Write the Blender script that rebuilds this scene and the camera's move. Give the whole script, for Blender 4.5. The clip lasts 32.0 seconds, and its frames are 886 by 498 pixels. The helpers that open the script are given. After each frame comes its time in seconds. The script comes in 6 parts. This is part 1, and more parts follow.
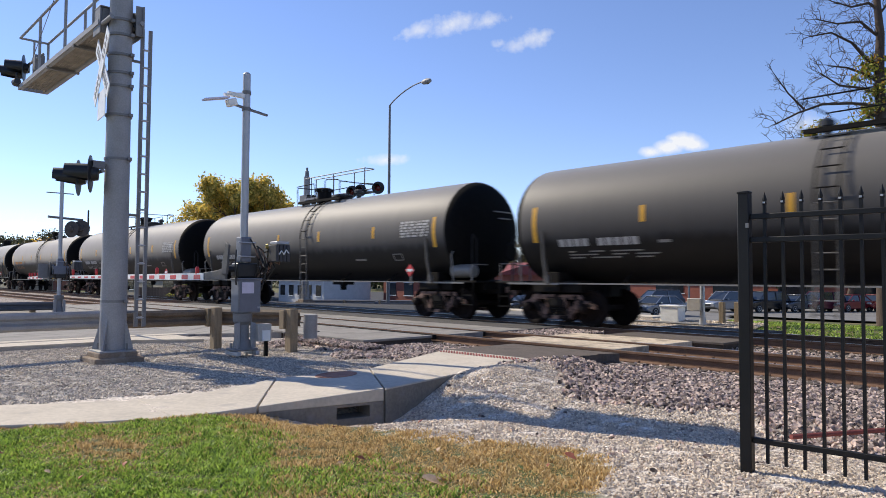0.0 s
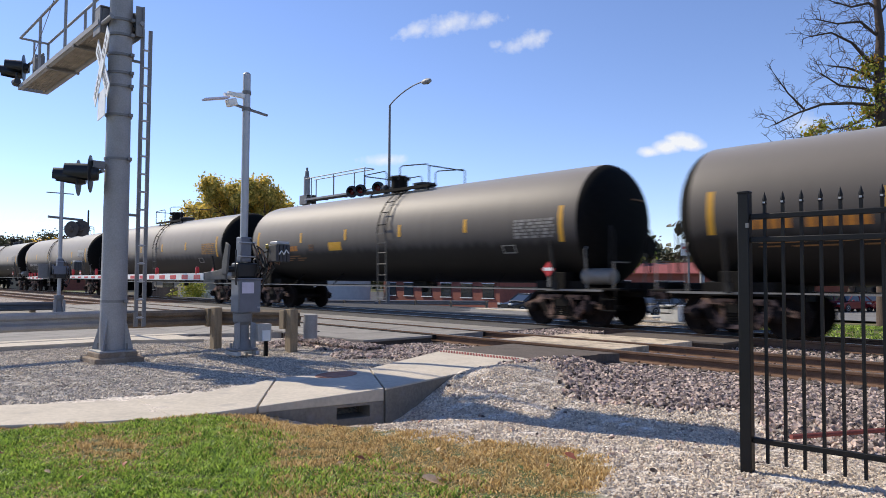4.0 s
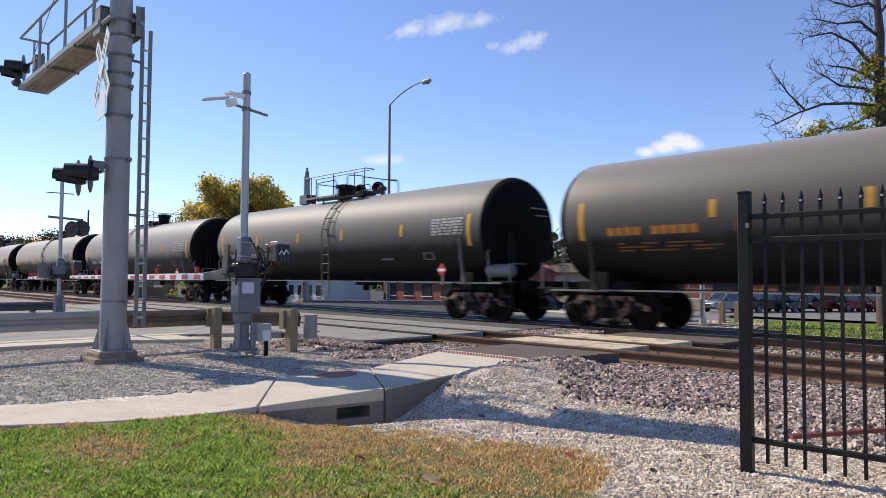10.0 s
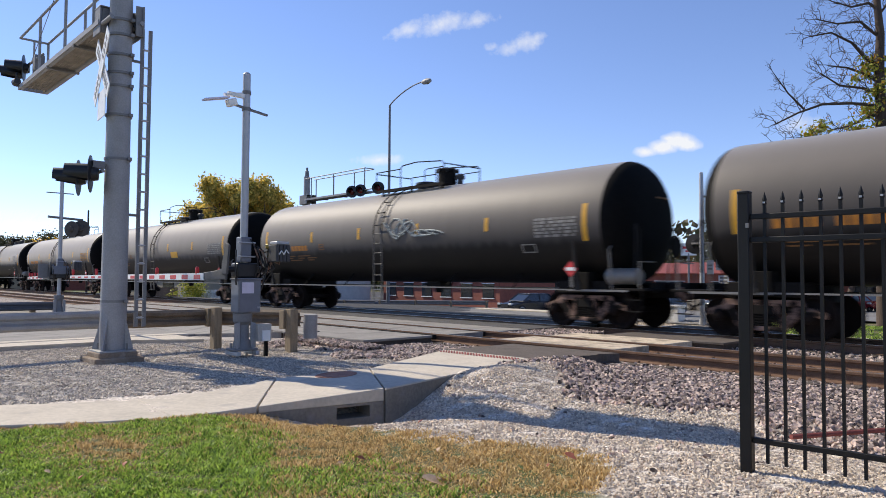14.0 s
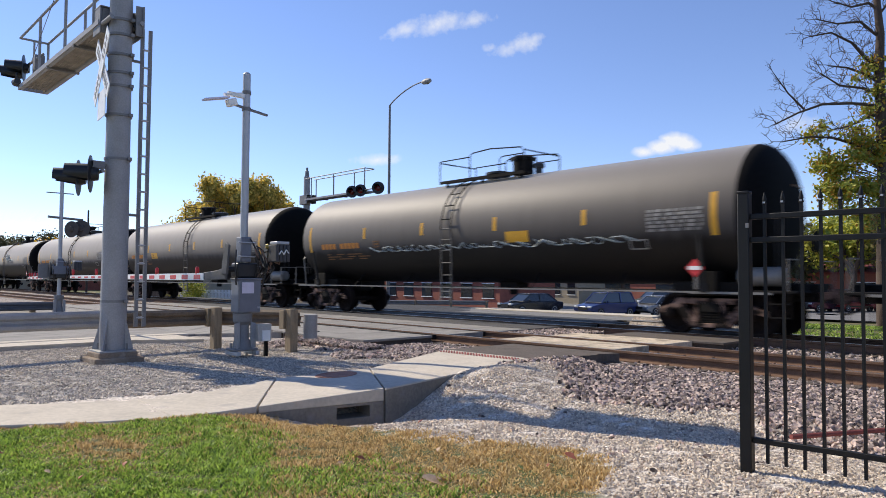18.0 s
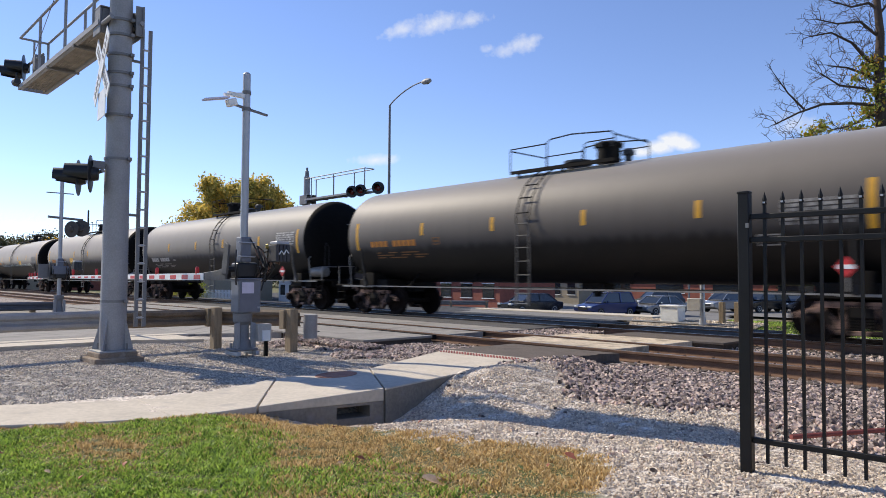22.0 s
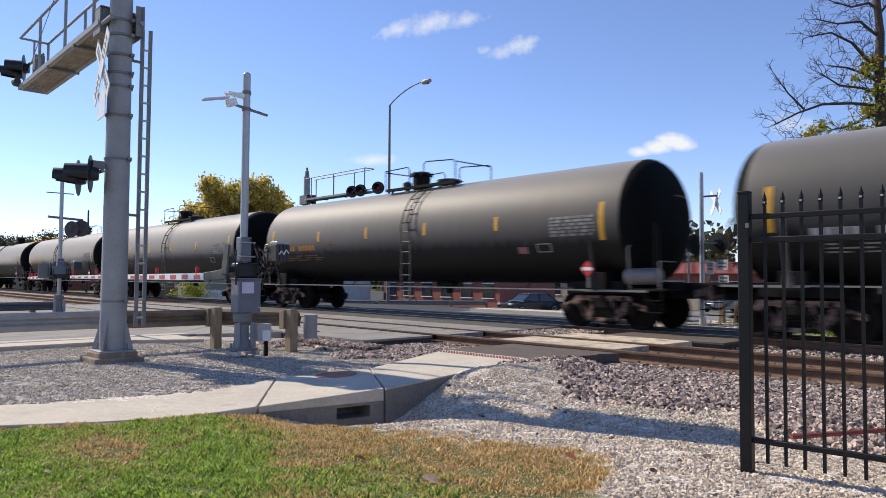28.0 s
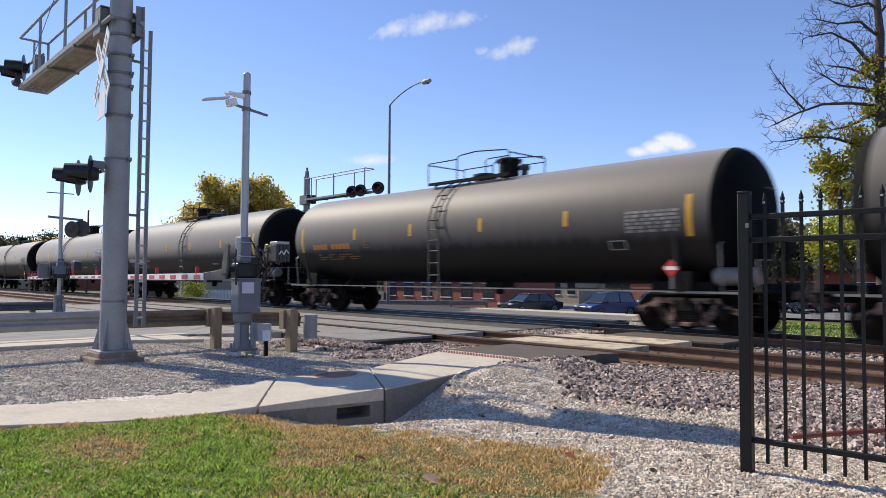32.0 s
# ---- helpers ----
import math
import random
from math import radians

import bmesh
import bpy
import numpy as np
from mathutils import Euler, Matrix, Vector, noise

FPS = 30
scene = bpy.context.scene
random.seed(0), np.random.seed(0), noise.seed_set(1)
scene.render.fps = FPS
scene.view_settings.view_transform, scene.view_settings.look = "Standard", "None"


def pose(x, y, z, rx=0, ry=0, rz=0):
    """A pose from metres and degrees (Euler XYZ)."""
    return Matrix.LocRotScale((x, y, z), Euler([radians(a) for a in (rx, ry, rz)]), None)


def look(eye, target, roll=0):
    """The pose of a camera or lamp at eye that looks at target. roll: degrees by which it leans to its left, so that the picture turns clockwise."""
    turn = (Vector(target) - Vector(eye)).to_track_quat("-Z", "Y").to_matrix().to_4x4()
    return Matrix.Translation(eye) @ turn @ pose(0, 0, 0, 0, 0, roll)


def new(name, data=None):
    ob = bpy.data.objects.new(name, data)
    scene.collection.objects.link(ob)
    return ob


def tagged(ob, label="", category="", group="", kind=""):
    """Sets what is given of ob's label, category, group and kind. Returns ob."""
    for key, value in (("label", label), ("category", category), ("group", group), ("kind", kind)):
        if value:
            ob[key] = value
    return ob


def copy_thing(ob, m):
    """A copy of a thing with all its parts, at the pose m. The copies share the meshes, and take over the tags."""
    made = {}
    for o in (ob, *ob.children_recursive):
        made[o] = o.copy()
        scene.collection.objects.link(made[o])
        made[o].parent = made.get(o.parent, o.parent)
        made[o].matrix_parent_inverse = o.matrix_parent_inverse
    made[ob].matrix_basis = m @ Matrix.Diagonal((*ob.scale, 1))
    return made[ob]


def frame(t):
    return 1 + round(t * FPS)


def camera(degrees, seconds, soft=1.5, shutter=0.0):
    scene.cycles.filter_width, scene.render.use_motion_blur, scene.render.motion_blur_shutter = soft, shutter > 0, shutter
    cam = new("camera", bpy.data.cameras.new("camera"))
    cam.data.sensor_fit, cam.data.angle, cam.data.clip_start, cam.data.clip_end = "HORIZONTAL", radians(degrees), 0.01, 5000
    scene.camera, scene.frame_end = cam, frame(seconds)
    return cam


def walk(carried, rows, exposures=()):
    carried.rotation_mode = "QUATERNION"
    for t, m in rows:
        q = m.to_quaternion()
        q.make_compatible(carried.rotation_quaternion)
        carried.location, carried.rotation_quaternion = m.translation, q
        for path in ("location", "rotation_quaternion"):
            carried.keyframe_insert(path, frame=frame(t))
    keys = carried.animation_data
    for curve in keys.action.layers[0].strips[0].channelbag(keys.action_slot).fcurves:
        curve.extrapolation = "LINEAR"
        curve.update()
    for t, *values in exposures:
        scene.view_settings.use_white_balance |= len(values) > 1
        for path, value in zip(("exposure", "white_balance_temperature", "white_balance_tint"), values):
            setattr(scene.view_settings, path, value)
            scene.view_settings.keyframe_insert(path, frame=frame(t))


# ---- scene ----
# Railway crossing: world x runs along the tracks (the train goes towards -x), y away from the camera, z = 0 at the rail tops.
EYE = (0.0, 0.0, 1.17)
AHEAD = (-0.73194476, 0.68000488, 0.04301426)
cam = camera(64.607, 32.0, soft=0.9, shutter=0.32)
STAND = look(EYE, tuple(e + 10 * a for e, a in zip(EYE, AHEAD)), 0.356)
walk(cam, [(0.0, STAND), (32.0, STAND)], exposures=[(0.0, 0.0), (32.0, 0.0)])

# ---- light ----
SUN_EL, SUN_AZ = radians(40.5), math.atan2(-1.0, -0.26)
world = bpy.data.worlds.new("sky")
scene.world = world
world.use_nodes = True
wn = world.node_tree
sky = wn.nodes.new("ShaderNodeTexSky")
sky.sky_type, sky.sun_disc = "NISHITA", False
sky.sun_elevation, sky.sun_rotation = SUN_EL, SUN_AZ
sky.air_density, sky.dust_density, sky.ozone_density = 0.85, 0.0, 2.4
wn.nodes["Background"].inputs[1].default_value = 0.16
hue = wn.nodes.new("ShaderNodeHueSaturation")
hue.inputs["Saturation"].default_value = 1.0
tint = wn.nodes.new("ShaderNodeMix")
tint.data_type, tint.blend_type = "RGBA", "MULTIPLY"
tint.inputs[0].default_value, tint.inputs[7].default_value = 1.0, (0.99, 0.965, 1.13, 1)
wn.links.new(sky.outputs[0], hue.inputs["Color"])
wn.links.new(hue.outputs[0], tint.inputs[6])
wn.links.new(tint.outputs[2], wn.nodes["Background"].inputs[0])
sun = new("sun", bpy.data.lights.new("sun", "SUN"))
sun.data.energy, sun.data.angle, sun.data.color = 5.6, radians(0.53), (1.0, 0.9, 0.735)
to_sun = Vector((math.sin(SUN_AZ) * math.cos(SUN_EL), math.cos(SUN_AZ) * math.cos(SUN_EL), math.sin(SUN_EL)))
sun.matrix_basis = look(to_sun * 60, (0, 0, 0))


# ---- materials ----
def mat(name, color, rough=0.6, metal=0.0, vary=0.25, scale=6.0, bump=0.0, bump_scale=60.0, spot=None, spot_at=0.62, rand=0.0, spec=0.5, stretch=None):
    """Base colour with noise at two scales, optional spots of a second colour, bump, and a change from object to object."""
    m = bpy.data.materials.new(name)
    m.use_nodes = True
    n, l = m.node_tree.nodes, m.node_tree.links
    b = n["Principled BSDF"]
    b.inputs["Roughness"].default_value, b.inputs["Metallic"].default_value = rough, metal
    b.inputs["Specular IOR Level"].default_value = spec
    co = n.new("ShaderNodeTexCoord")
    src = co.outputs["Object"]
    if stretch:
        mp = n.new("ShaderNodeMapping")
        mp.inputs["Scale"].default_value = stretch
        l.new(src, mp.inputs[0])
        src = mp.outputs[0]
    big, fine = n.new("ShaderNodeTexNoise"), n.new("ShaderNodeTexNoise")
    big.inputs["Scale"].default_value, big.inputs["Detail"].default_value = scale, 5
    fine.inputs["Scale"].default_value, fine.inputs["Detail"].default_value = scale * 11, 3
    l.new(src, big.inputs["Vector"]), l.new(src, fine.inputs["Vector"])
    add = n.new("ShaderNodeMath")
    add.operation = "ADD"
    l.new(big.outputs[0], add.inputs[0]), l.new(fine.outputs[0], add.inputs[1])
    ramp = n.new("ShaderNodeMapRange")
    ramp.inputs[1].default_value, ramp.inputs[2].default_value = 0.7, 1.3
    ramp.inputs[3].default_value, ramp.inputs[4].default_value = 1 - vary, 1 + vary
    l.new(add.outputs[0], ramp.inputs[0])
    val = ramp.outputs[0]
    if rand:
        info = n.new("ShaderNodeObjectInfo")
        rr = n.new("ShaderNodeMapRange")
        rr.inputs[3].default_value, rr.inputs[4].default_value = 1 - rand, 1 + rand
        l.new(info.outputs["Random"], rr.inputs[0])
        mu = n.new("ShaderNodeMath")
        mu.operation = "MULTIPLY"
        l.new(val, mu.inputs[0]), l.new(rr.outputs[0], mu.inputs[1])
        val = mu.outputs[0]
    mix = n.new("ShaderNodeMix")
    mix.data_type, mix.blend_type = "RGBA", "MULTIPLY"
    mix.inputs[0].default_value = 1.0
    mix.inputs[6].default_value = (*color, 1)
    l.new(val, mix.inputs[7])
    out = mix.outputs[2]
    if spot:
        sp = n.new("ShaderNodeTexNoise")
        sp.inputs["Scale"].default_value, sp.inputs["Detail"].default_value = scale * 1.7, 6
        l.new(src, sp.inputs["Vector"])
        st = n.new("ShaderNodeMapRange")
        st.inputs[1].default_value, st.inputs[2].default_value = spot_at - 0.05, spot_at + 0.06
        l.new(sp.outputs[0], st.inputs[0])
        m2 = n.new("ShaderNodeMix")
        m2.data_type = "RGBA"
        l.new(st.outputs[0], m2.inputs[0]), l.new(out, m2.inputs[6])
        m2.inputs[7].default_value = (*spot, 1)
        out = m2.outputs[2]
    l.new(out, b.inputs["Base Color"])
    if bump:
        bn = n.new("ShaderNodeTexNoise")
        bn.inputs["Scale"].default_value, bn.inputs["Detail"].default_value = bump_scale, 4
        l.new(src, bn.inputs["Vector"])
        bp = n.new("ShaderNodeBump")
        bp.inputs["Strength"].default_value, bp.inputs["Distance"].default_value = bump, 0.02
        l.new(bn.outputs[0], bp.inputs["Height"]), l.new(bp.outputs[0], b.inputs["Normal"])
    return m


GALV = mat("galvanised steel", (0.3, 0.295, 0.295), 0.6, 0.1, 0.14, 4, 0.1, 40)
GALV_DARK = mat("weathered galvanised steel", (0.19, 0.187, 0.187), 0.6, 0.2, 0.18, 5, 0.15, 40)
ALU = mat("bare aluminium", (0.42, 0.42, 0.43), 0.45, 0.4, 0.1, 6)
BLACK = mat("black paint", (0.012, 0.012, 0.013), 0.45, 0, 0.3, 9)
FENCE = mat("satin black powder coat", (0.006, 0.006, 0.0065), 0.5, 0, 0.25, 14, 0.05, 90, spec=0.3)
WHITE = mat("white reflective sheeting", (0.78, 0.78, 0.76), 0.5, 0, 0.08, 9, spot=(0.5, 0.48, 0.45), spot_at=0.7)
RED = mat("red reflective sheeting", (0.55, 0.03, 0.03), 0.4, 0, 0.12, 9)
LENS = mat("dark red lens", (0.18, 0.012, 0.012), 0.15, 0, 0.1, 20)
CONC = mat("pale pavement concrete", (0.5, 0.443, 0.362), 0.9, 0, 0.14, 1.6, 0.25, 90, spot=(0.4, 0.36, 0.31), spot_at=0.66)
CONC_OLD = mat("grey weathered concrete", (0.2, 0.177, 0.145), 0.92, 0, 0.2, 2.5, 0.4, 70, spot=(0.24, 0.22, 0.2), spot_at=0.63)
PANEL = mat("tan crossing panel concrete", (0.5, 0.415, 0.31), 0.9, 0, 0.3, 1.8, 0.3, 60, spot=(0.28, 0.23, 0.175), spot_at=0.58, rand=0.18)
RUBBER = mat("brown grey crossing rubber", (0.1, 0.08, 0.066), 0.85, 0, 0.25, 3, 0.4, 60, rand=0.1)
ROADM = mat("worn concrete roadway", (0.24, 0.225, 0.205), 0.9, 0, 0.16, 0.8, 0.2, 50, spot=(0.17, 0.155, 0.145), spot_at=0.57, stretch=(2.5, 0.6, 1))
# asphalt made darker, with the shade on strip and street in its tone
ASPHALT_SHADE = mat("asphalt with shade tone", (0.035, 0.035, 0.038), 0.92, 0, 0.25, 1.2, 0.4, 120)
WOOD = mat("weathered treated timber", (0.26, 0.2, 0.13), 0.9, 0, 0.3, 5, 0.5, 30, stretch=(6, 6, 0.7))
TIE = mat("creosoted tie", (0.085, 0.065, 0.05), 0.95, 0, 0.35, 6, 0.5, 40, rand=0.15)
RAILRUST = mat("rusty rail web", (0.14, 0.077, 0.046), 0.9, 0.0, 0.3, 5, 0.3, 60)
RAILTOP = mat("polished rail head", (0.5, 0.48, 0.46), 0.28, 0.95, 0.1, 9)
# darker copy of the tank paint: the heads' own shade put into the colour
TANK_HEAD_SHADE = mat("tank head paint with shade", (0.006, 0.0058, 0.0056), 0.8, 0, 0.3, 0.9, 0.02, 9, spec=0.1)
TANK = mat("charcoal tank paint", (0.0085, 0.0081, 0.0078), 0.56, 0, 0.2, 0.7, 0.02, 9, spec=0.26, spot=(0.011, 0.01, 0.0092), spot_at=0.66, rand=0.12)
TANK_B = mat("brown tinged charcoal tank paint", (0.0085, 0.0077, 0.0072), 0.56, 0, 0.2, 0.7, 0.02, 9, spec=0.26, spot=(0.012, 0.01, 0.0088), spot_at=0.64, rand=0.12)


def lit_shell(m, color, lo, hi, share):
    """Light on the upper shell put into its colour as a pale coat, streaked and uneven along its lower rim."""
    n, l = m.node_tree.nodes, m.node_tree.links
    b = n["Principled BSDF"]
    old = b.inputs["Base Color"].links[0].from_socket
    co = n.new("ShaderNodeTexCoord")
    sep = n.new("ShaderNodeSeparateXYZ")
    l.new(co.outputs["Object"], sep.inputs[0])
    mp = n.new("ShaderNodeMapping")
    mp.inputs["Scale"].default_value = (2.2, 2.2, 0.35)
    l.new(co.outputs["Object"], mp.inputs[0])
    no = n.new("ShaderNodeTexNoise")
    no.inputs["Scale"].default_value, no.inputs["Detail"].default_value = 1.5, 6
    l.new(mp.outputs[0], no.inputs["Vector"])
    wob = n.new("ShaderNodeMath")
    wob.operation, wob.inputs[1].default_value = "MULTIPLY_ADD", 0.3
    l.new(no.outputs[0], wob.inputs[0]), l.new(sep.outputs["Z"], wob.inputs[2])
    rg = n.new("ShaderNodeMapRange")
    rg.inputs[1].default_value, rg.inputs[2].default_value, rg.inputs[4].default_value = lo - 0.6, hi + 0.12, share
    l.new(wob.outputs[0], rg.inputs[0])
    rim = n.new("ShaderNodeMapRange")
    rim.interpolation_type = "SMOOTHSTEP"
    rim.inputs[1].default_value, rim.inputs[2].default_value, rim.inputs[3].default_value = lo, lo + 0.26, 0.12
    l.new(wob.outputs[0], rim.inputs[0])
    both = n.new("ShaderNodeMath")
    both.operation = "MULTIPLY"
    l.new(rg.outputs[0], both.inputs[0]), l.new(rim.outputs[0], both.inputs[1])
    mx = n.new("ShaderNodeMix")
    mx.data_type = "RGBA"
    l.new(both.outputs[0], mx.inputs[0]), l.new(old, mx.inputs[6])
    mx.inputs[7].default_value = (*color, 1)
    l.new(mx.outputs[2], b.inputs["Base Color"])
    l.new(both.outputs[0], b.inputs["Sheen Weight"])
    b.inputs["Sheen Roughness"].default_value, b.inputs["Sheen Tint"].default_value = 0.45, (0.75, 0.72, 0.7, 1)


# paler top and black flank: sun and shade put into the tank colour
lit_shell(TANK, (0.106, 0.099, 0.093), 2.18, 3.5, 0.85)
lit_shell(TANK_B, (0.15, 0.131, 0.115), 2.16, 3.5, 0.85)
UNDER = mat("grimy underframe", (0.009, 0.0078, 0.007), 0.85, 0, 0.35, 3, 0.2, 40, spec=0.2)
TRUCK = mat("rusty cast truck steel", (0.21, 0.135, 0.105), 0.9, 0.0, 0.5, 3, 0.3, 50, spec=0.15, spot=(0.012, 0.009, 0.008), spot_at=0.5)
WHEELM = mat("rust brown wheel", (0.014, 0.0095, 0.008), 0.85, 0.0, 0.4, 5, spec=0.15)
LINE = mat("dull grey side bar", (0.2, 0.19, 0.175), 0.5, 0.2, 0.2, 3)
YELLOW = mat("yellow reflective decal", (0.64, 0.33, 0.014), 0.5, 0, 0.12, 6, spot=(0.4, 0.24, 0.03), spot_at=0.66)
ORANGE = mat("orange stencil paint", (0.5, 0.19, 0.02), 0.6, 0, 0.2, 6)
STENCIL = mat("dusty white stencil paint", (0.4, 0.39, 0.37), 0.65, 0, 0.2, 8)
GRAFF = mat("pale spray paint", (0.26, 0.3, 0.3), 0.6, 0, 0.2, 3)
GREYBOX = mat("grey enamel cabinet", (0.15, 0.16, 0.19), 0.5, 0.1, 0.12, 6)
PAPER = mat("white sticker", (0.62, 0.58, 0.68), 0.6, 0, 0.08, 10)
TIREM = mat("tyre rubber", (0.02, 0.02, 0.02), 0.85, 0, 0.2, 8)
BARK = mat("grey brown bark", (0.085, 0.06, 0.046), 0.95, 0, 0.35, 5, 0.6, 30, stretch=(4, 4, 0.8))
BRICK = mat("red brick wall", (0.27, 0.09, 0.062), 0.9, 0, 0.2, 2)
ROOFRED = mat("dull red roof", (0.22, 0.05, 0.045), 0.8, 0, 0.2, 2)
BEIGE = mat("beige siding", (0.33, 0.28, 0.2), 0.85, 0, 0.1, 2)
GLASSD = mat("dark window glass", (0.02, 0.025, 0.03), 0.08, 0, 0.1, 3, spec=0.8)


def leaf_mat(name, a, b2):
    m = bpy.data.materials.new(name)
    m.use_nodes = True
    n, l = m.node_tree.nodes, m.node_tree.links
    p = n["Principled BSDF"]
    p.inputs["Roughness"].default_value = 0.6
    g = n.new("ShaderNodeNewGeometry")
    r = n.new("ShaderNodeValToRGB")
    r.color_ramp.elements[0].color, r.color_ramp.elements[1].color = (*a, 1), (*b2, 1)
    l.new(g.outputs["Random Per Island"], r.inputs[0])
    l.new(r.outputs[0], p.inputs["Base Color"])
    t = n.new("ShaderNodeBsdfTranslucent")
    l.new(r.outputs[0], t.inputs[0])
    mx = n.new("ShaderNodeMixShader")
    mx.inputs[0].default_value = 0.35
    l.new(p.outputs[0], mx.inputs[1]), l.new(t.outputs[0], mx.inputs[2])
    l.new(mx.outputs[0], n["Material Output"].inputs[0])
    return m


LEAF_GOLD = leaf_mat("autumn gold and green leaves", (0.25, 0.25, 0.05), (0.95, 0.7, 0.17))
LEAF_AMBER = leaf_mat("amber leaves", (0.5, 0.28, 0.03), (0.85, 0.55, 0.07))
LEAF_GREEN = leaf_mat("yellow green leaves", (0.13, 0.19, 0.025), (0.52, 0.47, 0.06))
LEAF_ORANGE = leaf_mat("orange leaves", (0.4, 0.2, 0.02), (0.55, 0.3, 0.03))
LEAF_DARK = leaf_mat("dark green and brown leaves", (0.035, 0.05, 0.02), (0.1, 0.085, 0.04))
STONE = leaf_mat("mixed ballast stone", (0.045, 0.03, 0.025), (0.9, 0.73, 0.63))
CHIP = leaf_mat("pale limestone chips", (0.44, 0.37, 0.3), (0.97, 0.86, 0.71))
GREYCHIP = leaf_mat("grey gravel chips", (0.29, 0.255, 0.21), (0.94, 0.84, 0.72))
BLADE = leaf_mat("lawn blades", (0.035, 0.1, 0.008), (0.58, 0.74, 0.13))
STRAW = leaf_mat("dry straw blades", (0.3, 0.18, 0.06), (0.9, 0.66, 0.31))


# ---- mesh tools ----
class Geo:
    """Collects vertices and faces of one mesh."""

    def __init__(self):
        self.v, self.f = [], []

    def poly(self, pts, faces):
        k = len(self.v)
        self.v += [tuple(p) for p in pts]
        self.f += [tuple(k + i for i in f) for f in faces]
        return self

    def box(self, c, s, m=None):
        x, y, z = (h / 2 for h in s)
        pts = [Vector((a * x, b * y, d * z)) for a in (-1, 1) for b in (-1, 1) for d in (-1, 1)]
        if m is not None:
            pts = [m.to_3x3() @ p for p in pts]
        return self.poly([p + Vector(c) for p in pts], [(0, 1, 3, 2), (4, 6, 7, 5), (0, 4, 5, 1), (2, 3, 7, 6), (0, 2, 6, 4), (1, 5, 7, 3)])

    def cyl(self, a, b, r, r2=None, n=12, caps=True):
        a, b = Vector(a), Vector(b)
        r2 = r if r2 is None else r2
        d = (b - a).normalized()
        u = d.orthogonal().normalized()
        w = d.cross(u)
        ring = [u * math.cos(2 * math.pi * i / n) + w * math.sin(2 * math.pi * i / n) for i in range(n)]
        faces = [(i, (i + 1) % n, n + (i + 1) % n, n + i) for i in range(n)]
        if caps:
            faces += [tuple(range(n - 1, -1, -1)), tuple(range(n, 2 * n))]
        return self.poly([a + p * r for p in ring] + [b + p * r2 for p in ring], faces)

    def tube(self, pts, r, n=7, taper=1.0):
        """One continuous bent bar through the points."""
        pts = [Vector(p) for p in pts]
        k, u, rings = len(pts), None, []
        for i, p in enumerate(pts):
            d = (pts[min(i + 1, k - 1)] - pts[max(i - 1, 0)]).normalized()
            u = d.orthogonal().normalized() if u is None else (u - d * u.dot(d)).normalized()
            w = d.cross(u)
            ri = r * (1 + (taper - 1) * i / max(1, k - 1))
            rings += [p + (u * math.cos(2 * math.pi * j / n) + w * math.sin(2 * math.pi * j / n)) * ri for j in range(n)]
        f = [(i * n + j, i * n + (j + 1) % n, (i + 1) * n + (j + 1) % n, (i + 1) * n + j) for i in range(k - 1) for j in range(n)]
        return self.poly(rings, f + [tuple(range(n - 1, -1, -1)), tuple(range((k - 1) * n, k * n))])

    def lathe(self, prof, n=24, axis="x", at=(0, 0, 0)):
        """prof: (along, radius) pairs, turned about the axis."""
        pts = []
        for s, r in prof:
            for i in range(n):
                c, d = r * math.cos(2 * math.pi * i / n), r * math.sin(2 * math.pi * i / n)
                p = {"x": (s, c, d), "y": (c, s, d), "z": (c, d, s)}[axis]
                pts.append(Vector(p) + Vector(at))
        k = len(prof)
        faces = [(j * n + i, j * n + (i + 1) % n, (j + 1) * n + (i + 1) % n, (j + 1) * n + i) for j in range(k - 1) for i in range(n)]
        faces += [tuple(range(n - 1, -1, -1)), tuple(range((k - 1) * n, k * n))]
        return self.poly(pts, faces)

    def prism(self, outline, lo, hi, axis="z"):
        """A flat outline of (a, b) pairs drawn out along an axis from lo to hi."""
        def at(a, b, h):
            return {"z": (a, b, h), "y": (a, h, b), "x": (h, a, b)}[axis]
        n = len(outline)
        pts = [at(a, b, lo) for a, b in outline] + [at(a, b, hi) for a, b in outline]
        return self.poly(pts, [tuple(range(n - 1, -1, -1)), tuple(range(n, 2 * n))] + [(i, (i + 1) % n, n + (i + 1) % n, n + i) for i in range(n)])

    def mesh(self, name, material, smooth=35):
        me = bpy.data.meshes.new(name)
        me.from_pydata(self.v, [], self.f)
        bm = bmesh.new()
        bm.from_mesh(me)
        bmesh.ops.recalc_face_normals(bm, faces=bm.faces)
        bm.to_mesh(me)
        bm.free()
        me.materials.append(material)
        me.polygons.foreach_set("use_smooth", [True] * len(me.polygons))
        me.set_sharp_from_angle(angle=radians(smooth))
        return me


def part(name, geo, material, parent, label="", bevel=0.0, at=None):
    ob = new(name, geo.mesh(name, material) if isinstance(geo, Geo) else geo)
    ob.parent = parent
    if at is not None:
        ob.matrix_basis = at
    if label:
        ob["label"] = label
    if bevel:
        bv = ob.modifiers.new("bevel", "BEVEL")
        bv.width, bv.segments, bv.limit_method, bv.angle_limit = bevel, 2, "ANGLE", radians(40)
    return ob


def thing(name, at, label, category, group="", kind=""):
    ob = new(name)
    ob.empty_display_size = 0.1
    ob.matrix_basis = at
    return tagged(ob, label, category, group, kind)


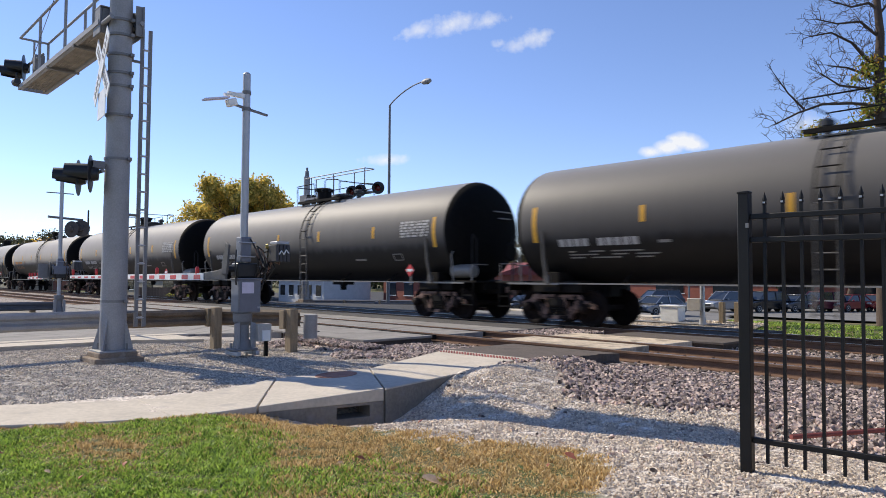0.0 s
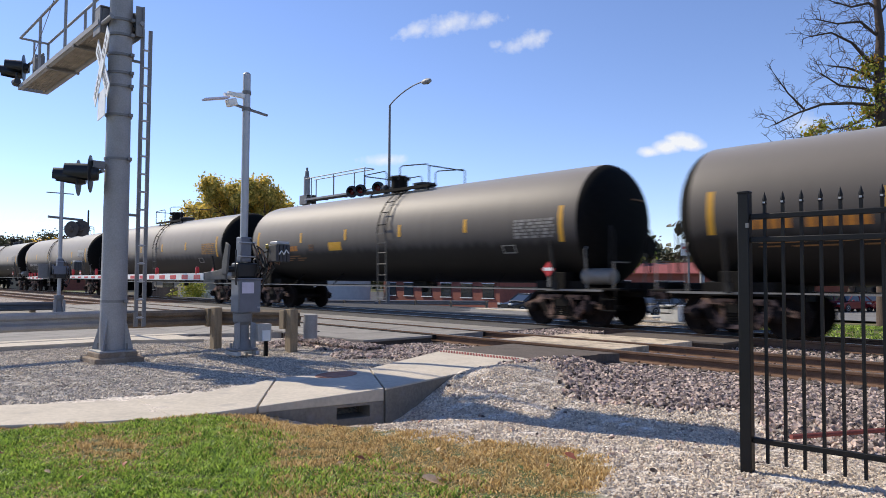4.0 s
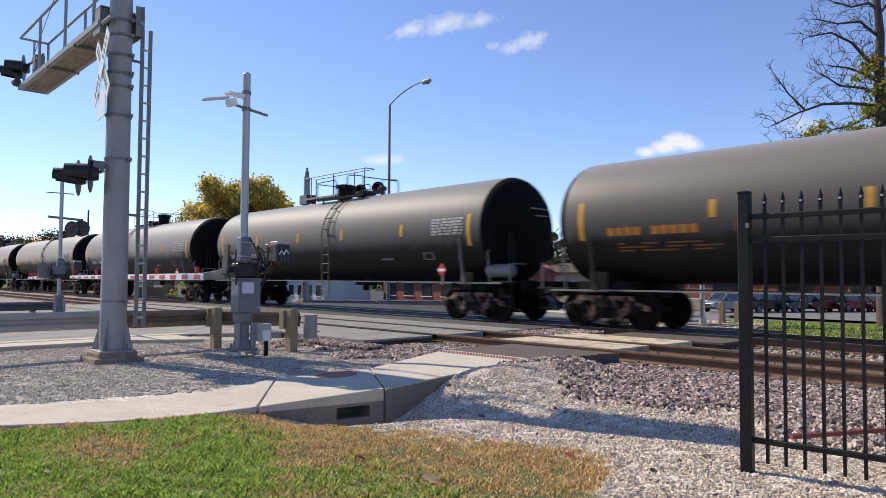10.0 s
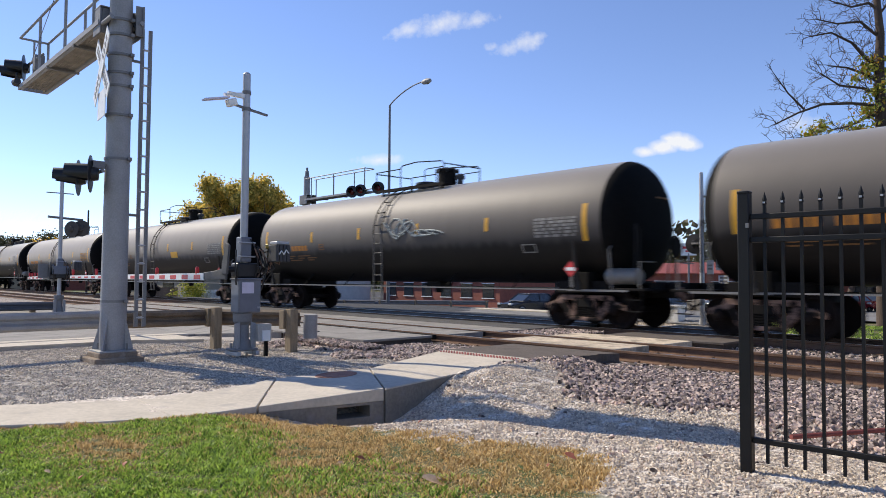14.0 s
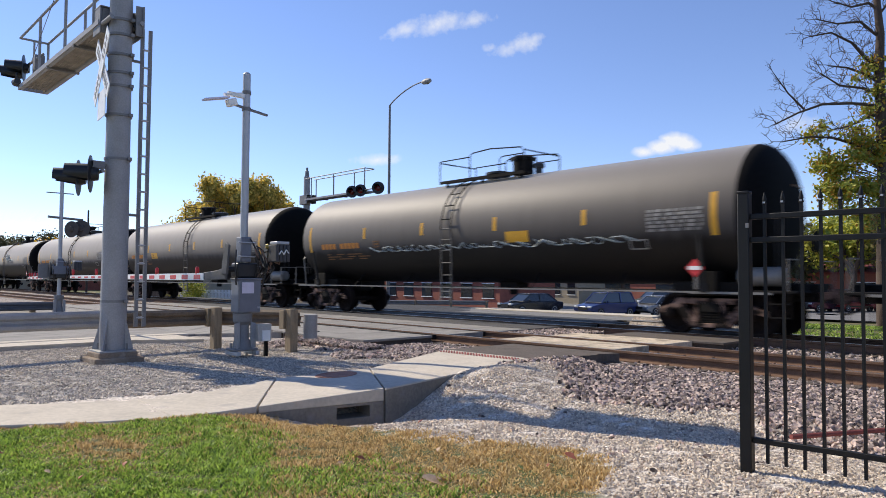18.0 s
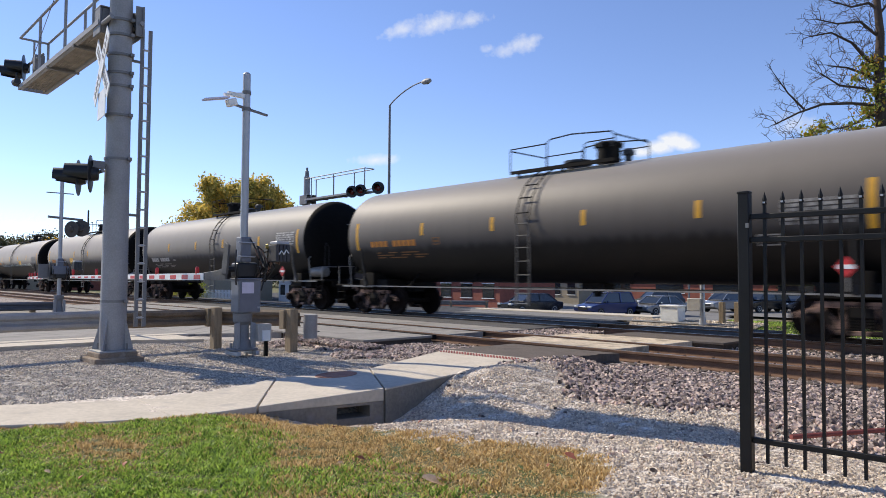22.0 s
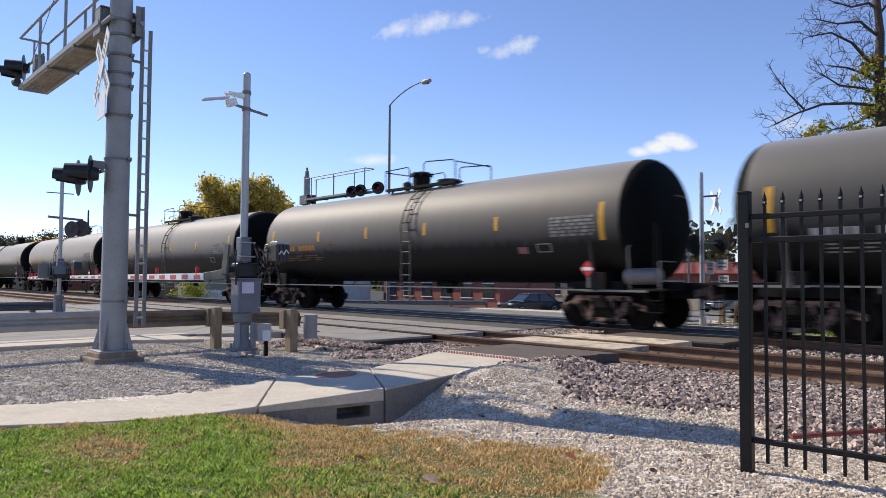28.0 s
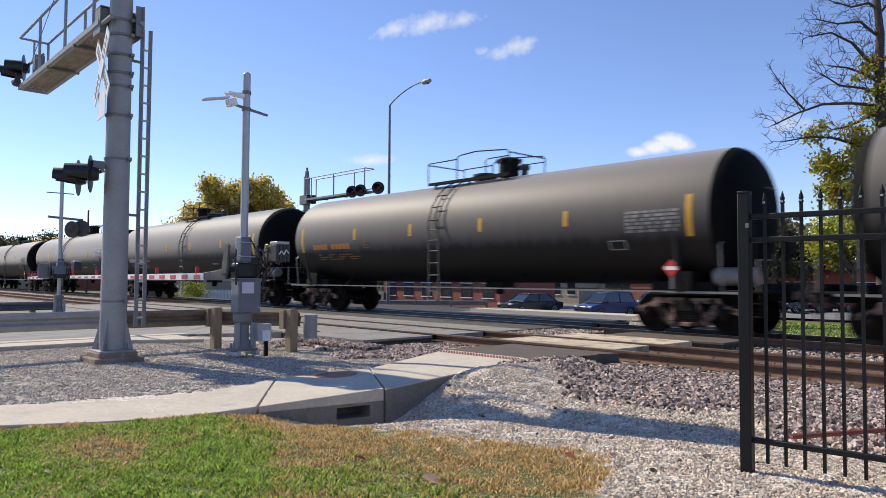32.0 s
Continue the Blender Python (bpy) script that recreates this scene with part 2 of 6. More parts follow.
def raw_mesh(name, verts, faces, material, smooth=False):
    """A large mesh from arrays of vertices and of equal-sized faces."""
    me = bpy.data.meshes.new(name)
    k = faces.shape[1]
    me.vertices.add(len(verts))
    me.vertices.foreach_set("co", np.ascontiguousarray(verts, dtype=np.float32).ravel())
    me.loops.add(faces.size)
    me.loops.foreach_set("vertex_index", np.ascontiguousarray(faces, dtype=np.int32).ravel())
    me.polygons.add(len(faces))
    me.polygons.foreach_set("loop_start", np.arange(0, faces.size, k, dtype=np.int32))
    me.update(calc_edges=True)
    me.materials.append(material)
    me.polygons.foreach_set("use_smooth", np.full(len(faces), smooth))
    return me


# ---- ground ----
def smooth01(v, a, b):
    t = np.clip((np.asarray(v, float) - a) / (b - a), 0, 1)
    return t * t * (3 - 2 * t)


TRACK_1, TRACK_2 = 10.97, 15.45


def fall(x, y):
    """How far the land beyond the tracks has dropped away at a place."""
    return 1.35 * np.clip((y + 0.35 * np.maximum(0, -x - 25) - 22) / 22, 0, 1) * smooth01(y, 18.0, 20.0)


def paved_beyond(x, y):
    """1 under the street and the parking lot beyond the tracks, 0 on the grass beside them."""
    return smooth01(y, 20.2, 21.2) * np.maximum(smooth01(-0.474 * y - x, 0.3, 1.3), smooth01(y, 52.3, 53.5)) * (1 - smooth01(np.abs(x + 20), 90, 110)) * (1 - smooth01(y, 84, 90))


def ground_z(x, y):
    """Height of the ground: a lawn, a swale by the culvert, and the ballast bed of the two tracks."""
    x, y = np.asarray(x, float), np.asarray(y, float)
    z = -0.2 + 0.1 * smooth01(x, -4.2, -2.2) * (1 - smooth01(y, 4.6, 6.5)) - 0.05 * smooth01(-x, 13.0, 16.0)
    z = z - 0.04 * smooth01(3.6 - y, 0, 3)
    z = z - 0.36 * np.exp(-((x + 6.35) ** 2 / 0.5 + (y - 4.8) ** 2 / 1.0)) * (x > -7.2)
    d = y - (5.35 + 0.3 * (x + 6.0))
    z = z - 0.13 * np.exp(-d * d / 0.35) * smooth01(x, -6.6, -5.2) * (1 - 0.6 * smooth01(x, -2.6, -0.5))
    z = z + 0.1 * smooth01(y, 19.4, 20.4) - fall(x, y) - 0.2 * paved_beyond(x, y)
    bed = smooth01(y, 6.9, 9.0) * (1 - smooth01(y, 17.6, 19.4))
    heap = 1.7 * np.exp(-((x + 6.25) / 0.85) ** 2) * smooth01(y, 5.55, 6.7) * (1 - smooth01(y, 8.3, 8.8)) * (x > -7.2)
    return z * (1 - bed) + -0.185 * bed + 0.13 * heap


def lawn_edge(x):
    """The far edge of the lawn, in y."""
    return np.interp(x, [-40, -9.6, -7.6, -7.1, -6.82, -6.72, -6.55, -5.7, -4.95, -4.4, -3.9, -3.3, -2.8, -2.2, -1.6, 0, 5, 60], [-6, -0.4, 1.4, 2.2, 3.2, 3.55, 3.78, 3.9, 4.0, 4.2, 4.38, 4.5, 4.2, 3.0, 2.0, 1.4, 1.0, 0])


def spread(a, b, step, far):
    """Coordinates with an even step from a to b that grows outside, out to far."""
    mid = list(np.arange(a, b + step / 2, step))
    lo, hi, s = [a], [mid[-1]], step
    while hi[-1] < far:
        s *= 1.28
        hi.append(hi[-1] + s)
        lo.append(lo[-1] - s)
    return np.array(lo[:0:-1] + mid + hi[1:])


def build_ground():
    gx, gy = spread(-15.0, 2.0, 0.11, 2600), spread(-1.0, 20.0, 0.11, 2600)
    X, Y = np.meshgrid(gx, gy, indexing="ij")
    near = (X > -30) & (X < 12) & (Y < 40) & (Y > -12)
    Z = ground_z(X, Y)
    rough = np.random.RandomState(4).normal(0, 1, X.shape)
    Z = Z + rough * np.where(near & (X > -15) & (Y > -1) & (Y < 20), np.where(Y < lawn_edge(X) + 0.1, 0.002, 0.007), 0.0)
    nx, ny = X.shape
    idx = np.arange(nx * ny).reshape(nx, ny)
    faces = np.stack([idx[:-1, :-1], idx[1:, :-1], idx[1:, 1:], idx[:-1, 1:]], -1).reshape(-1, 4)
    me = raw_mesh("ground", np.stack([X, Y, Z], -1).reshape(-1, 3), faces, GROUND, True)
    lawn = smooth01(lawn_edge(X) - Y + 0.12 * rough, -0.12, 0.12)
    back = smooth01(Y, 18.3, 18.7) * smooth01(X + 0.474 * Y, -0.3, 0.4)
    far = smooth01(np.hypot(X + 10, Y - 12), 60, 90)
    lawn = np.maximum(np.maximum(lawn, back), far)
    bed = smooth01(Y + 0.15 * rough, 7.3, 8.2) * (1 - smooth01(Y, 18.3, 19.2))
    grey = smooth01(-X, 8.2, 9.0) * (1 - bed)
    for nm, val in (("lawn", lawn), ("bed", bed), ("grey", grey)):
        at = me.attributes.new(nm, "FLOAT", "POINT")
        at.data.foreach_set("value", val.ravel().astype(np.float32))
    tagged(new("ground", me), "lawn, pale gravel and ballast bed beside the tracks", "ground", kind="structure")


def ground_mat():
    m = bpy.data.materials.new("lawn, gravel and ballast")
    m.use_nodes = True
    n, l = m.node_tree.nodes, m.node_tree.links
    p = n["Principled BSDF"]
    p.inputs["Roughness"].default_value = 0.95
    co = n.new("ShaderNodeTexCoord").outputs["Object"]

    def noise_ramp(scale, detail, stops, kind="ShaderNodeTexNoise"):
        t = n.new(kind)
        t.inputs["Scale"].default_value = scale
        if kind == "ShaderNodeTexNoise":
            t.inputs["Detail"].default_value = detail
        l.new(co, t.inputs["Vector"])
        r = n.new("ShaderNodeValToRGB")
        r.color_ramp.elements[0].position, r.color_ramp.elements[1].position = stops[0][0], stops[-1][0]
        r.color_ramp.elements[0].color, r.color_ramp.elements[1].color = (*stops[0][1], 1), (*stops[-1][1], 1)
        for pos, c in stops[1:-1]:
            r.color_ramp.elements.new(pos).color = (*c, 1)
        l.new(t.outputs["Color" if kind == "ShaderNodeTexVoronoi" else 0], r.inputs[0])
        return r.outputs[0]

    chips = noise_ramp(45, 3, [(0.25, (0.42, 0.36, 0.31)), (0.8, (0.8, 0.72, 0.62))], "ShaderNodeTexVoronoi")
    greyc = noise_ramp(45, 3, [(0.2, (0.22, 0.195, 0.17)), (0.85, (0.5, 0.45, 0.4))], "ShaderNodeTexVoronoi")
    stone = noise_ramp(22, 3, [(0.2, (0.1, 0.08, 0.07)), (0.85, (0.45, 0.39, 0.35))], "ShaderNodeTexVoronoi")
    turf = noise_ramp(1.1, 6, [(0.36, (0.06, 0.09, 0.022)), (0.52, (0.11, 0.11, 0.04)), (0.64, (0.2, 0.14, 0.065))])

    def blend(name, a, b2):
        at = n.new("ShaderNodeAttribute")
        at.attribute_name = name
        mx = n.new("ShaderNodeMix")
        mx.data_type = "RGBA"
        l.new(at.outputs["Fac"], mx.inputs[0]), l.new(a, mx.inputs[6]), l.new(b2, mx.inputs[7])
        return mx.outputs[2]

    c = blend("grey", chips, greyc)
    c = blend("bed", c, stone)
    c = blend("lawn", c, turf)
    l.new(c, p.inputs["Base Color"])
    bn = n.new("ShaderNodeTexVoronoi")
    bn.inputs["Scale"].default_value = 40
    l.new(co, bn.inputs["Vector"])
    bp = n.new("ShaderNodeBump")
    bp.inputs["Strength"].default_value, bp.inputs["Distance"].default_value = 0.6, 0.02
    l.new(bn.outputs[0], bp.inputs["Height"]), l.new(bp.outputs[0], p.inputs["Normal"])
    return m


GROUND = ground_mat()
build_ground()


def slab(name, corners, top, bottom, material, parent=None, bevel=0.0):
    """A slab over a quad of (x, y, z) corners; bottom is a flat height."""
    g = Geo()
    n = len(corners)
    g.poly([(x, y, z) for x, y, z in corners] + [(x, y, bottom) for x, y, z in corners],
           [tuple(range(n)), tuple(range(2 * n - 1, n - 1, -1))] + [(i, (i + 1) % n, n + (i + 1) % n, n + i) for i in range(n)])
    return part(name, g, material, parent, bevel=bevel)


def build_roads():
    # the roadway that crosses the tracks, and its kerbs
    road = slab("road", [(-33.0, -60.0, -0.2), (-16.6, -60.0, -0.2), (-16.6, 7.2, -0.2), (-33.0, 7.2, -0.2)], 0, -0.6, ROADM)
    tagged(road, "worn pale concrete roadway leading to the tracks", "road", kind="structure")
    rise = slab("road", [(-33.0, 7.21, -0.2), (-16.6, 7.21, -0.2), (-13.4, 8.7, -0.005), (-33.0, 8.7, -0.005)], 0, -0.6, ROADM)
    tagged(rise, "worn pale concrete roadway rising to the rails", "road", kind="structure")
    # asphalt strip whose dark tone carries the train's shadow
    beyond = slab("road", [(-45.0, 17.75, -0.06), (-11.9, 17.75, -0.06), (-12.6, 19.4, -0.1), (-45.0, 19.4, -0.1)], 0, -0.6, ASPHALT_SHADE)
    tagged(beyond, "asphalt strip along the far track, darkened for train shade", "road", kind="structure")
    for side, m, label in ((0, ASPHALT_SHADE, "asphalt street beyond the tracks, darkened for its shade"), (1, ASPHALT_LOT, "sunlit pale asphalt parking lot")):
        gx, gy = np.arange(-112, 72, 1.0), np.concatenate([np.arange(19.41, 46, 0.53), np.arange(46, 90, 2.0)])
        X, Y = np.meshgrid(gx, gy, indexing="ij")
        split = -0.97 * Y - 0.5
        X = np.where(np.abs(X - split) < 0.5, split, X)
        rim = -0.474 * Y - 0.25 * np.sin(Y * 0.9)
        X = np.where((np.abs(X - rim) < 0.5) & (Y < 52), rim, X)
        Z = -0.1 + 0.03 * smooth01(Y, 19.4, 20.4) - fall(X, Y)
        idx = np.arange(X.size).reshape(X.shape)
        F = np.stack([idx[:-1, :-1], idx[1:, :-1], idx[1:, 1:], idx[:-1, 1:]], -1).reshape(-1, 4)
        mid = lambda A: A.ravel()[F].mean(1)
        left = mid(X) < mid(split)
        F = F[(left if side == 0 else ~left) & ((mid(X) < mid(rim)) | (mid(Y) > 52))]
        tagged(new("road", raw_mesh("road", np.stack([X, Y, Z], -1).reshape(-1, 3), F, m, True)), label, "road", kind="structure")
    path = slab("pavement", [(-20.5, 20.9, -0.03), (-12.3, 20.9, -0.03), (-12.3, 22.0, -0.03), (-20.5, 22.0, -0.03)], 0, -0.4, CONC, bevel=0.01)
    tagged(path, "pale concrete pavement beyond the tracks", "pavement", kind="structure")
    isle = slab("kerb", [(-30.5, -30.0, -0.13), (-26.6, -30.0, -0.13), (-26.2, 6.6, -0.13), (-30.5, 6.6, -0.13)], 0, -0.4, CONC_OLD, bevel=0.03)
    tagged(isle, "raised grey concrete median between the lanes", "median", kind="structure")
    kerb = slab("kerb", [(-16.59, -60.0, -0.15), (-16.2, -60.0, -0.15), (-16.2, 6.9, -0.15), (-16.59, 6.9, -0.15)], 0, -0.5, CONC, bevel=0.02)
    tagged(kerb, "pale concrete kerb along the roadway", "kerb", kind="structure")
    gutter = slab("pavement", [(-16.19, -60.0, -0.16), (-15.5, -60.0, -0.16), (-15.4, 5.4, -0.16), (-14.7, 6.6, -0.16), (-16.19, 6.6, -0.16)], 0, -0.5, CONC)
    tagged(gutter, "pale concrete strip behind the guardrail", "pavement", kind="structure")


ASPHALT_LOT = mat("sun bleached asphalt", (0.17, 0.165, 0.158), 0.92, 0, 0.18, 0.6, 0.3, 90)
build_roads()


# ---- tracks ----
RAIL_PROFILE = [(-0.075, -0.18), (0.075, -0.18), (0.075, -0.165), (0.012, -0.14), (0.01, -0.05), (0.036, -0.04), (0.036, -0.008), (0.026, 0.0),
                (-0.026, 0.0), (-0.036, -0.008), (-0.036, -0.04), (-0.01, -0.05), (-0.012, -0.14), (-0.075, -0.165)]


def build_track(y0):
    track = thing("railway_track", pose(0, y0, 0), "rusty steel rails on dark timber ties in ballast", "railway track", "parallel railway tracks", "structure")
    for s in (-1, 1):
        rail = part("rail", Geo().prism([(a + s * 0.7525, b) for a, b in RAIL_PROFILE], -400, 120, "x"), RAILRUST, track)
        part("rail_head", Geo().box((-140, s * 0.7525, 0.0), (520, 0.05, 0.004)), RAILTOP, rail, "polished running surface")
    tie = Geo().box((0, 0, -0.255), (0.23, 2.6, 0.18)).mesh("tie", TIE)
    plate = Geo().box((0, 0, -0.173), (0.19, 0.34, 0.014)).box((0.05, 0.1, -0.155), (0.03, 0.03, 0.04)).box((-0.05, -0.1, -0.155), (0.03, 0.03, 0.04)).mesh("tie_plate", RAILRUST)
    for i in range(72):
        x = -28.0 + i * 0.52
        o = part("tie", tie, TIE, track, at=pose(x, 0, 0, 0, 0, random.uniform(-0.6, 0.6)))
        if -14 < x < 3:
            for s in (-1, 1):
                part("tie_plate", plate, RAILRUST, o, at=pose(0, s * 0.7525, 0))
    return track


# far-track panels: the train's shadow put into their dark colour
SHADEPAN = mat("crossing panel with train shade", (0.06, 0.055, 0.052), 0.9, 0, 0.3, 2, 0.4, 60, rand=0.15)


def build_crossing():
    """Concrete and rubber panels between and beside the rails, on the footway and on the roadway."""
    for tag, x0, x1, label in (("footway", -9.6, -6.85, "tan concrete footway panels set between the rails"), ("roadway", -33.0, -11.1, "worn concrete road panels set between the rails")):
        cross = thing("crossing_surface", pose(0, 0, 0), label, "level crossing", kind="structure")
        for y0 in (TRACK_1, TRACK_2):
            w = x1 - x0
            cuts = max(1, round(w / 3.25))
            for k in range(cuts):
                a, b = x0 + k * w / cuts, x0 + (k + 1) * w / cuts - 0.02
                sh = random.uniform(-0.05, 0.05) if tag == "footway" else 0
                for lo, hi, m in [(y0 - 0.64, y0 - 0.01, PANEL if tag == "footway" else ROADM), (y0 + 0.01, y0 + 0.63, PANEL if tag == "footway" else ROADM)] if y0 == TRACK_1 else [(y0 - 0.64, y0 - 0.01, SHADEPAN), (y0 + 0.01, y0 + 0.63, SHADEPAN)]:
                    part("panel", Geo().box(((a + b) / 2 + sh, (lo + hi) / 2, -0.12), (b - a, hi - lo, 0.19)), m, cross, bevel=0.012)
                if tag == "roadway":
                    for o in (-0.87, -0.675, 0.675, 0.87):
                        part("flangeway_seal", Geo().box(((a + b) / 2, y0 + o, -0.07), (b - a, 0.1 if abs(o) > 0.8 else 0.06, 0.1)), UNDER, cross, "black rubber flangeway seal")
                near = (y0 - 2.75 if y0 == TRACK_1 else y0 - 2.2)
                far = y0 + 2.2
                if tag == "footway" and y0 == TRACK_1:
                    rag = random.Random(14)
                    rim = [(-8.72, 8.24), (-8.2, 8.21), (-7.6, 8.2), (-7.0, 8.25)]
                    for i in range(15):
                        u = i / 14
                        rim.append((-7.0 + 0.42 * u ** 0.6 + rag.uniform(-0.07, 0.07), 8.32 + 1.72 * u + rag.uniform(-0.05, 0.05)))
                    rim.append((-8.85, 10.04))
                    slab("apron", [(x, y, -0.03 + rag.uniform(-0.012, 0.004)) for x, y in rim], 0, -0.4, RUBBER, cross)["label"] = "ragged asphalt apron before the first rail"
                else:
                    part("panel", Geo().box(((a + b) / 2 + 0.6 * (tag == "footway"), (near + y0 - 0.93) / 2, -0.055), (b - a, y0 - 0.93 - near, 0.05)), RUBBER if tag == "footway" else SHADEPAN if y0 == TRACK_2 else ROADM, cross, "worn outer panel", bevel=0.012)
                    # added dark body: shade on the panel's side put into its colour
                    part("panel_timber", Geo().box(((a + b) / 2 + 0.6 * (tag == "footway"), (near + y0 - 0.93) / 2 + 0.02, -0.155), (b - a - 0.06, y0 - 0.98 - near, 0.15)), TIE, cross, "dark lower panel body, side shade in its colour")
                part("panel", Geo().box(((a + b) / 2, (far + y0 + 0.93) / 2, -0.125), (b - a, far - y0 - 0.93, 0.19)), PANEL if tag == "footway" and y0 == TRACK_1 else SHADEPAN if y0 == TRACK_2 else ROADM, cross, bevel=0.015)


def build_footway():
    """The curved concrete footway with its culvert and the ramp up to the rails."""
    walk_ = thing("pavement", pose(0, 0, 0), "pale concrete footway curving to the rail crossing", "pavement", kind="structure")
    left = [(-16.0, -7.0), (-12.6, -3.0), (-10.3, -0.3), (-9.2, 1.0), (-8.75, 1.65), (-8.38, 2.3), (-8.18, 2.9), (-8.1, 3.75), (-8.45, 4.8)]
    right = [(-14.6, -7.6), (-11.3, -3.6), (-8.95, -0.7), (-7.95, 0.75), (-7.55, 1.45), (-7.12, 2.2), (-6.88, 2.8), (-6.8, 3.2), (-6.72, 3.6)]
    zs = [-0.2] * 7 + [-0.19, -0.17]
    for i in range(0, 8, 2):
        c = [(*right[k], zs[k]) for k in range(i, i + 3)] + [(*left[k], zs[k]) for k in range(i + 2, i - 1, -1)]
        slab("slab", c, 0, -0.45, CONC, walk_, 0.01)
    # the culvert bay: deck over two cheeks, a sill and a lintel, open in front
    deck = [(-6.71, 3.62, -0.17), (-6.45, 5.07, -0.1), (-8.05, 6.05, -0.1), (-8.44, 4.82, -0.17)]
    slab("slab", deck, 0, -0.24, CONC, walk_, 0.008)

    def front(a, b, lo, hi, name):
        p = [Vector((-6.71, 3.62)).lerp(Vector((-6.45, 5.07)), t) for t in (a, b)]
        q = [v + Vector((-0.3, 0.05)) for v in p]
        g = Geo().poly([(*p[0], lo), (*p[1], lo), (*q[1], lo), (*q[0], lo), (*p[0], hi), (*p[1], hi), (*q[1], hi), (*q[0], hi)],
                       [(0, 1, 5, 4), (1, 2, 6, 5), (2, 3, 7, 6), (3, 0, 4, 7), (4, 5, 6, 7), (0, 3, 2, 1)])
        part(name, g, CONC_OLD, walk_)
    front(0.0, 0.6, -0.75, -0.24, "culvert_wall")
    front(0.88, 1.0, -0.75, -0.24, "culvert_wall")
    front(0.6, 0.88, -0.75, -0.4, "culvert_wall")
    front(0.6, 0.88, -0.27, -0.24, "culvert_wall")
    # the ramp with its side walls and the red tactile strip
    ramp = [(-6.44, 5.09, -0.1), (-6.87, 8.18, -0.012), (-8.64, 8.1, -0.012), (-8.04, 6.07, -0.1)]
    slab("slab", ramp, 0, -0.7, CONC, walk_, 0.008)
    # thin darker plate over the ramp side, its shade put into the colour
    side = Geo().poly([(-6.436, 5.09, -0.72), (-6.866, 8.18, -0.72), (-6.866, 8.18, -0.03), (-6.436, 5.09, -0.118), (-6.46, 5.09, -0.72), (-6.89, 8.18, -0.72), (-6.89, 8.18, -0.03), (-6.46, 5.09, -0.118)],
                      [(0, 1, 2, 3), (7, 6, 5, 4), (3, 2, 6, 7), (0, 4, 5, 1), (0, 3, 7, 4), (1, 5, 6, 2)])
    part("ramp_wall", side, CONC_OLD, walk_, "stained grey side wall of the ramp, shade deepened in its colour")
    strip = Geo()
    for i in range(26):
        for j in range(3):
            u = (i + 0.5) / 26
            a, b = Vector((-6.93, 7.98)), Vector((-8.5, 7.92))
            c = a.lerp(b, u) + Vector((0.0, -0.08 + 0.06 * j))
            strip.cyl((c.x, c.y, -0.02), (c.x, c.y, 0.0), 0.016, 0.012, 8)
    part("tactile_strip", strip, BRICKRED, walk_, "faded red raised warning dots")


BRICKRED = mat("faded red tactile paving", (0.4, 0.12, 0.1), 0.8, 0, 0.2, 8)
for y0 in (TRACK_1, TRACK_2):
    build_track(y0)
build_crossing()

build_footway()
COVER = mat("red-brown rusted iron", (0.32, 0.15, 0.1), 0.85, 0.1, 0.3, 6, 0.3, 60)
lid = thing("manhole_cover", pose(-7.93, 5.42, -0.126, 2.65, -1.75, 0), "rusty red-brown round iron cover in the footway slab", "manhole cover")
part("frame_ring", Geo().lathe([(-0.03, 0.25), (0.008, 0.25), (0.008, 0.28), (-0.03, 0.28)], 28, "z"), COVER, lid, "rusted iron ring")
part("lid", Geo().lathe([(-0.03, 0.248), (0.006, 0.248), (0.006, 0.001)], 28, "z"), COVER, lid, "rusted iron lid")


# ---- the train ----
PITCH, TANK_R, TANK_Z = 19.205, 1.54, 2.62
SLACK = {5: -0.08, 8: 0.08, 9: 0.17}


def car_x(n, t):
    """Where the middle of the n-th car stands at t seconds."""
    surge = np.interp(t, (19, 20, 21, 22, 23, 24, 25, 30, 31, 32), (0, 0.14, 0, -0.12, 0.03, 0.12, -0.04, 0.05, 0.18, 0.1))
    return -11.55 - 13.182 * t - 0.01164 * t * t + n * PITCH + 7.66 + SLACK.get(n, 0.0) + float(surge)


def on_tank(x, deg, lift=0.0):
    """A point on the near side of the shell, deg above the middle."""
    a = radians(deg)
    return Vector((x, -(TANK_R + lift) * math.cos(a), TANK_Z + (TANK_R + lift) * math.sin(a)))


def patch(geo, x0, x1, d0, d1, lift=0.006, steps=4):
    """A decal bent to the shell, from d0 to d1 degrees."""
    pts, k = [], steps + 1
    for x in (x0, x1):
        for h in (lift, lift - 0.012):
            pts += [on_tank(x, d0 + (d1 - d0) * i / steps, h) for i in range(k)]
    f = []
    for i in range(steps):
        f += [(i, i + 1, 2 * k + i + 1, 2 * k + i), (k + i, 3 * k + i, 3 * k + i + 1, k + i + 1), (i, k + i, k + i + 1, i + 1), (2 * k + i, 2 * k + i + 1, 3 * k + i + 1, 3 * k + i)]
    f += [(0, 2 * k, 3 * k, k), (steps, k + steps, 3 * k + steps, 2 * k + steps)]
    return geo.poly(pts, f)


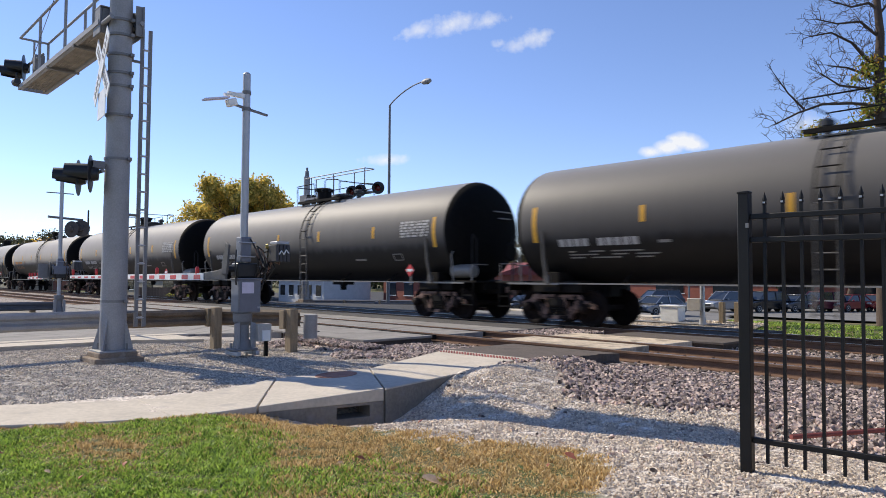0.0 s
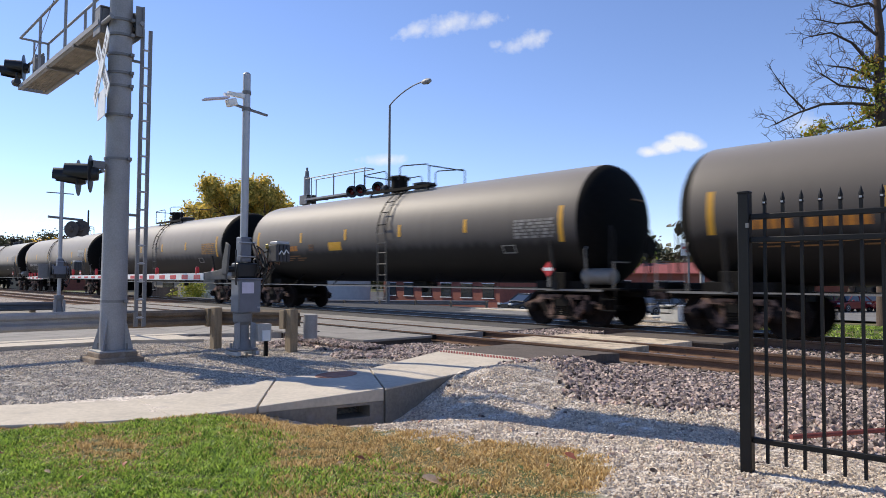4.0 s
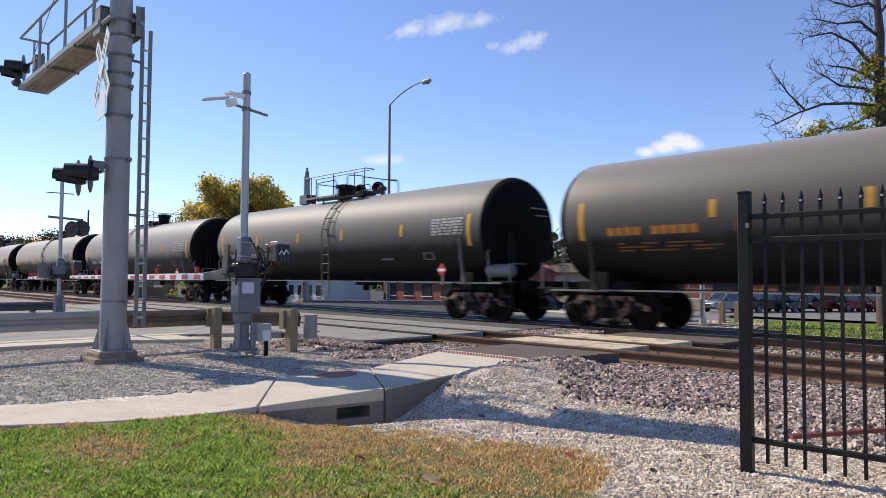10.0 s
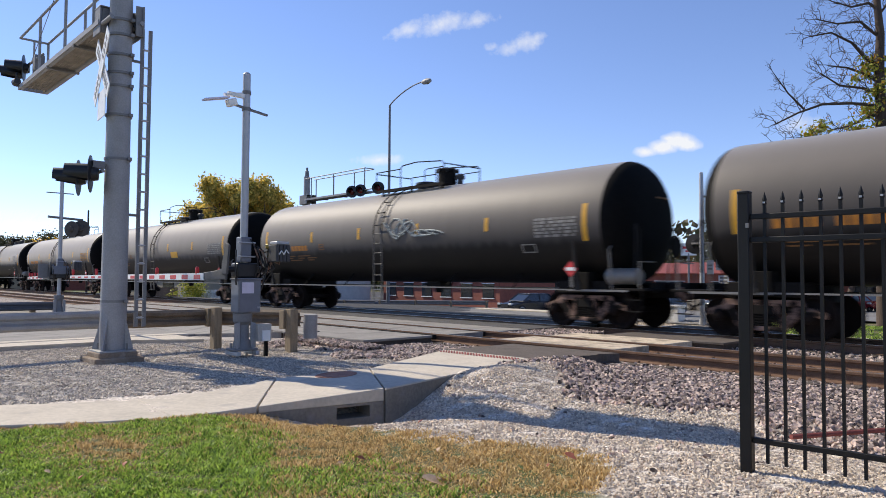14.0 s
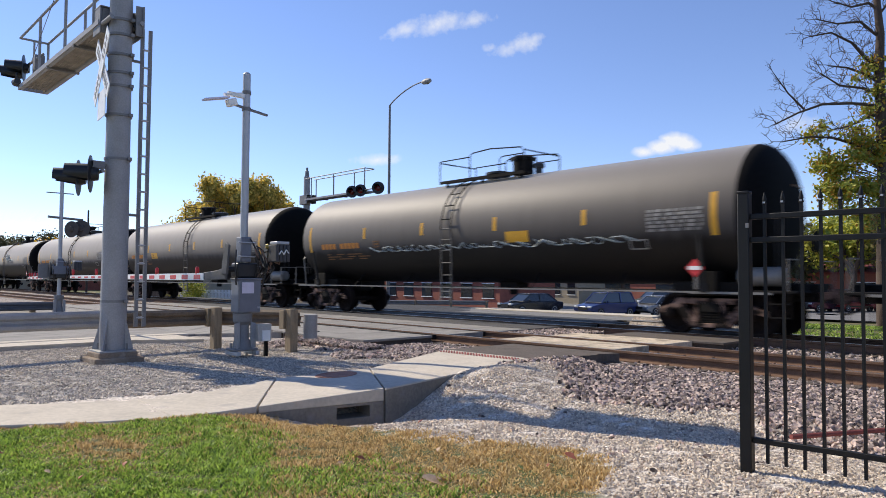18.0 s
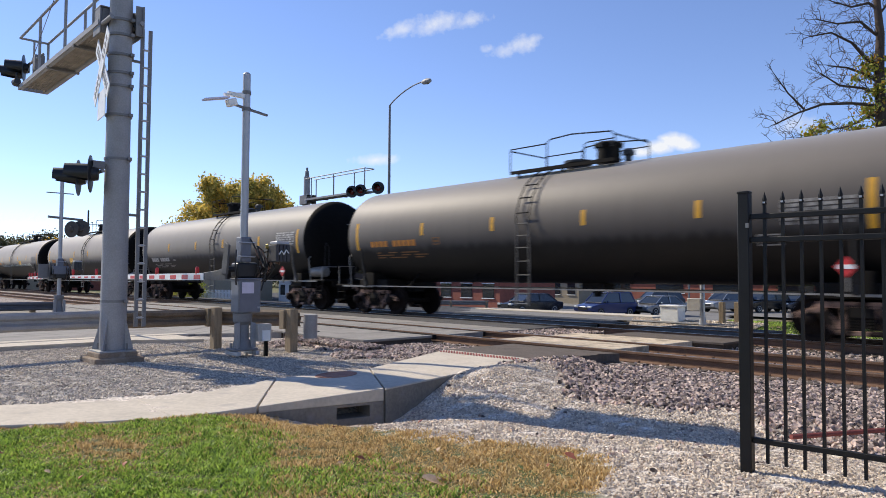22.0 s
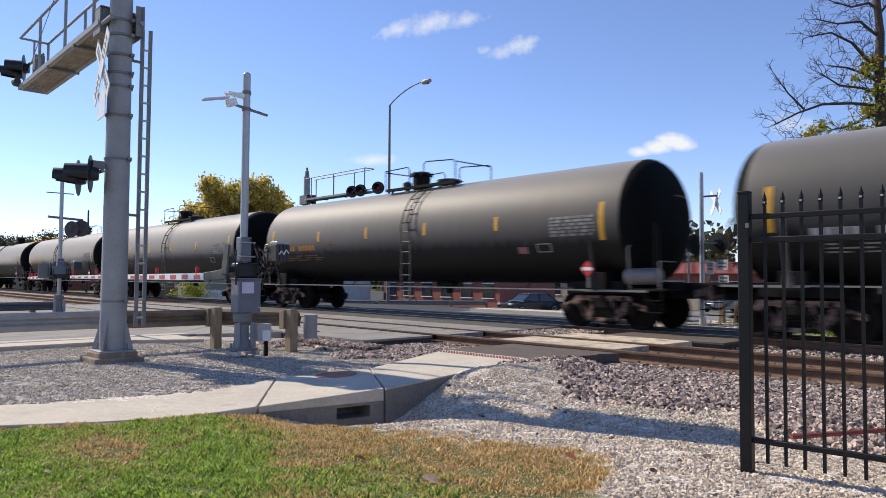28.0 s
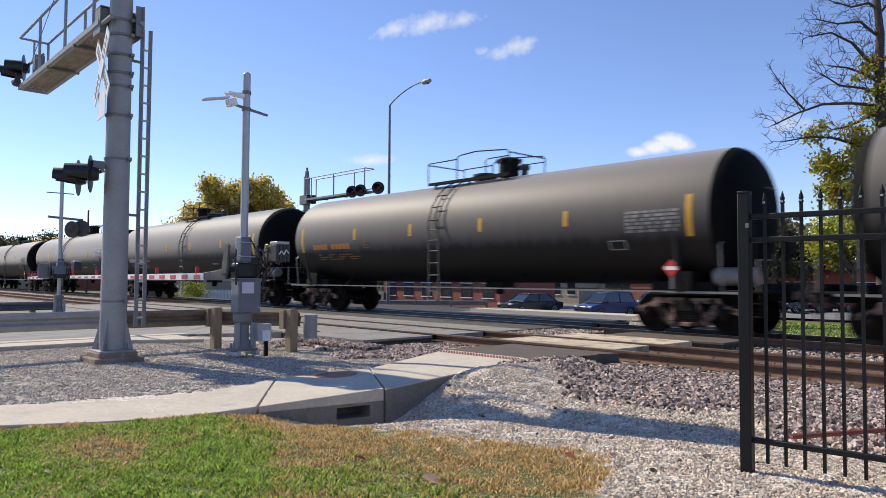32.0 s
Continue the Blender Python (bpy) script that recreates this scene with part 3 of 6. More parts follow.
def build_truck():
    """One two-axle truck: bolster with side frames, springs and turning wheelsets."""
    g = Geo().box((0, 0, 0.62), (0.42, 2.1, 0.22)).box((0, 0, 0.8), (0.5, 0.5, 0.2))
    truck = new("truck", g.mesh("truck", UNDER))
    for s in (-1, 1):
        y = s * 0.98
        sf = Geo()
        sf.prism([(-1.2, 0.56), (-0.82, 0.68), (-0.74, 0.8), (0.74, 0.8), (0.82, 0.68), (1.2, 0.56), (1.2, 0.44), (0.84, 0.52), (0.66, 0.67), (-0.66, 0.67), (-0.84, 0.52), (-1.2, 0.44)], y - 0.07, y + 0.07, "y")
        sf.prism([(-0.84, 0.66), (-0.66, 0.7), (-0.28, 0.32), (-0.28, 0.17), (-0.46, 0.17)], y - 0.065, y + 0.065, "y")
        sf.prism([(0.84, 0.66), (0.66, 0.7), (0.28, 0.32), (0.28, 0.17), (0.46, 0.17)], y - 0.065, y + 0.065, "y")
        sf.prism([(-0.46, 0.17), (0.46, 0.17), (0.4, 0.26), (-0.4, 0.26)], y - 0.08, y + 0.08, "y")
        for x in (-0.3, 0.3):
            sf.box((x, y, 0.48), (0.07, 0.14, 0.4))
        part("side_frame", sf, TRUCK, truck, "rust brown cast side frame", bevel=0.012)
        for x in (-0.16, 0.0, 0.16):
            coil = [(0.265, 0.05)]
            for k in range(5):
                coil += [(0.275 + k * 0.055, 0.07), (0.3 + k * 0.055, 0.07), (0.306 + k * 0.055, 0.052)]
            part("spring", Geo().lathe(coil, 10, "z", (x, y, 0)), UNDER, truck)
        for x in (-0.89, 0.89):
            part("bearing_cap", Geo().lathe([(0, 0.13), (s * 0.1, 0.13), (s * 0.14, 0.1), (s * 0.17, 0.04)], 14, "y", (x, y + s * 0.06, 0.457)), WHEELM, truck)
    ws = Geo().cyl((0, -0.95, 0), (0, 0.95, 0), 0.08, None, 10)
    for s in (-1, 1):
        ws.lathe([(s * 0.66, 0.12), (s * 0.66, 0.2), (s * 0.70, 0.3), (s * 0.685, 0.38), (s * 0.685, 0.482), (s * 0.715, 0.478), (s * 0.725, 0.457), (s * 0.82, 0.452), (s * 0.82, 0.38), (s * 0.77, 0.33), (s * 0.79, 0.2), (s * 0.84, 0.12)], 28, "y")
        for k in range(3):
            a = radians(120 * k)
            ws.cyl((0.27 * math.cos(a), s * 0.775, 0.27 * math.sin(a)), (0.27 * math.cos(a), s * 0.8, 0.27 * math.sin(a)), 0.03, None, 8)
    wm = ws.mesh("wheelset", WHEELM)
    for x in (-0.89, 0.89):
        part("wheelset", wm, WHEELM, truck, at=pose(x, 0, 0.457))
    return truck


GRIMEGREY = mat("grimy grey steel", (0.03, 0.029, 0.028), 0.8, 0, 0.3, 4, spec=0.2)
DUSTGREY = mat("dusty pale grey steel", (0.085, 0.081, 0.076), 0.7, 0, 0.3, 4)


def build_car(sort):
    """A tank car: white-lettered (a) or orange-lettered (b), in capitals with its ladder and manway the other way about; the middle of the car at the origin."""
    kind, turned = sort.lower(), sort.isupper()
    car = thing("tank_car", pose(0, 0, -50), "", "tank car", "tank cars of one train")
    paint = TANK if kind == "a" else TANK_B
    prof = []
    for i in range(13):
        a = radians(90 * (i / 12) ** 1.3)
        prof.append((-8.02 - 0.6 * math.cos(a) ** 0.9, max(0.02, TANK_R * math.sin(a) ** 0.5)))
    prof += [(-7.0, TANK_R), (-3.4, TANK_R), (0, TANK_R), (3.4, TANK_R), (7.0, TANK_R)]
    prof += [(-s, r) for s, r in prof[12::-1]]
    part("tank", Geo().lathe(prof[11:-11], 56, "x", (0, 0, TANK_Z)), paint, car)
    for s in (-1, 1):
        part("tank_head", Geo().lathe([(s * a, r) for a, r in [(-q, w) for q, w in prof[:12]]], 56, "x", (0, 0, TANK_Z)), TANK_HEAD_SHADE, car, "domed tank head, blackened for its shade")
    ink_head = DIMINK if kind == "a" else DIMORANGE
    for dz, y0, y1 in ((0.62, 0.1, 1.0), (0.42, 0.3, 0.9)) if kind == "a" else ((0.62, 0.2, 0.9),):
        row = []
        for k in range(6):
            y = y0 + (y1 - y0) * k / 5
            r = math.hypot(y, dz)
            out = np.interp(r, [w for q, w in prof[:13]], [-q for q, w in prof[:13]])
            row.append((float(out) + 0.004, y, TANK_Z + dz))
        part("head_stencil", Geo().tube(row, 0.022, 5), ink_head, car, "dim stencilled line on the head")
    zl = 1.08 if kind == "a" else 0.93
    # stub sills, bolsters, end decks, couplers
    for s in (-1, 1):
        sill = Geo().box((s * 7.75, 0, 0.93), (3.0, 0.5, 0.36)).box((s * 7.35, 0, 1.12), (0.5, 2.5, 0.5)).box((s * 8.75, 0, zl + 0.02), (0.9, 2.6, 0.06))
        sill.box((s * 7.3, 0, 1.0), (1.5, 2.2, 0.3)).box((s * 9.1, 0, 1.0), (0.1, 1.7, 0.24))
        part("end_sill", sill, UNDER, car, bevel=0.015)
        part("coupler", Geo().box((s * 9.3, 0, 0.87), (0.55, 0.16, 0.18)).box((s * 9.52, 0.05 * s, 0.87), (0.2, 0.3, 0.3)), TRUCK, car, "rusty knuckle coupler", bevel=0.02)
        part("air_hose", Geo().tube([(s * 9.1, 0.3, 0.9), (s * 9.35, 0.34, 0.62), (s * 9.58, 0.25, 0.5)], 0.028), BLACK, car)
        for y in (-1.28, 1.28):
            part("grab_rail", Geo().tube([(s * 8.3, y, zl), (s * 8.3, y * 1.08, 1.9), (s * 8.3, y * 1.02, 1.98)], 0.022), LINE, car, "dusty grey grab rail")
            part("grab_rail", Geo().tube([(s * 9.05, y, zl), (s * 9.05, y, 1.6), (s * 9.05, y * 0.5, 1.6)], 0.018), LINE, car, "dusty grey grab rail")
            st = Geo().tube([(s * 8.7, y, zl), (s * 8.7, y, 0.45), (s * 9.1, y, 0.45), (s * 9.1, y, zl)], 0.02).box((s * 8.9, y, 0.72), (0.4, 0.06, 0.025)).box((s * 8.9, y, 0.45), (0.4, 0.08, 0.025))
            part("corner_step", st, UNDER, car)
            part("side_bar", Geo().box((s * 7.9, y * 1.02, zl - 0.01), (1.7, 0.05, 0.05)), LINE, car, "dusty grey side sill bar")
    for s in (-1, 1):
        part("cradle_post", Geo().tube([(s * 7.38, -1.33, zl), (s * 7.38, -1.5, 1.75), (s * 7.38, -1.565, 2.4 if kind == "a" else 2.15)], 0.055, 6, 0.55).box((s * 7.38, -1.36, zl + 0.1), (0.15, 0.08, 0.2)), DUSTGREY if kind == "a" else GRIMEGREY, car, "dusty cradle post")
        for y in (-0.95, 0.95):
            part("head_grab", Geo().tube([(s * 8.72, y, 1.35), (s * 8.74, y, 2.35), (s * 8.7, y * 0.93, 2.5), (s * 8.74, y * 0.82, 2.35), (s * 8.76, y * 0.82, 1.35)], 0.018, 6), GRIMEGREY, car, "grimy head grab iron")
    for y in (-1.3, 1.3):
        part("side_rail", Geo().box((0, y, zl), (14.4, 0.035, 0.035)), LINE, car, "thin dusty grey side rail")
    for x in (-5.2, -2.6, 2.6, 5.2):
        part("rail_bracket", Geo().tube([(x, -1.3, zl), (x, -0.85, 1.36)], 0.02), UNDER, car)
    # bottom outlet
    part("outlet_valve", Geo().cyl((0.9, 0, 1.1), (0.9, 0, 0.74), 0.16, 0.11, 14).box((0.9, 0, 1.02), (0.7, 0.5, 0.16)), UNDER, car)
    # top platform with railings
    x0, x1 = (-1.45, 1.95) if kind == "b" else (-1.42, 1.5) if turned else (-1.2, 1.72)
    zt = TANK_Z + TANK_R
    for y in (-0.62, 0.62):
        pl = Geo()
        pl.box(((x0 + x1) / 2, y, zt + 0.0), (x1 - x0, 0.34, 0.035)).box(((x0 + x1) / 2, y - 0.17 * np.sign(y) * -1, zt - 0.02), (x1 - x0, 0.03, 0.09))
        part("platform", pl, UNDER, car)
        for x in (x0 + 0.2, (x0 + x1) / 2, x1 - 0.2):
            part("platform_bracket", Geo().box((x, y * 1.05, zt - 0.13), (0.06, 0.06, 0.28)), UNDER, car)
        h = 0.64
        yy = y * 1.28
        if turned:
            bars = (([(x0, yy, zt), (x0, yy, zt + h), (x0 + 1.3, yy, zt + h)], 0.019),
                    ([(x0 + 1.3, yy, zt), (x0 + 1.3, yy, zt + h + 0.04), (x0 + 1.42, yy, zt + h + 0.1), (x0 + 2.1, yy, zt + h + 0.14), (x1 - 0.1, yy, zt + h + 0.04), (x1, yy, zt + h - 0.05), (x1, yy, zt)], 0.019),
                    ([(x1 - 0.9, yy, zt), (x1 - 0.9, yy, zt + h * 0.7), (x1 - 0.8, yy, zt + h * 0.78), (x1, yy, zt + h * 0.78)], 0.016))
        else:
            gap = x0 + 1.95
            bars = (([(x0, yy, zt), (x0, yy, zt + h), (x0 + 1.15, yy, zt + h + 0.02), (x0 + 1.25, yy, zt + h - 0.08), (x0 + 1.25, yy, zt)], 0.019),
                    ([(gap, yy, zt), (gap, yy, zt + h + 0.04), (gap + 0.12, yy, zt + h + 0.1), (x1 - 0.1, yy, zt + h + 0.02), (x1, yy, zt + h - 0.06), (x1, yy, zt)], 0.019))
        for bar, r in bars:
            part("safety_rail", Geo().tube(bar, r), UNDER, car, "dark tubular safety rail")
    for x in (x0, x1):
        part("safety_rail", Geo().tube([(x, -0.79, zt + 0.6), (x, 0.79, zt + 0.6)], 0.019), UNDER, car)
    mx, vx, rx = (1.25 if kind == "b" else 0.95, 0.3, 1.8 if kind == "b" else -1.2) if turned else (-0.5, 0.85, -1.3 if kind == "b" else 1.75)
    man = part("manway", Geo().lathe([(zt - 0.1, 0.3), (zt + 0.46, 0.3), (zt + 0.46, 0.34), (zt + 0.54, 0.34), (zt + 0.59, 0.26), (zt + 0.6, 0.05)], 22, "z", (mx, 0, 0)), UNDER, car, "black bolted manway")
    for k in range(8):
        a = radians(45 * k)
        part("bolt", Geo().cyl((mx + 0.36 * math.cos(a), 0.36 * math.sin(a), zt + 0.42), (mx + 0.36 * math.cos(a), 0.36 * math.sin(a), zt + 0.58), 0.022, None, 6), BLACK, man)
    part("valve_housing", Geo().lathe([(zt - 0.05, 0.36), (zt + 0.12, 0.36), (zt + 0.14, 0.4), (zt + 0.2, 0.4), (zt + 0.24, 0.2)], 20, "z", (vx, 0, 0)), BLACK, car)
    part("relief_valve", Geo().lathe([(zt - 0.05, 0.1), (zt + 0.2, 0.1), (zt + 0.2, 0.16), (zt + 0.3, 0.16), (zt + 0.36, 0.08)], 14, "z", (rx, 0.05, 0)), BLACK, car)
    # ladder down the near side
    lx = (-0.7 if kind == "a" else -0.3) if turned else 0.6
    pts = [on_tank(lx, d, 0.09) for d in (70, 55, 40, 25, 10, 0)] + [Vector((lx, -1.6, 2.0)), Vector((lx, -1.58, zl))]
    for run, tone in ((pts[:6], UNDER), (pts[5:], DUSTGREY)):
        for o in (-0.21, 0.21):
            part("ladder_stile", Geo().tube([p + Vector((o, 0, 0)) for p in run], 0.02, 6), tone, car)
        rung = Geo().cyl((-0.21, 0, 0), (0.21, 0, 0), 0.016, None, 6).mesh("ladder_rung", tone)
        for a, b in zip(run, run[1:]):
            m = max(1, round((b - a).length / 0.32))
            for k in range(m):
                part("ladder_rung", rung, tone, car, at=Matrix.Translation(a.lerp(b, k / m)))
    for o in (-0.21, 0.21):
        part("step_bar", Geo().tube([(lx + o, -1.58, zl), (lx + o - 0.09, -1.52, 0.5)], 0.03, 6), LINE, car, "dusty grey sill step")
    for x, z in ((-0.04, 0.82), (-0.09, 0.55)):
        part("step", Geo().box((lx + x, -1.54, z), (0.42, 0.1, 0.025)), LINE, car)
    # small notices low on the shell
    for x, d, w, m, lb in ((3.5, -32, 0.6, DIMINK, "faint grey stencilled line"), (-4.2, -22, 0.3, DIMINK, "small grey stencilled panel"))[: 0 if kind == "b" else 2]:
        part("notice", patch(Geo(), x, x + w, d - 1.2, d + 1.2, 0.006, 1), m, car, lb)
    # outlined inspection panel
    bx, bd = (5.6, -34) if kind == "a" else (5.65, -29)
    edge = Geo()
    for u0, u1, d0, d1 in ((0, 0.46, 0, 1.0), (0, 0.46, 8.0, 9.0), (0, 0.035, 0, 9), (0.425, 0.46, 0, 9)):
        patch(edge, bx + u0, bx + u1, bd + d0, bd + d1, 0.008, 2)
    part("panel_outline", edge, DIMINK, car, "thin grey stencilled outline")
    # brake gear and reservoir on the trailing end
    res = Geo().lathe([(7.45, 0.02), (7.47, 0.15), (7.52, 0.2), (8.3, 0.2), (8.36, 0.15), (8.38, 0.02)], 20, "x", (0.55, -1.0, zl + 0.33))
    part("air_reservoir", res, UNDER if sort == "A" else LINE, car, "grey brake air reservoir")
    part("brake_wheel", Geo().lathe([(9.0, 0.25), (9.03, 0.28), (9.06, 0.25)], 20, "x", (0, 0.4, 2.0)).cyl((8.9, 0.4, 2.0), (9.05, 0.4, 2.0), 0.04), UNDER, car)
    # reflective decals, six a side; the two at the ends are taller
    for i in range(6):
        x = -7.66 + ((0, 3.12, 6.3, 9.15, 12.4, 15.36) if kind == "a" else (0, 3.3, 6.2, 9.2, 12.12, 15.36) if turned else (0, 3.26, 6.12, 9.05, 11.98, 15.34))[i]
        for s in (1,):
            g = Geo()
            if i in (0, 5):
                patch(g, x - 0.065, x + 0.065, -19, 15)
            else:
                patch(g, x - 0.06, x + 0.06, -5, 9)
            part("reflector", g, YELLOW, car, "yellow reflective decal", at=pose(0, 0, 0) if s == 1 else pose(0, 0, 0, 0, 0, 180))
    # hazard placard at each end of the near side
    for x in ((6.55,) if kind == "a" else (7.25,)):
        pl = part("placard_holder", Geo().box((x, -1.42, 1.24), (0.05, 0.05, 0.5)), LINE, car)
        part("placard", Geo().prism([(x - 0.2, 1.44), (x, 1.24), (x + 0.2, 1.44), (x, 1.64)], -1.475, -1.46, "y"), RED, pl, "red hazard diamond")
        part("placard_band", Geo().prism([(x - 0.14, 1.4), (x + 0.14, 1.4), (x + 0.14, 1.48), (x - 0.14, 1.48)], -1.482, -1.476, "y"), WHITE, pl)
    # unreadable lettering as bars: number at the leading end, data block at the trailing end
    ink = STENCIL if kind == "a" else ORANGE
    for k in range(10):
        if k != 4:
            x = -6.93 + k * 0.228
            d0, d1 = (-24, -17) if kind == "a" else (-16, -9)
            part("stencil_bar", patch(Geo(), x, x + 0.172, d0, d1, 0.006, 2), ink, car, "reporting mark, unreadable bar")
    if kind == "b":
        mark = Geo()
        for u0, u1, d0, d1 in ((0, 0.3, -16, -15), (0, 0.3, -9, -8), (0, 0.03, -16, -8), (0.27, 0.3, -16, -8), (0.06, 0.24, -13, -11)):
            patch(mark, -3.9 + u0, -3.9 + u1, d0, d1, 0.006, 2)
        part("small_mark", mark, DIMORANGE, car, "small outlined stencil mark")
    sub = Geo()
    for r in range(3):
        for k in range(4):
            w = 0.2 + 0.2 * ((k * 7 + r * 5) % 3)
            patch(sub, -6.7 + k * 0.62, -6.7 + k * 0.62 + w, -30 - r * 3.2 + (0 if kind == "a" else 6), -28.8 - r * 3.2 + (0 if kind == "a" else 6), 0.006, 1)
    part("small_stencil", sub, DIMINK if kind == "a" else DIMORANGE, car)["kind"] = "stuff"
    dat = Geo()
    rnd = random.Random(7)
    for r in range(6):
        x = 6.15
        while x < 7.42:
            w = rnd.uniform(0.08, 0.26)
            up = 10 if kind == "a" else 2
            patch(dat, x, min(x + w, 7.46), up - r * 3.2, up + 2.2 - r * 3.2, 0.006, 1)
            x += w + rnd.uniform(0.04, 0.12)
    part("data_stencil", dat, STENCIL if kind == "a" else DIMINK, car, "capacity data block, unreadable bars")["kind"] = "stuff"
    return car


DIMINK = mat("faded grey stencil paint", (0.24, 0.23, 0.21), 0.65, 0, 0.25, 6)
PINKISH = mat("faded red notice", (0.3, 0.13, 0.12), 0.6, 0, 0.2, 12)
DIMORANGE = mat("faded orange stencil paint", (0.2, 0.09, 0.025), 0.65, 0, 0.25, 6)
# a: white lettering, b: orange lettering
TRAIN = {int(p.split(":")[0]): p.split(":")[1] for p in "-4:A -3:b -2:a -1:a 0:A 1:b 2:b 3:b 4:b 5:A 6:a 7:B 8:B 9:B 10:b 11:b 12:B 13:b 14:a 15:B 16:A 17:B 18:b 19:b 20:A 21:a 22:B 23:b 24:b 25:a".split()}
YELLOW_PANEL = {2: -2.6, 4: -2.6, 8: 1.9, 11: -4.0, 12: 1.92, 13: -2.6}
SPRAYED = {9: 0.1, 12: -4.0}
ORANGE_DATA = (1, 3, 7)
DATAORANGE = mat("dull orange stencil paint", (0.34, 0.17, 0.03), 0.65, 0, 0.25, 6)
CARS = {}


def build_train():
    truck = build_truck()
    plain = {}
    for kind in "abAB":
        plain[kind] = build_car(kind)
        for s in (-1, 1):
            t2 = copy_thing(truck, pose(s * 7.35, 0, 0))
            t2.parent = plain[kind]
    for o in (*truck.children_recursive, truck):
        bpy.data.objects.remove(o)
    labels = {"a": "charcoal black tank car with white lettering", "b": "charcoal brown tank car with orange lettering"}
    for n, kind in TRAIN.items():
        car = copy_thing(plain[kind], pose(car_x(n, 0), TRACK_2, 0))
        extra = ""
        if n in YELLOW_PANEL:
            x = YELLOW_PANEL[n]
            part("yellow_panel", patch(Geo(), x, x + 0.78, -17.5, -6.5), YELLOW, car, "yellow notice panel")
            extra = " and yellow notice panel"
        if n in ORANGE_DATA:
            for o in car.children:
                if o.name.startswith("data_stencil"):
                    o.data = o.data.copy()
                    o.data.materials[0] = DATAORANGE
        if n == 19:
            part("notice", patch(Geo(), 5.0, 5.32, -30, -23), PINKISH, car, "small faded pink notice")
        if n in SPRAYED:
            g, rnd = Geo(), random.Random(n)
            x, low = SPRAYED[n], n == 12
            for k in range(34 if low else 9):
                a = x + k * (0.29 if low else 0.26)
                mid, tall = (-19, 3.2) if low else ((5, 11) if k < 5 else (-2, 4))
                turn, lift = rnd.uniform(0, 6.28), rnd.uniform(0.6, 1.2)
                q = [on_tank(a + (0.2 if low else 0.3) * math.sin(turn + j * 0.8) + 0.03 * j, mid + tall * lift * math.cos(turn * 1.7 + j * 0.75), 0.008) for j in range(7 if low else 9)]
                g.tube(q, 0.015 if low else 0.022, 5)
            part("spray_paint", g, GRAFF, car, "scrawled pale spray paint")["kind"] = "stuff"
            extra = " and pale spray paint"
        tagged(car, labels[kind.lower()] + extra)
        CARS[n] = car
    for k in plain.values():
        for o in (*k.children_recursive, k):
            bpy.data.objects.remove(o)


build_train()


def motions():
    times = list(range(0, 33))
    for n, car in CARS.items():
        walk(car, [(t, pose(car_x(n, t), TRACK_2, 0)) for t in times])
    # wheelsets turn while their car is in view
    for n, car in CARS.items():
        steps = [i for i in range(0, 961) if -55 < car_x(n, i / 30) < 10]
        if not steps:
            continue
        path = [0] * (steps[0] > 0) + steps + [960] * (steps[-1] < 960)
        for wheel in [o for o in car.children_recursive if o.name.startswith("wheelset")]:
            home = wheel.location.copy()
            rows = []
            for i in path:
                k = min(max(i, steps[0]), steps[-1])
                a = (car_x(n, k / 30) - car_x(n, steps[0] / 30)) / 0.457
                rows.append((i / 30, Matrix.Translation(home) @ Matrix.Rotation(a, 4, "Y")))
            walk(wheel, rows)
    for c, drift in CLOUDS:
        walk(c, [(0, c.matrix_basis.copy()), (32, Matrix.Translation(drift) @ c.matrix_basis)])


# ---- crossing signals ----
def flasher(parent, at, sub="flasher", tone=None):
    """A signal head: black background disc, long hood and red lens, facing -y in its own space."""
    disc = part(sub, Geo().lathe([(0.0, 0.02), (0.0, 0.3), (0.012, 0.3), (0.03, 0.12), (0.12, 0.1), (0.13, 0.02)], 26, "y"), tone or BLACK, parent, "round signal target, black lightened for sunlight" if tone else "black round signal target", at=at)
    hood = Geo()
    n = 14
    pts = []
    for y, r in ((0.0, 0.165), (-0.36, 0.155)):
        for k in range(n + 1):
            a = radians(-35 + 250 * k / n)
            pts.append((r * math.cos(a), y if k not in (0, n) else y * 0.25, r * math.sin(a)))
    f = [(k, k + 1, n + 2 + k, n + 1 + k) for k in range(n)]
    inner = [(x * 0.96, y, z * 0.96) for x, y, z in pts]
    hood.poly(pts, f).poly(inner, f)
    part("hood", hood, tone or BLACK, disc)
    part("lens", Geo().lathe([(-0.03, 0.02), (-0.025, 0.1), (0.0, 0.15)], 18, "y"), LENS, disc, "unlit red lens")
    return disc


def crossbuck(parent, z, y, scale=1.0, front=True, turn=0):
    for k, a in enumerate((45, -45)):
        b = part("crossbuck_board", Geo().box((0, 0, 0), (1.22 * scale, 0.012, 0.23 * scale)), WHITE, parent, "white crossbuck board", at=pose(0, y - 0.02 * k, z, 0, 0, turn) @ pose(0, 0, 0, 0, a, 0))
        for s in (-1, 1) if front else ():
            for j in range(4):
                part("lettering", Geo().box((s * (0.18 + 0.1 * j) * scale, -0.008, 0), (0.055 * scale, 0.004, 0.11 * scale)), GALV_DARK, b)
    part("track_sign", Geo().box((0, 0, 0), (0.5 * scale, 0.012, 0.4 * scale)), WHITE, parent, "white number of tracks sign", at=pose(0, y, z - 0.54 * scale, 0, 0, turn))


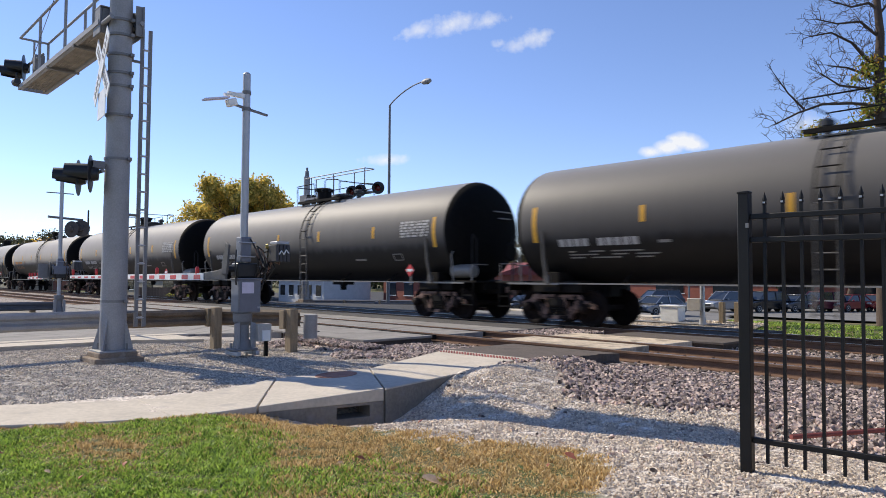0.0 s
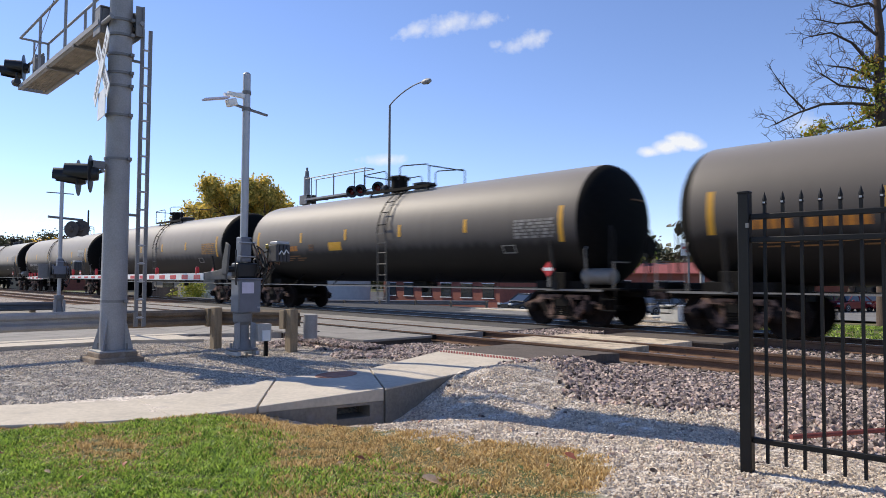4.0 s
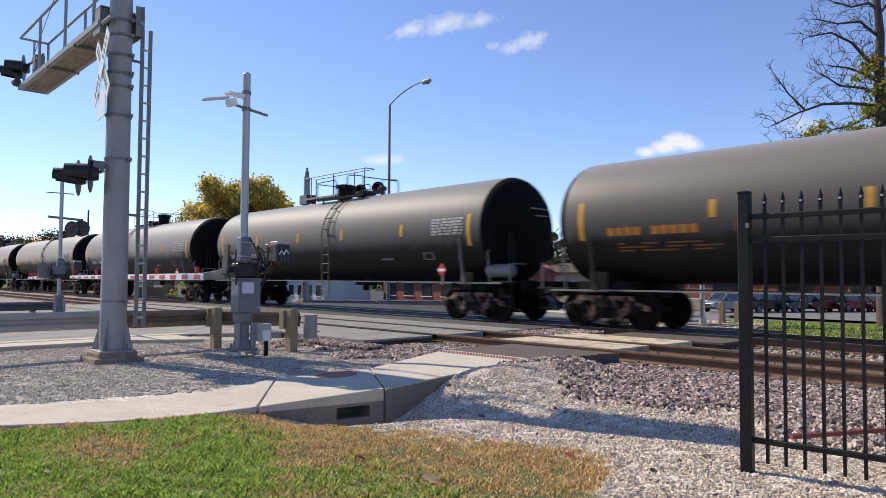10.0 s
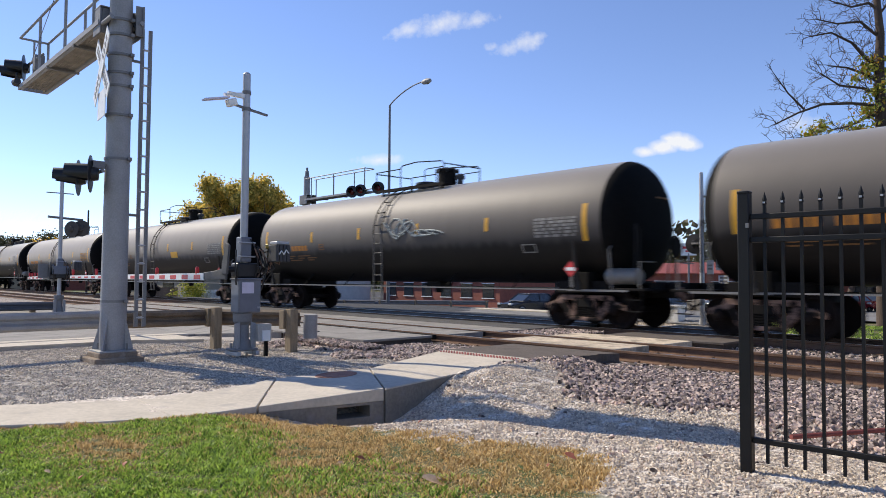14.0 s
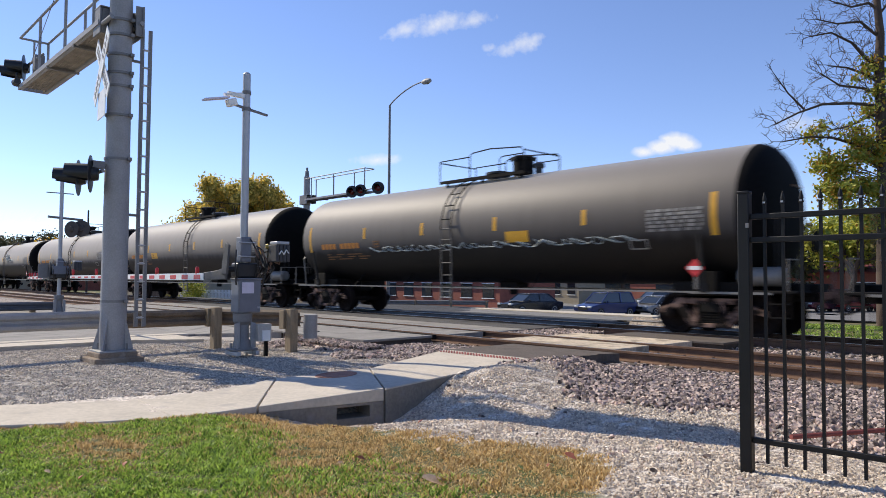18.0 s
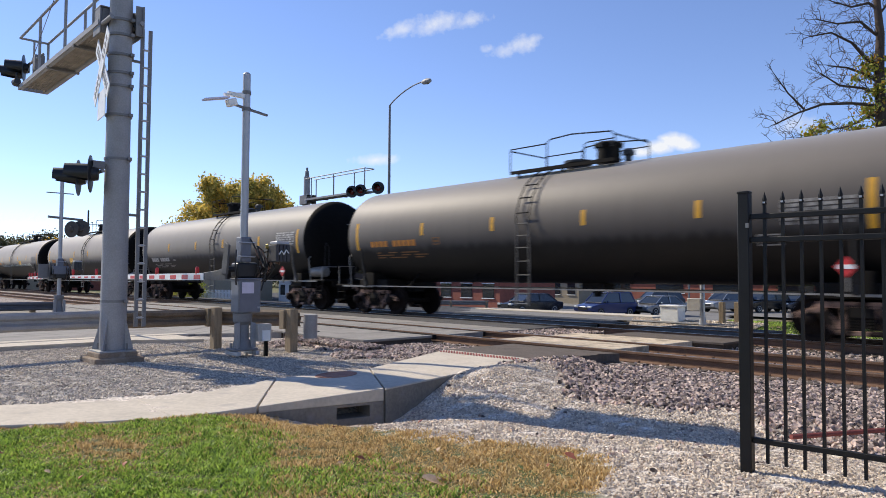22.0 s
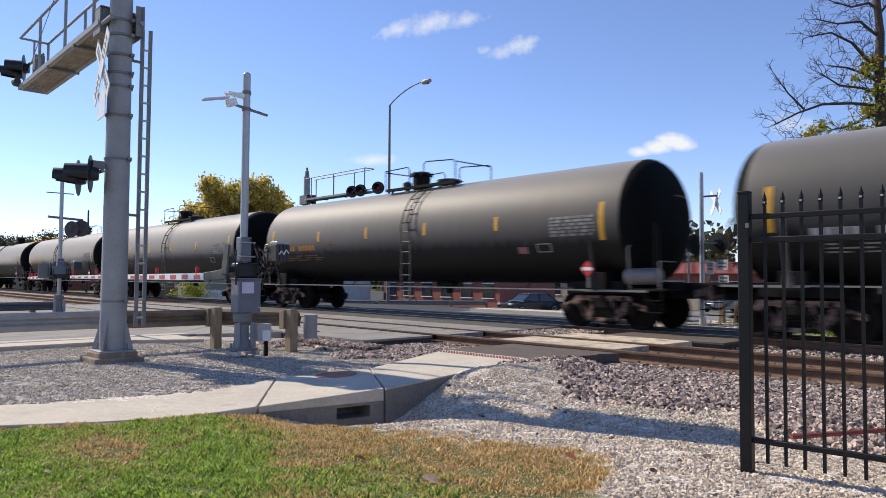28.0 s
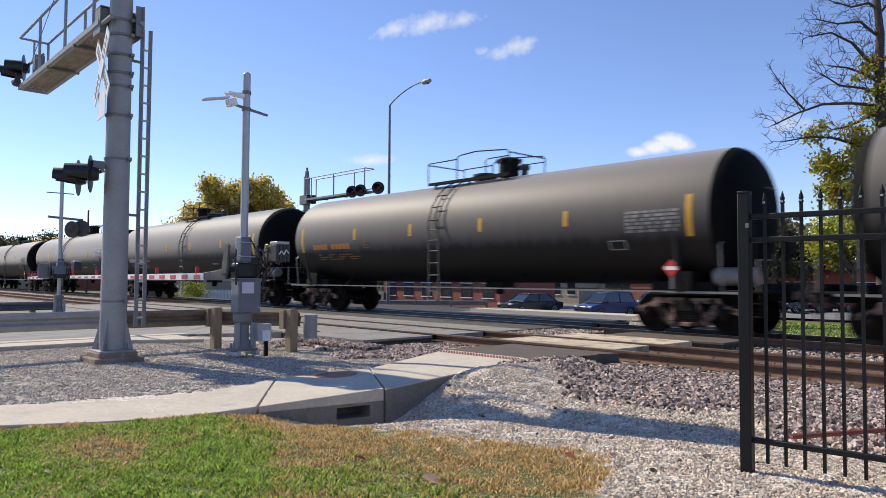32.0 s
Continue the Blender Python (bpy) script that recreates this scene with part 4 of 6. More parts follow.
GRATE = mat("tan stained galvanised grating", (0.3, 0.265, 0.21), 0.75, 0.0, 0.25, 5, 0.1, 40)
FOOTING = mat("brown stained concrete", (0.22, 0.165, 0.12), 0.92, 0, 0.25, 4, 0.4, 60, spot=(0.3, 0.25, 0.2), spot_at=0.6)


def cantilever(at, arm, label, back=False):
    """A tapered steel mast with a walkway arm over the road, a ladder, flashers and a crossbuck."""
    t = thing("cantilever_signal", at, label, "crossing signal")
    part("foundation", Geo().box((0, 0, 0.02), (0.76, 0.76, 0.14)).box((0, 0, 0.12), (0.6, 0.6, 0.1)), FOOTING, t, "concrete foundation", bevel=0.02)
    mast = Geo().lathe([(0.17, 0.205), (4.0, 0.185), (6.9 if back else 8.0, 0.165), (6.92 if back else 8.02, 0.12)], 24, "z")
    post = part("mast", mast, GALV, t, "galvanised steel mast", )
    part("base_plate", Geo().box((0, 0, 0.18), (0.56, 0.56, 0.035)), GALV, t, bevel=0.008)
    for k in range(4):
        a = radians(45 + 90 * k)
        g = Geo().prism([(0.15, 0.2), (0.34, 0.2), (0.16, 0.85)], -0.012, 0.012, "y")
        part("gusset", g, GALV, t, at=pose(0, 0, 0, 0, 0, 45 + 90 * k))
        part("anchor_bolt", Geo().cyl((0.24 * math.cos(a), 0.24 * math.sin(a), 0.12), (0.24 * math.cos(a), 0.24 * math.sin(a), 0.3), 0.022, None, 8), GALV_DARK, t)
    for z in (0.98, 3.3, 4.02, 4.5, 4.72, 5.02, 5.35, 5.6):
        part("mast_band", Geo().lathe([(z - 0.02, 0.18), (z - 0.02, 0.206), (z + 0.02, 0.206), (z + 0.02, 0.18)], 20, "z").box((0.2, 0.12, z), (0.07, 0.06, 0.05)), GALV_DARK, t)
    # arm: two chords with a grating walkway and rails
    z, L = 5.62, arm
    part("arm_bracket", Geo().box((-0.33, -0.27, z - 0.0), (0.36, 0.03, 0.44)).box((-0.08, 0.27, z - 0.02), (0.72, 0.03, 0.5)).box((-0.33, 0, z + 0.225), (0.4, 0.58, 0.025)).box((0.24, 0.22, z - 0.02), (0.03, 0.13, 0.5)).box((-0.17, 0, z), (0.03, 0.5, 0.42)), GALV_DARK, t, "weathered box bracket round the mast", bevel=0.006)
    for y in (-0.24, 0.24):
        part("arm_chord", Geo().cyl((0.3, y, z - 0.06), (-L + 0.1, y, z - 0.06), 0.035, None, 10), GALV, t)
    deck = part("walkway", Geo().box((-L / 2 - 0.1, -0.285, z - 0.03), (L - 0.2, 0.03, 0.09)).box((-L / 2 - 0.1, 0.285, z - 0.03), (L - 0.2, 0.03, 0.09)).box((-L, 0, z - 0.03), (0.03, 0.57, 0.09)), GALV, t, "galvanised grating walkway")
    nb = int((L - 0.4) / 0.045)
    g = Geo()
    for k in range(nb):
        g.box((-0.3 - k * 0.045, 0, z - 0.03), (0.02, 0.54, 0.03))
    for y in (-0.2, -0.1, 0, 0.1, 0.2):
        g.box((-L / 2 - 0.1, y, z - 0.04), (L - 0.25, 0.012, 0.02))
    part("grating", g, GRATE, deck, "weathered tan grating")
    for x in (-1.6, -3.4):
        part("deck_stiffener", Geo().box((x, 0, z - 0.09), (0.06, 0.6, 0.06)), GALV_DARK, deck)
    for y in (-0.28, 0.28):
        for x in ((-4.05, -2.2, -0.5) if y < 0 else (-L + 0.02, -3.0, -0.9)):
            part("rail_post", Geo().cyl((x, y, z), (x, y, z + 1.1), 0.028, None, 8), GALV, t)
        part("hand_rail", Geo().tube([(-0.3, y, z + 1.1), (-L, y, z + 1.1)], 0.026), GALV, t)
    part("end_rail", Geo().tube([(-L, -0.28, z + 1.1), (-L, 0.28, z + 1.1)], 0.026), GALV, t)
    if not back:
        part("end_post", Geo().cyl((-L, 0, z), (-L, 0, z + 1.1), 0.022, None, 8), GALV, t)
        part("cable_box", Geo().box((-L + 0.35, 0.02, z + 0.5), (0.22, 0.2, 0.36)), GALV_DARK, t, "weathered junction box", bevel=0.015)
        part("end_lamp", Geo().cyl((-L - 0.02, -0.34, z + 0.08), (-L + 0.16, -0.34, z + 0.08), 0.09, 0.07, 12), BLACK, t, "small dark side lamp")
        # unseen box, added to widen the mast's shadow on the gravel
        part("mast_head", Geo().box((0, 0.05, 7.15), (0.4, 0.86, 1.3)).box((0, 0.05, 7.83), (0.46, 0.92, 0.06)), GALV, t, "unseen grey box on the mast head, sized for its shadow", bevel=0.01)
        part("guy_rod", Geo().tube([(-0.2, -0.3, 8.2), (-L + 0.8, -0.3, z + 0.1)], 0.007), GALV_DARK, t)
    # flashers at the end of the arm and on the mast
    part("lamp_bar", Geo().tube([(-L + 0.9, -0.02, z + 0.58), (-L - 0.9, -0.1, z + 0.58)] if not back else [(-L + 1.0, 0.4, z), (-L - 1.4, 0.4, z)], 0.03), GALV_DARK, t)
    for x in (-L + 0.75, -L + 0.05, -L - 1.35) if back else (-L - 0.25, -L - 0.85):
        flasher(t, pose(x, 0.5 if back else -0.15, z - 0.02 if back else z + 0.5, 0, 0, 222 if back else -20))
    part("lamp_bar", Geo().tube([(-0.75, -0.3, 3.08), (0.1, -0.25, 3.08)], 0.03), GALV_DARK, t)
    return t


main_mast = cantilever(pose(-12.05, 3.87, -0.2), 5.8, "tall galvanised cantilever signal mast on a concrete base")
for x in (-0.62, 0.02):
    flasher(main_mast, pose(x, -0.42, 3.02, 0, 0, -24))
part("lamp_bar", Geo().tube([(0.0, -0.12, 3.2), (0.0, -0.35, 3.15)], 0.035).box((0, -0.3, 3.18), (0.12, 0.18, 0.12)), GALV_DARK, main_mast)
crossbuck(main_mast, 4.78, -0.27, 1.12, True, -6)
# ladder beside the mast
lad = part("ladder", Geo().box((0.05, 0.335, 3.05), (0.03, 0.06, 5.0)).box((0.05, 0.465, 3.05), (0.03, 0.06, 5.0)), GALV_DARK, main_mast, "galvanised climbing ladder")
for k in range(16):
    part("rung", Geo().cyl((0.05, 0.335, 0.7 + k * 0.3), (0.05, 0.46, 0.7 + k * 0.3), 0.018, None, 8), ALU, lad)
for z in (0.8, 2.4, 4.98):
    part("ladder_bracket", Geo().tube([(0.05, 0.1, z), (0.05, 0.34, z)], 0.025), GALV_DARK, lad)


BRASS = mat("dull brass", (0.3, 0.22, 0.06), 0.45, 0.6, 0.2, 8)
PALEBOX = mat("pale grey enamel", (0.4, 0.38, 0.35), 0.6, 0, 0.15, 6)


MIDGREY = mat("dull grey steel", (0.085, 0.085, 0.084), 0.7, 0.1, 0.3, 7)
CASTGREY = mat("dark grey cast iron", (0.05, 0.05, 0.053), 0.7, 0, 0.3, 8)


def gate(at, arm_len, label, low=True):
    """A gate mechanism on a short mast, with its striped arm lowered along -x and its counterweights behind."""
    t = thing("crossing_gate", at, label, "crossing gate")
    for y in (-0.17, 0.17):
        part("foot_bar", Geo().box((0.02, y, 0.08), (0.46, 0.07, 0.07)), ALU, t, "pale steel foot bar", bevel=0.01)
    part("base_plate", Geo().box((0, 0, 0.14), (0.34, 0.44, 0.035)), GALV_DARK, t, bevel=0.008)
    for x in (-0.12, 0.12):
        for y in (-0.15, 0.15):
            part("anchor_bolt", Geo().cyl((x, y, 0.0), (x, y, 0.24), 0.02, None, 8), GALV, t)
    part("base_casting", Geo().lathe([(0.15, 0.17), (0.26, 0.15), (0.32, 0.115), (0.56, 0.11), (0.62, 0.16), (0.76, 0.165)], 18, "z"), GALV_DARK, t, "grey cast pole base")
    for s in (-1, 1):
        part("base_rib", Geo().prism([(s * 0.1, 0.17), (s * 0.2, 0.17), (s * 0.2, 0.58), (s * 0.1, 0.62)], 0.09, 0.12, "x"), GALV, t, bevel=0.006)
    part("pole", Geo().lathe([(0.15, 0.066), (4.95, 0.066), (4.97, 0.05), (4.99, 0.02)], 18, "z"), ALU, t, "bare aluminium pole")
    box = part("mechanism_box", Geo().box((0.03, 0.04, 1.06 if low else 1.66), (0.3, 0.42 if low else 0.6, 0.58 if low else 0.3)), GREYBOX, t, "grey gate mechanism housing", bevel=0.025)
    if not low:
        part("back_plate", Geo().box((-0.1, -0.42, 1.62), (0.05, 0.5, 0.5)), GALV_DARK, t, "grey backing plate", bevel=0.01)
    if low:
        part("sticker", Geo().box((0.184, 0.0, 1.2), (0.006, 0.22, 0.19)), PAPER, box, "pale notice sticker")
        part("latch", Geo().box((0.19, 0.2, 0.86), (0.02, 0.05, 0.03)), ALU, box)
        part("hinge", Geo().cyl((0.18, -0.16, 0.86), (0.18, -0.16, 1.26), 0.012, None, 8), GALV_DARK, box)
        part("box_lip", Geo().box((0.03, 0.04, 1.355), (0.33, 0.45, 0.03)), GREYBOX, box, bevel=0.008)
    part("gear_case", Geo().box((0, 0.02, 1.5), (0.26, 0.38, 0.26)), BLACK, t, "black crank gear case", bevel=0.03)
    part("crank_shaft", Geo().cyl((0, -0.34, 1.52), (0, 0.5, 1.52), 0.055, None, 14), BLACK, t)
    for y in (-0.34, 0.4):
        part("crank_arm", Geo().prism([(-0.09, 1.43), (0.09, 1.43), (0.16, 1.92), (0.04, 1.98), (-0.09, 1.62)], y - 0.02, y + 0.02, "y"), MIDGREY, t, "grey crank arm", bevel=0.01)
    part("pole_sleeve", Geo().box((0.0, 0.0, 1.86), (0.19, 0.2, 0.44)), GREYBOX, t, "grey pole clamp", bevel=0.015)
    for z in (1.74, 1.98):
        part("u_bolt", Geo().tube([(0.11, -0.16, z), (0.13, 0.0, z), (0.11, 0.16, z)], 0.014, 6), ALU, t)
    # arm with stripes and small lamps
    arm = part("arm_bracket", Geo().prism([(0.0, 1.34), (-0.9, 1.33), (-0.9, 1.46), (-0.35, 1.5), (0.0, 1.56)], -0.33, -0.29, "y"), MIDGREY, t, "grey arm bracket", bevel=0.01)
    n = max(6, round(arm_len / 0.275))
    part("arm_beam", Geo().prism([(-0.85, 1.455), (-0.85 - arm_len, 1.405), (-0.85 - arm_len, 1.325), (-0.85, 1.325)], -0.345, -0.305, "y"), WHITE, arm, "white arm beam")
    for k in range(0, n, 2):
        a, w = -0.85 - (k + 0.45) * arm_len / n, arm_len / n
        top = 1.425 - 0.05 * k / n
        part("arm_stripe", Geo().prism([(a, top), (a - w, top - 0.003), (a - w, 1.34), (a, 1.34)], -0.349, -0.301, "y"), RED, arm, "red arm stripe")
    for k in range(5):
        x = -1.15 - k * (arm_len - 0.5) / 4
        part("arm_lamp", Geo().lathe([(1.41, 0.02), (1.46, 0.034), (1.54, 0.034), (1.57, 0.02)], 12, "z", (x, -0.325, 0)), RED, arm, "small red arm lamp")
    part("arm_cable", Geo().tube([(-0.85, -0.35, 1.31), (-0.85 - arm_len * 0.5, -0.35, 1.305), (-0.85 - arm_len, -0.35, 1.32)], 0.012, 5), UNDER, arm)
    # counterweights on an open triangular frame
    cw = part("counterweight_frame", Geo().tube([(0.08, 0.42, 1.5), (0.16, 0.45, 1.96), (0.44, 0.5, 1.9), (0.1, 0.42, 1.56)], 0.022, 6), TRUCK, t, "rusty open counterweight frame")
    part("counterweight_bar", Geo().tube([(0.1, 0.44, 1.7), (0.34, 0.5, 1.62), (0.46, 0.52, 1.86)], 0.018, 6), TRUCK, cw)
    for k in range(4):
        plate = part("counterweight", Geo().box((0.4, 0.36 + 0.07 * k, 1.8), (0.28, 0.06, 0.3)), CASTGREY, cw, "dark grey cast counterweight plate", bevel=0.014)
    part("top_plate", Geo().box((0.4, 0.47, 1.98), (0.26, 0.24, 0.05)), ALU, cw, "pale top plate", bevel=0.01)
    part("marking", Geo().tube([(0.545, 0.38, 1.78), (0.545, 0.43, 1.84), (0.545, 0.47, 1.78), (0.545, 0.52, 1.86), (0.545, 0.57, 1.8)], 0.014, 5), WHITE, plate, "white painted scrawl") if low else None
    part("bolt_ring", Geo().lathe([(0.0, 0.025), (0.03, 0.05), (0.06, 0.025)], 12, "y", (0.22, 0.3, 1.92)), BRASS, cw, "brass coloured ring")
    for k in range(5):
        y = 0.12 + 0.06 * k
        part("cable", Geo().tube([(0.1, y, 1.3), (0.2 + 0.03 * k, y + 0.06, 1.55), (0.16, y + 0.04 * (-1) ** k, 1.85), (0.1, y - 0.05, 2.05 - 0.06 * k)], 0.013, 5), (BLACK, TRUCK)[k % 2], t, "drooping signal cable")
    for y, z in ((0.2, 1.9), (0.27, 1.75), (-0.2, 1.85)):
        part("cable", Geo().tube([(0.14, y, z - 0.6), (0.2, y * 1.25, z - 0.25), (0.12, y, z)], 0.014), BLACK, t)
    return t


gate_near = gate(pose(-11.3, 5.76, -0.2), 8.2, "lowered crossing gate with red and white striped arm")
part("camera_arm", Geo().tube([(0, 0, 4.6), (0, -0.42, 4.52)], 0.03).box((0, -0.2, 4.55), (0.08, 0.3, 0.07)), WHITE, gate_near, "white bracket arm")
part("sensor_panel", Geo().box((0.0, -0.56, 4.42), (0.16, 0.44, 0.03), pose(0, 0, 0, 14, 0, 0)), PAPER, gate_near, "pale sensor panel")
part("sensor_head", Geo().box((0.0, -0.28, 4.4), (0.12, 0.18, 0.13), pose(0, 0, 0, 20, 0, 0)), WHITE, gate_near, bevel=0.02)
part("cross_bar", Geo().box((0.0, 0.1, 4.33), (0.05, 0.62, 0.035), pose(0, 0, 0, -8, 0, 0)), GALV_DARK, gate_near)
for z in (4.33, 4.62):
    part("pole_band", Geo().lathe([(z - 0.03, 0.068), (z - 0.03, 0.08), (z + 0.03, 0.08), (z + 0.03, 0.068)], 14, "z"), GALV_DARK, gate_near)

gate_far = gate(pose(-28.0, 7.1, -0.25), 2.2, "second gate mechanism across the roadway with cross arm lights", False)
part("cross_bar", Geo().tube([(-0.05, -0.42, 3.58), (-0.05, 0.75, 3.52)], 0.045), GALV_DARK, gate_far)
part("cross_bar", Geo().tube([(0, -0.5, 4.45), (0, 0.4, 4.45)], 0.02), GALV_DARK, gate_far)
# lighter copy of the black targets, sunlight put into the colour
SUNLIT_BLACK = mat("black paint lightened for sunlight", (0.075, 0.066, 0.06), 0.8, 0, 0.3, 6)
flasher(gate_far, pose(0.0, 0.36, 3.16, 0, 0, 215), tone=SUNLIT_BLACK)
flasher(gate_far, pose(0.1, 0.66, 3.2, 0, 0, 235), tone=SUNLIT_BLACK)


# ---- guardrail ----
def w_beam(path, z, material, parent):
    prof = [(0.0, -0.155), (0.055, -0.11), (0.055, -0.06), (0.0, -0.02), (0.0, 0.02), (0.055, 0.06), (0.055, 0.11), (0.0, 0.155)]
    for (a, b) in zip(path, path[1:]):
        d = (Vector(b) - Vector(a)).normalized()
        nrm = Vector((d.y, -d.x))
        k = len(prof)
        pts = []
        for p in (a, b):
            for off in (0.0, -0.012):
                pts += [(p[0] + nrm.x * (o + off), p[1] + nrm.y * (o + off), z + h) for o, h in prof]
        f = [(i, i + 1, 2 * k + i + 1, 2 * k + i) for i in range(k - 1)] + [(k + i, 3 * k + i, 3 * k + i + 1, k + i + 1) for i in range(k - 1)]
        f += [(0, 2 * k, 3 * k, k), (k - 1, 2 * k - 1, 4 * k - 1, 3 * k - 1)]
        part("beam", Geo().poly(pts, f), material, parent)


RUSTBEAM = mat("brown weathered guardrail steel", (0.16, 0.12, 0.085), 0.8, 0.1, 0.3, 4, 0.2, 40)
rail_ = thing("guardrail", pose(0, 0, 0), "galvanised guardrail on weathered timber posts", "guardrail")
w_beam([(-12.9, -9.0), (-12.95, -3.0), (-13.0, 1.0), (-13.15, 4.2)], 0.42, GALV, rail_)
w_beam([(-13.16, 4.22), (-13.16, 6.1), (-12.4, 6.75), (-11.75, 7.2)], 0.4, RUSTBEAM, rail_)
part("end_wing", Geo().lathe([(0.05, 0.13), (0.5, 0.13)], 18, "z", (-11.55, 7.29, -0.02)), GALV, rail_, "rounded galvanised end wing")
for x, y in ((-12.95, 6.05), (-11.5, 6.85), (-13.35, 0.6), (-13.3, -1.4), (-13.3, -4.0)):
    part("post", Geo().box((x, y, 0.15), (0.2, 0.16, 0.9)), WOOD, rail_, "weathered square timber post", bevel=0.015)
    if y > 6:
        part("block", Geo().box((x - 0.15, y - 0.06, 0.4), (0.16, 0.14, 0.35)), WOOD, rail_, bevel=0.01)
BLUEGREY = mat("weathered blue grey steel", (0.1, 0.105, 0.12), 0.6, 0.2, 0.2, 5)
far_rail = thing("guardrail", pose(0, 0, 0), "weathered guardrail on the roadway median", "guardrail")
w_beam([(-29.2, -12.0), (-28.9, 0.0), (-28.65, 7.2)], 0.1, BLUEGREY, far_rail)
for y in (-10, -6, -2, 2, 6.5):
    part("post", Geo().box((-29.2 + 0.025 * y, y, -0.1), (0.18, 0.18, 0.6)), WOOD, far_rail)
junction = thing("junction_box", pose(-11.16, 6.08, -0.2), "small pale junction box on a stake beside the gate", "junction box")
part("box", Geo().box((0, 0, 0.42), (0.14, 0.26, 0.3)), PALEBOX, junction, bevel=0.012)
part("lid", Geo().box((0.08, 0.02, 0.37), (0.02, 0.15, 0.18)), WHITE, junction)
part("stake", Geo().box((0, 0.06, 0.12), (0.05, 0.06, 0.4)), UNDER, junction)


# ---- fence ----
def build_fence():
    f = thing("fence", pose(-2.07, 4.7, 0, 0, 0, 6), "black powder-coated steel picket fence", "fence")
    y, z0 = 0.0, -0.1
    post = Geo().box((0, 0, 0.94), (0.075, 0.075, 1.88)).box((0, 0, 1.885), (0.079, 0.079, 0.02)).mesh("post", FENCE)
    for x in (0, 2.44, 4.88):
        o = part("post", post, FENCE, f, at=pose(x, y, z0 - 0.02), bevel=0.006)
        part("bracket", Geo().box((0.03, -0.043, 1.66), (0.02, 0.014, 0.03)), GALV_DARK, o)
    for a, b in ((0.04, 2.4), (2.48, 4.84)):
        for z in (0.22, 1.545, 1.7):
            part("rail", Geo().box(((a + b) / 2, y, z0 + z), (b - a, 0.036, 0.036)), FENCE, f, bevel=0.004)
    pick = Geo().box((0, 0, 0.93), (0.019, 0.019, 1.7)).lathe([(1.775, 0.01), (1.785, 0.017), (1.795, 0.011), (1.81, 0.016), (1.86, 0.002)], 8, "z").mesh("picket", FENCE)
    # bright stud in place of the highlight on each picket tip
    stud = Geo().box((0, -0.013, 1.79), (0.014, 0.01, 0.012)).mesh("rivet", ALU)
    for k in range(43):
        x = 0.128 + k * 0.1118
        if min(abs(x - 2.44), abs(x - 4.88)) > 0.05:
            p = part("picket", pick, FENCE, f, at=pose(x, y, z0 + 0.0))
            part("rivet", stud, ALU, p, "bright stud standing for the tip's highlight")


build_fence()
far_mast = cantilever(pose(-33.2, 20.6, -0.15), 5.7, "far cantilever signal mast with red flashers over the road", True)
far_mast.matrix_basis = pose(-33.2, 20.6, -0.15, 0, 0, 180)
part("mast_cap", Geo().lathe([(6.85, 0.1), (6.95, 0.12), (7.2, 0.1), (7.24, 0.06), (7.4, 0.06), (7.42, 0.01)], 12, "z"), GALV_DARK, far_mast)


# ---- street lamp ----
lamp = thing("street_lamp", pose(-30.24, 24.0, -0.12), "tall slim grey street lamp with curved arm", "street lamp")
part("pole", Geo().lathe([(0, 0.12), (0.3, 0.1), (10.92, 0.06)], 14, "z"), GALV_DARK, lamp)
arc = [(0, 0, 10.9)] + [(0.05 + 2.7 * t, 0, 10.95 + 0.72 * (1 - (1 - t) ** 2)) for t in (0.08, 0.2, 0.35, 0.5, 0.7, 0.9, 1.0)]
part("arm", Geo().tube(arc, 0.035), GALV_DARK, lamp)
part("lamp_head", Geo().lathe([(2.7, 0.05), (2.8, 0.11), (3.1, 0.16), (3.35, 0.1), (3.4, 0.02)], 14, "x", (0, 0, 11.62)), GALV, lamp, "pale cobra lamp head")

# ---- far signal right of the footway ----
sig = thing("crossing_signal", pose(-9.87, 19.53, -0.15), "far pole signal with crossbuck and flashers", "crossing signal")
part("pole", Geo().lathe([(0, 0.12), (0.35, 0.07), (4.5, 0.06), (4.52, 0.02)], 14, "z"), ALU, sig)
part("sign_bracket", Geo().box((0.2, 0.1, 3.8), (0.4, 0.05, 0.05)), GALV_DARK, sig)
for k, a in enumerate((45, -45)):
    part("crossbuck_board", Geo().box((0, 0, 0), (0.95, 0.012, 0.17)), WHITE, sig, "back of a white crossbuck board", at=pose(0.34, 0.2 - 0.02 * k, 3.62, 0, 0, -40) @ pose(0, 0, 0, 0, a, 0))
for x, z, w, h in ((0.55, 1.78, 0.34, 0.3), (0.2, 1.72, 0.2, 0.42), (0.6, 1.36, 0.3, 0.24)):
    notice = part("notice_board", Geo().box((x, 0.1, z), (w, 0.02, h)), WHITE, sig, "pale notice board")
    part("lettering", Geo().box((x, 0.086, z + 0.05), (w * 0.7, 0.004, 0.05)).box((x, 0.086, z - 0.05), (w * 0.7, 0.004, 0.05)), GALV_DARK, notice)
for x in (-0.34, 0.38):
    flasher(sig, pose(x, 0.25, 2.42, 0, 0, 180))
part("lamp_bar", Geo().tube([(-0.38, 0.1, 2.42), (0.42, 0.1, 2.42)], 0.03), GALV_DARK, sig)
part("base_box", Geo().box((-0.2, 0, 0.62), (0.42, 0.3, 0.36)), PALEBOX, sig, "pale signal base box", bevel=0.02)
CLOUDS = []


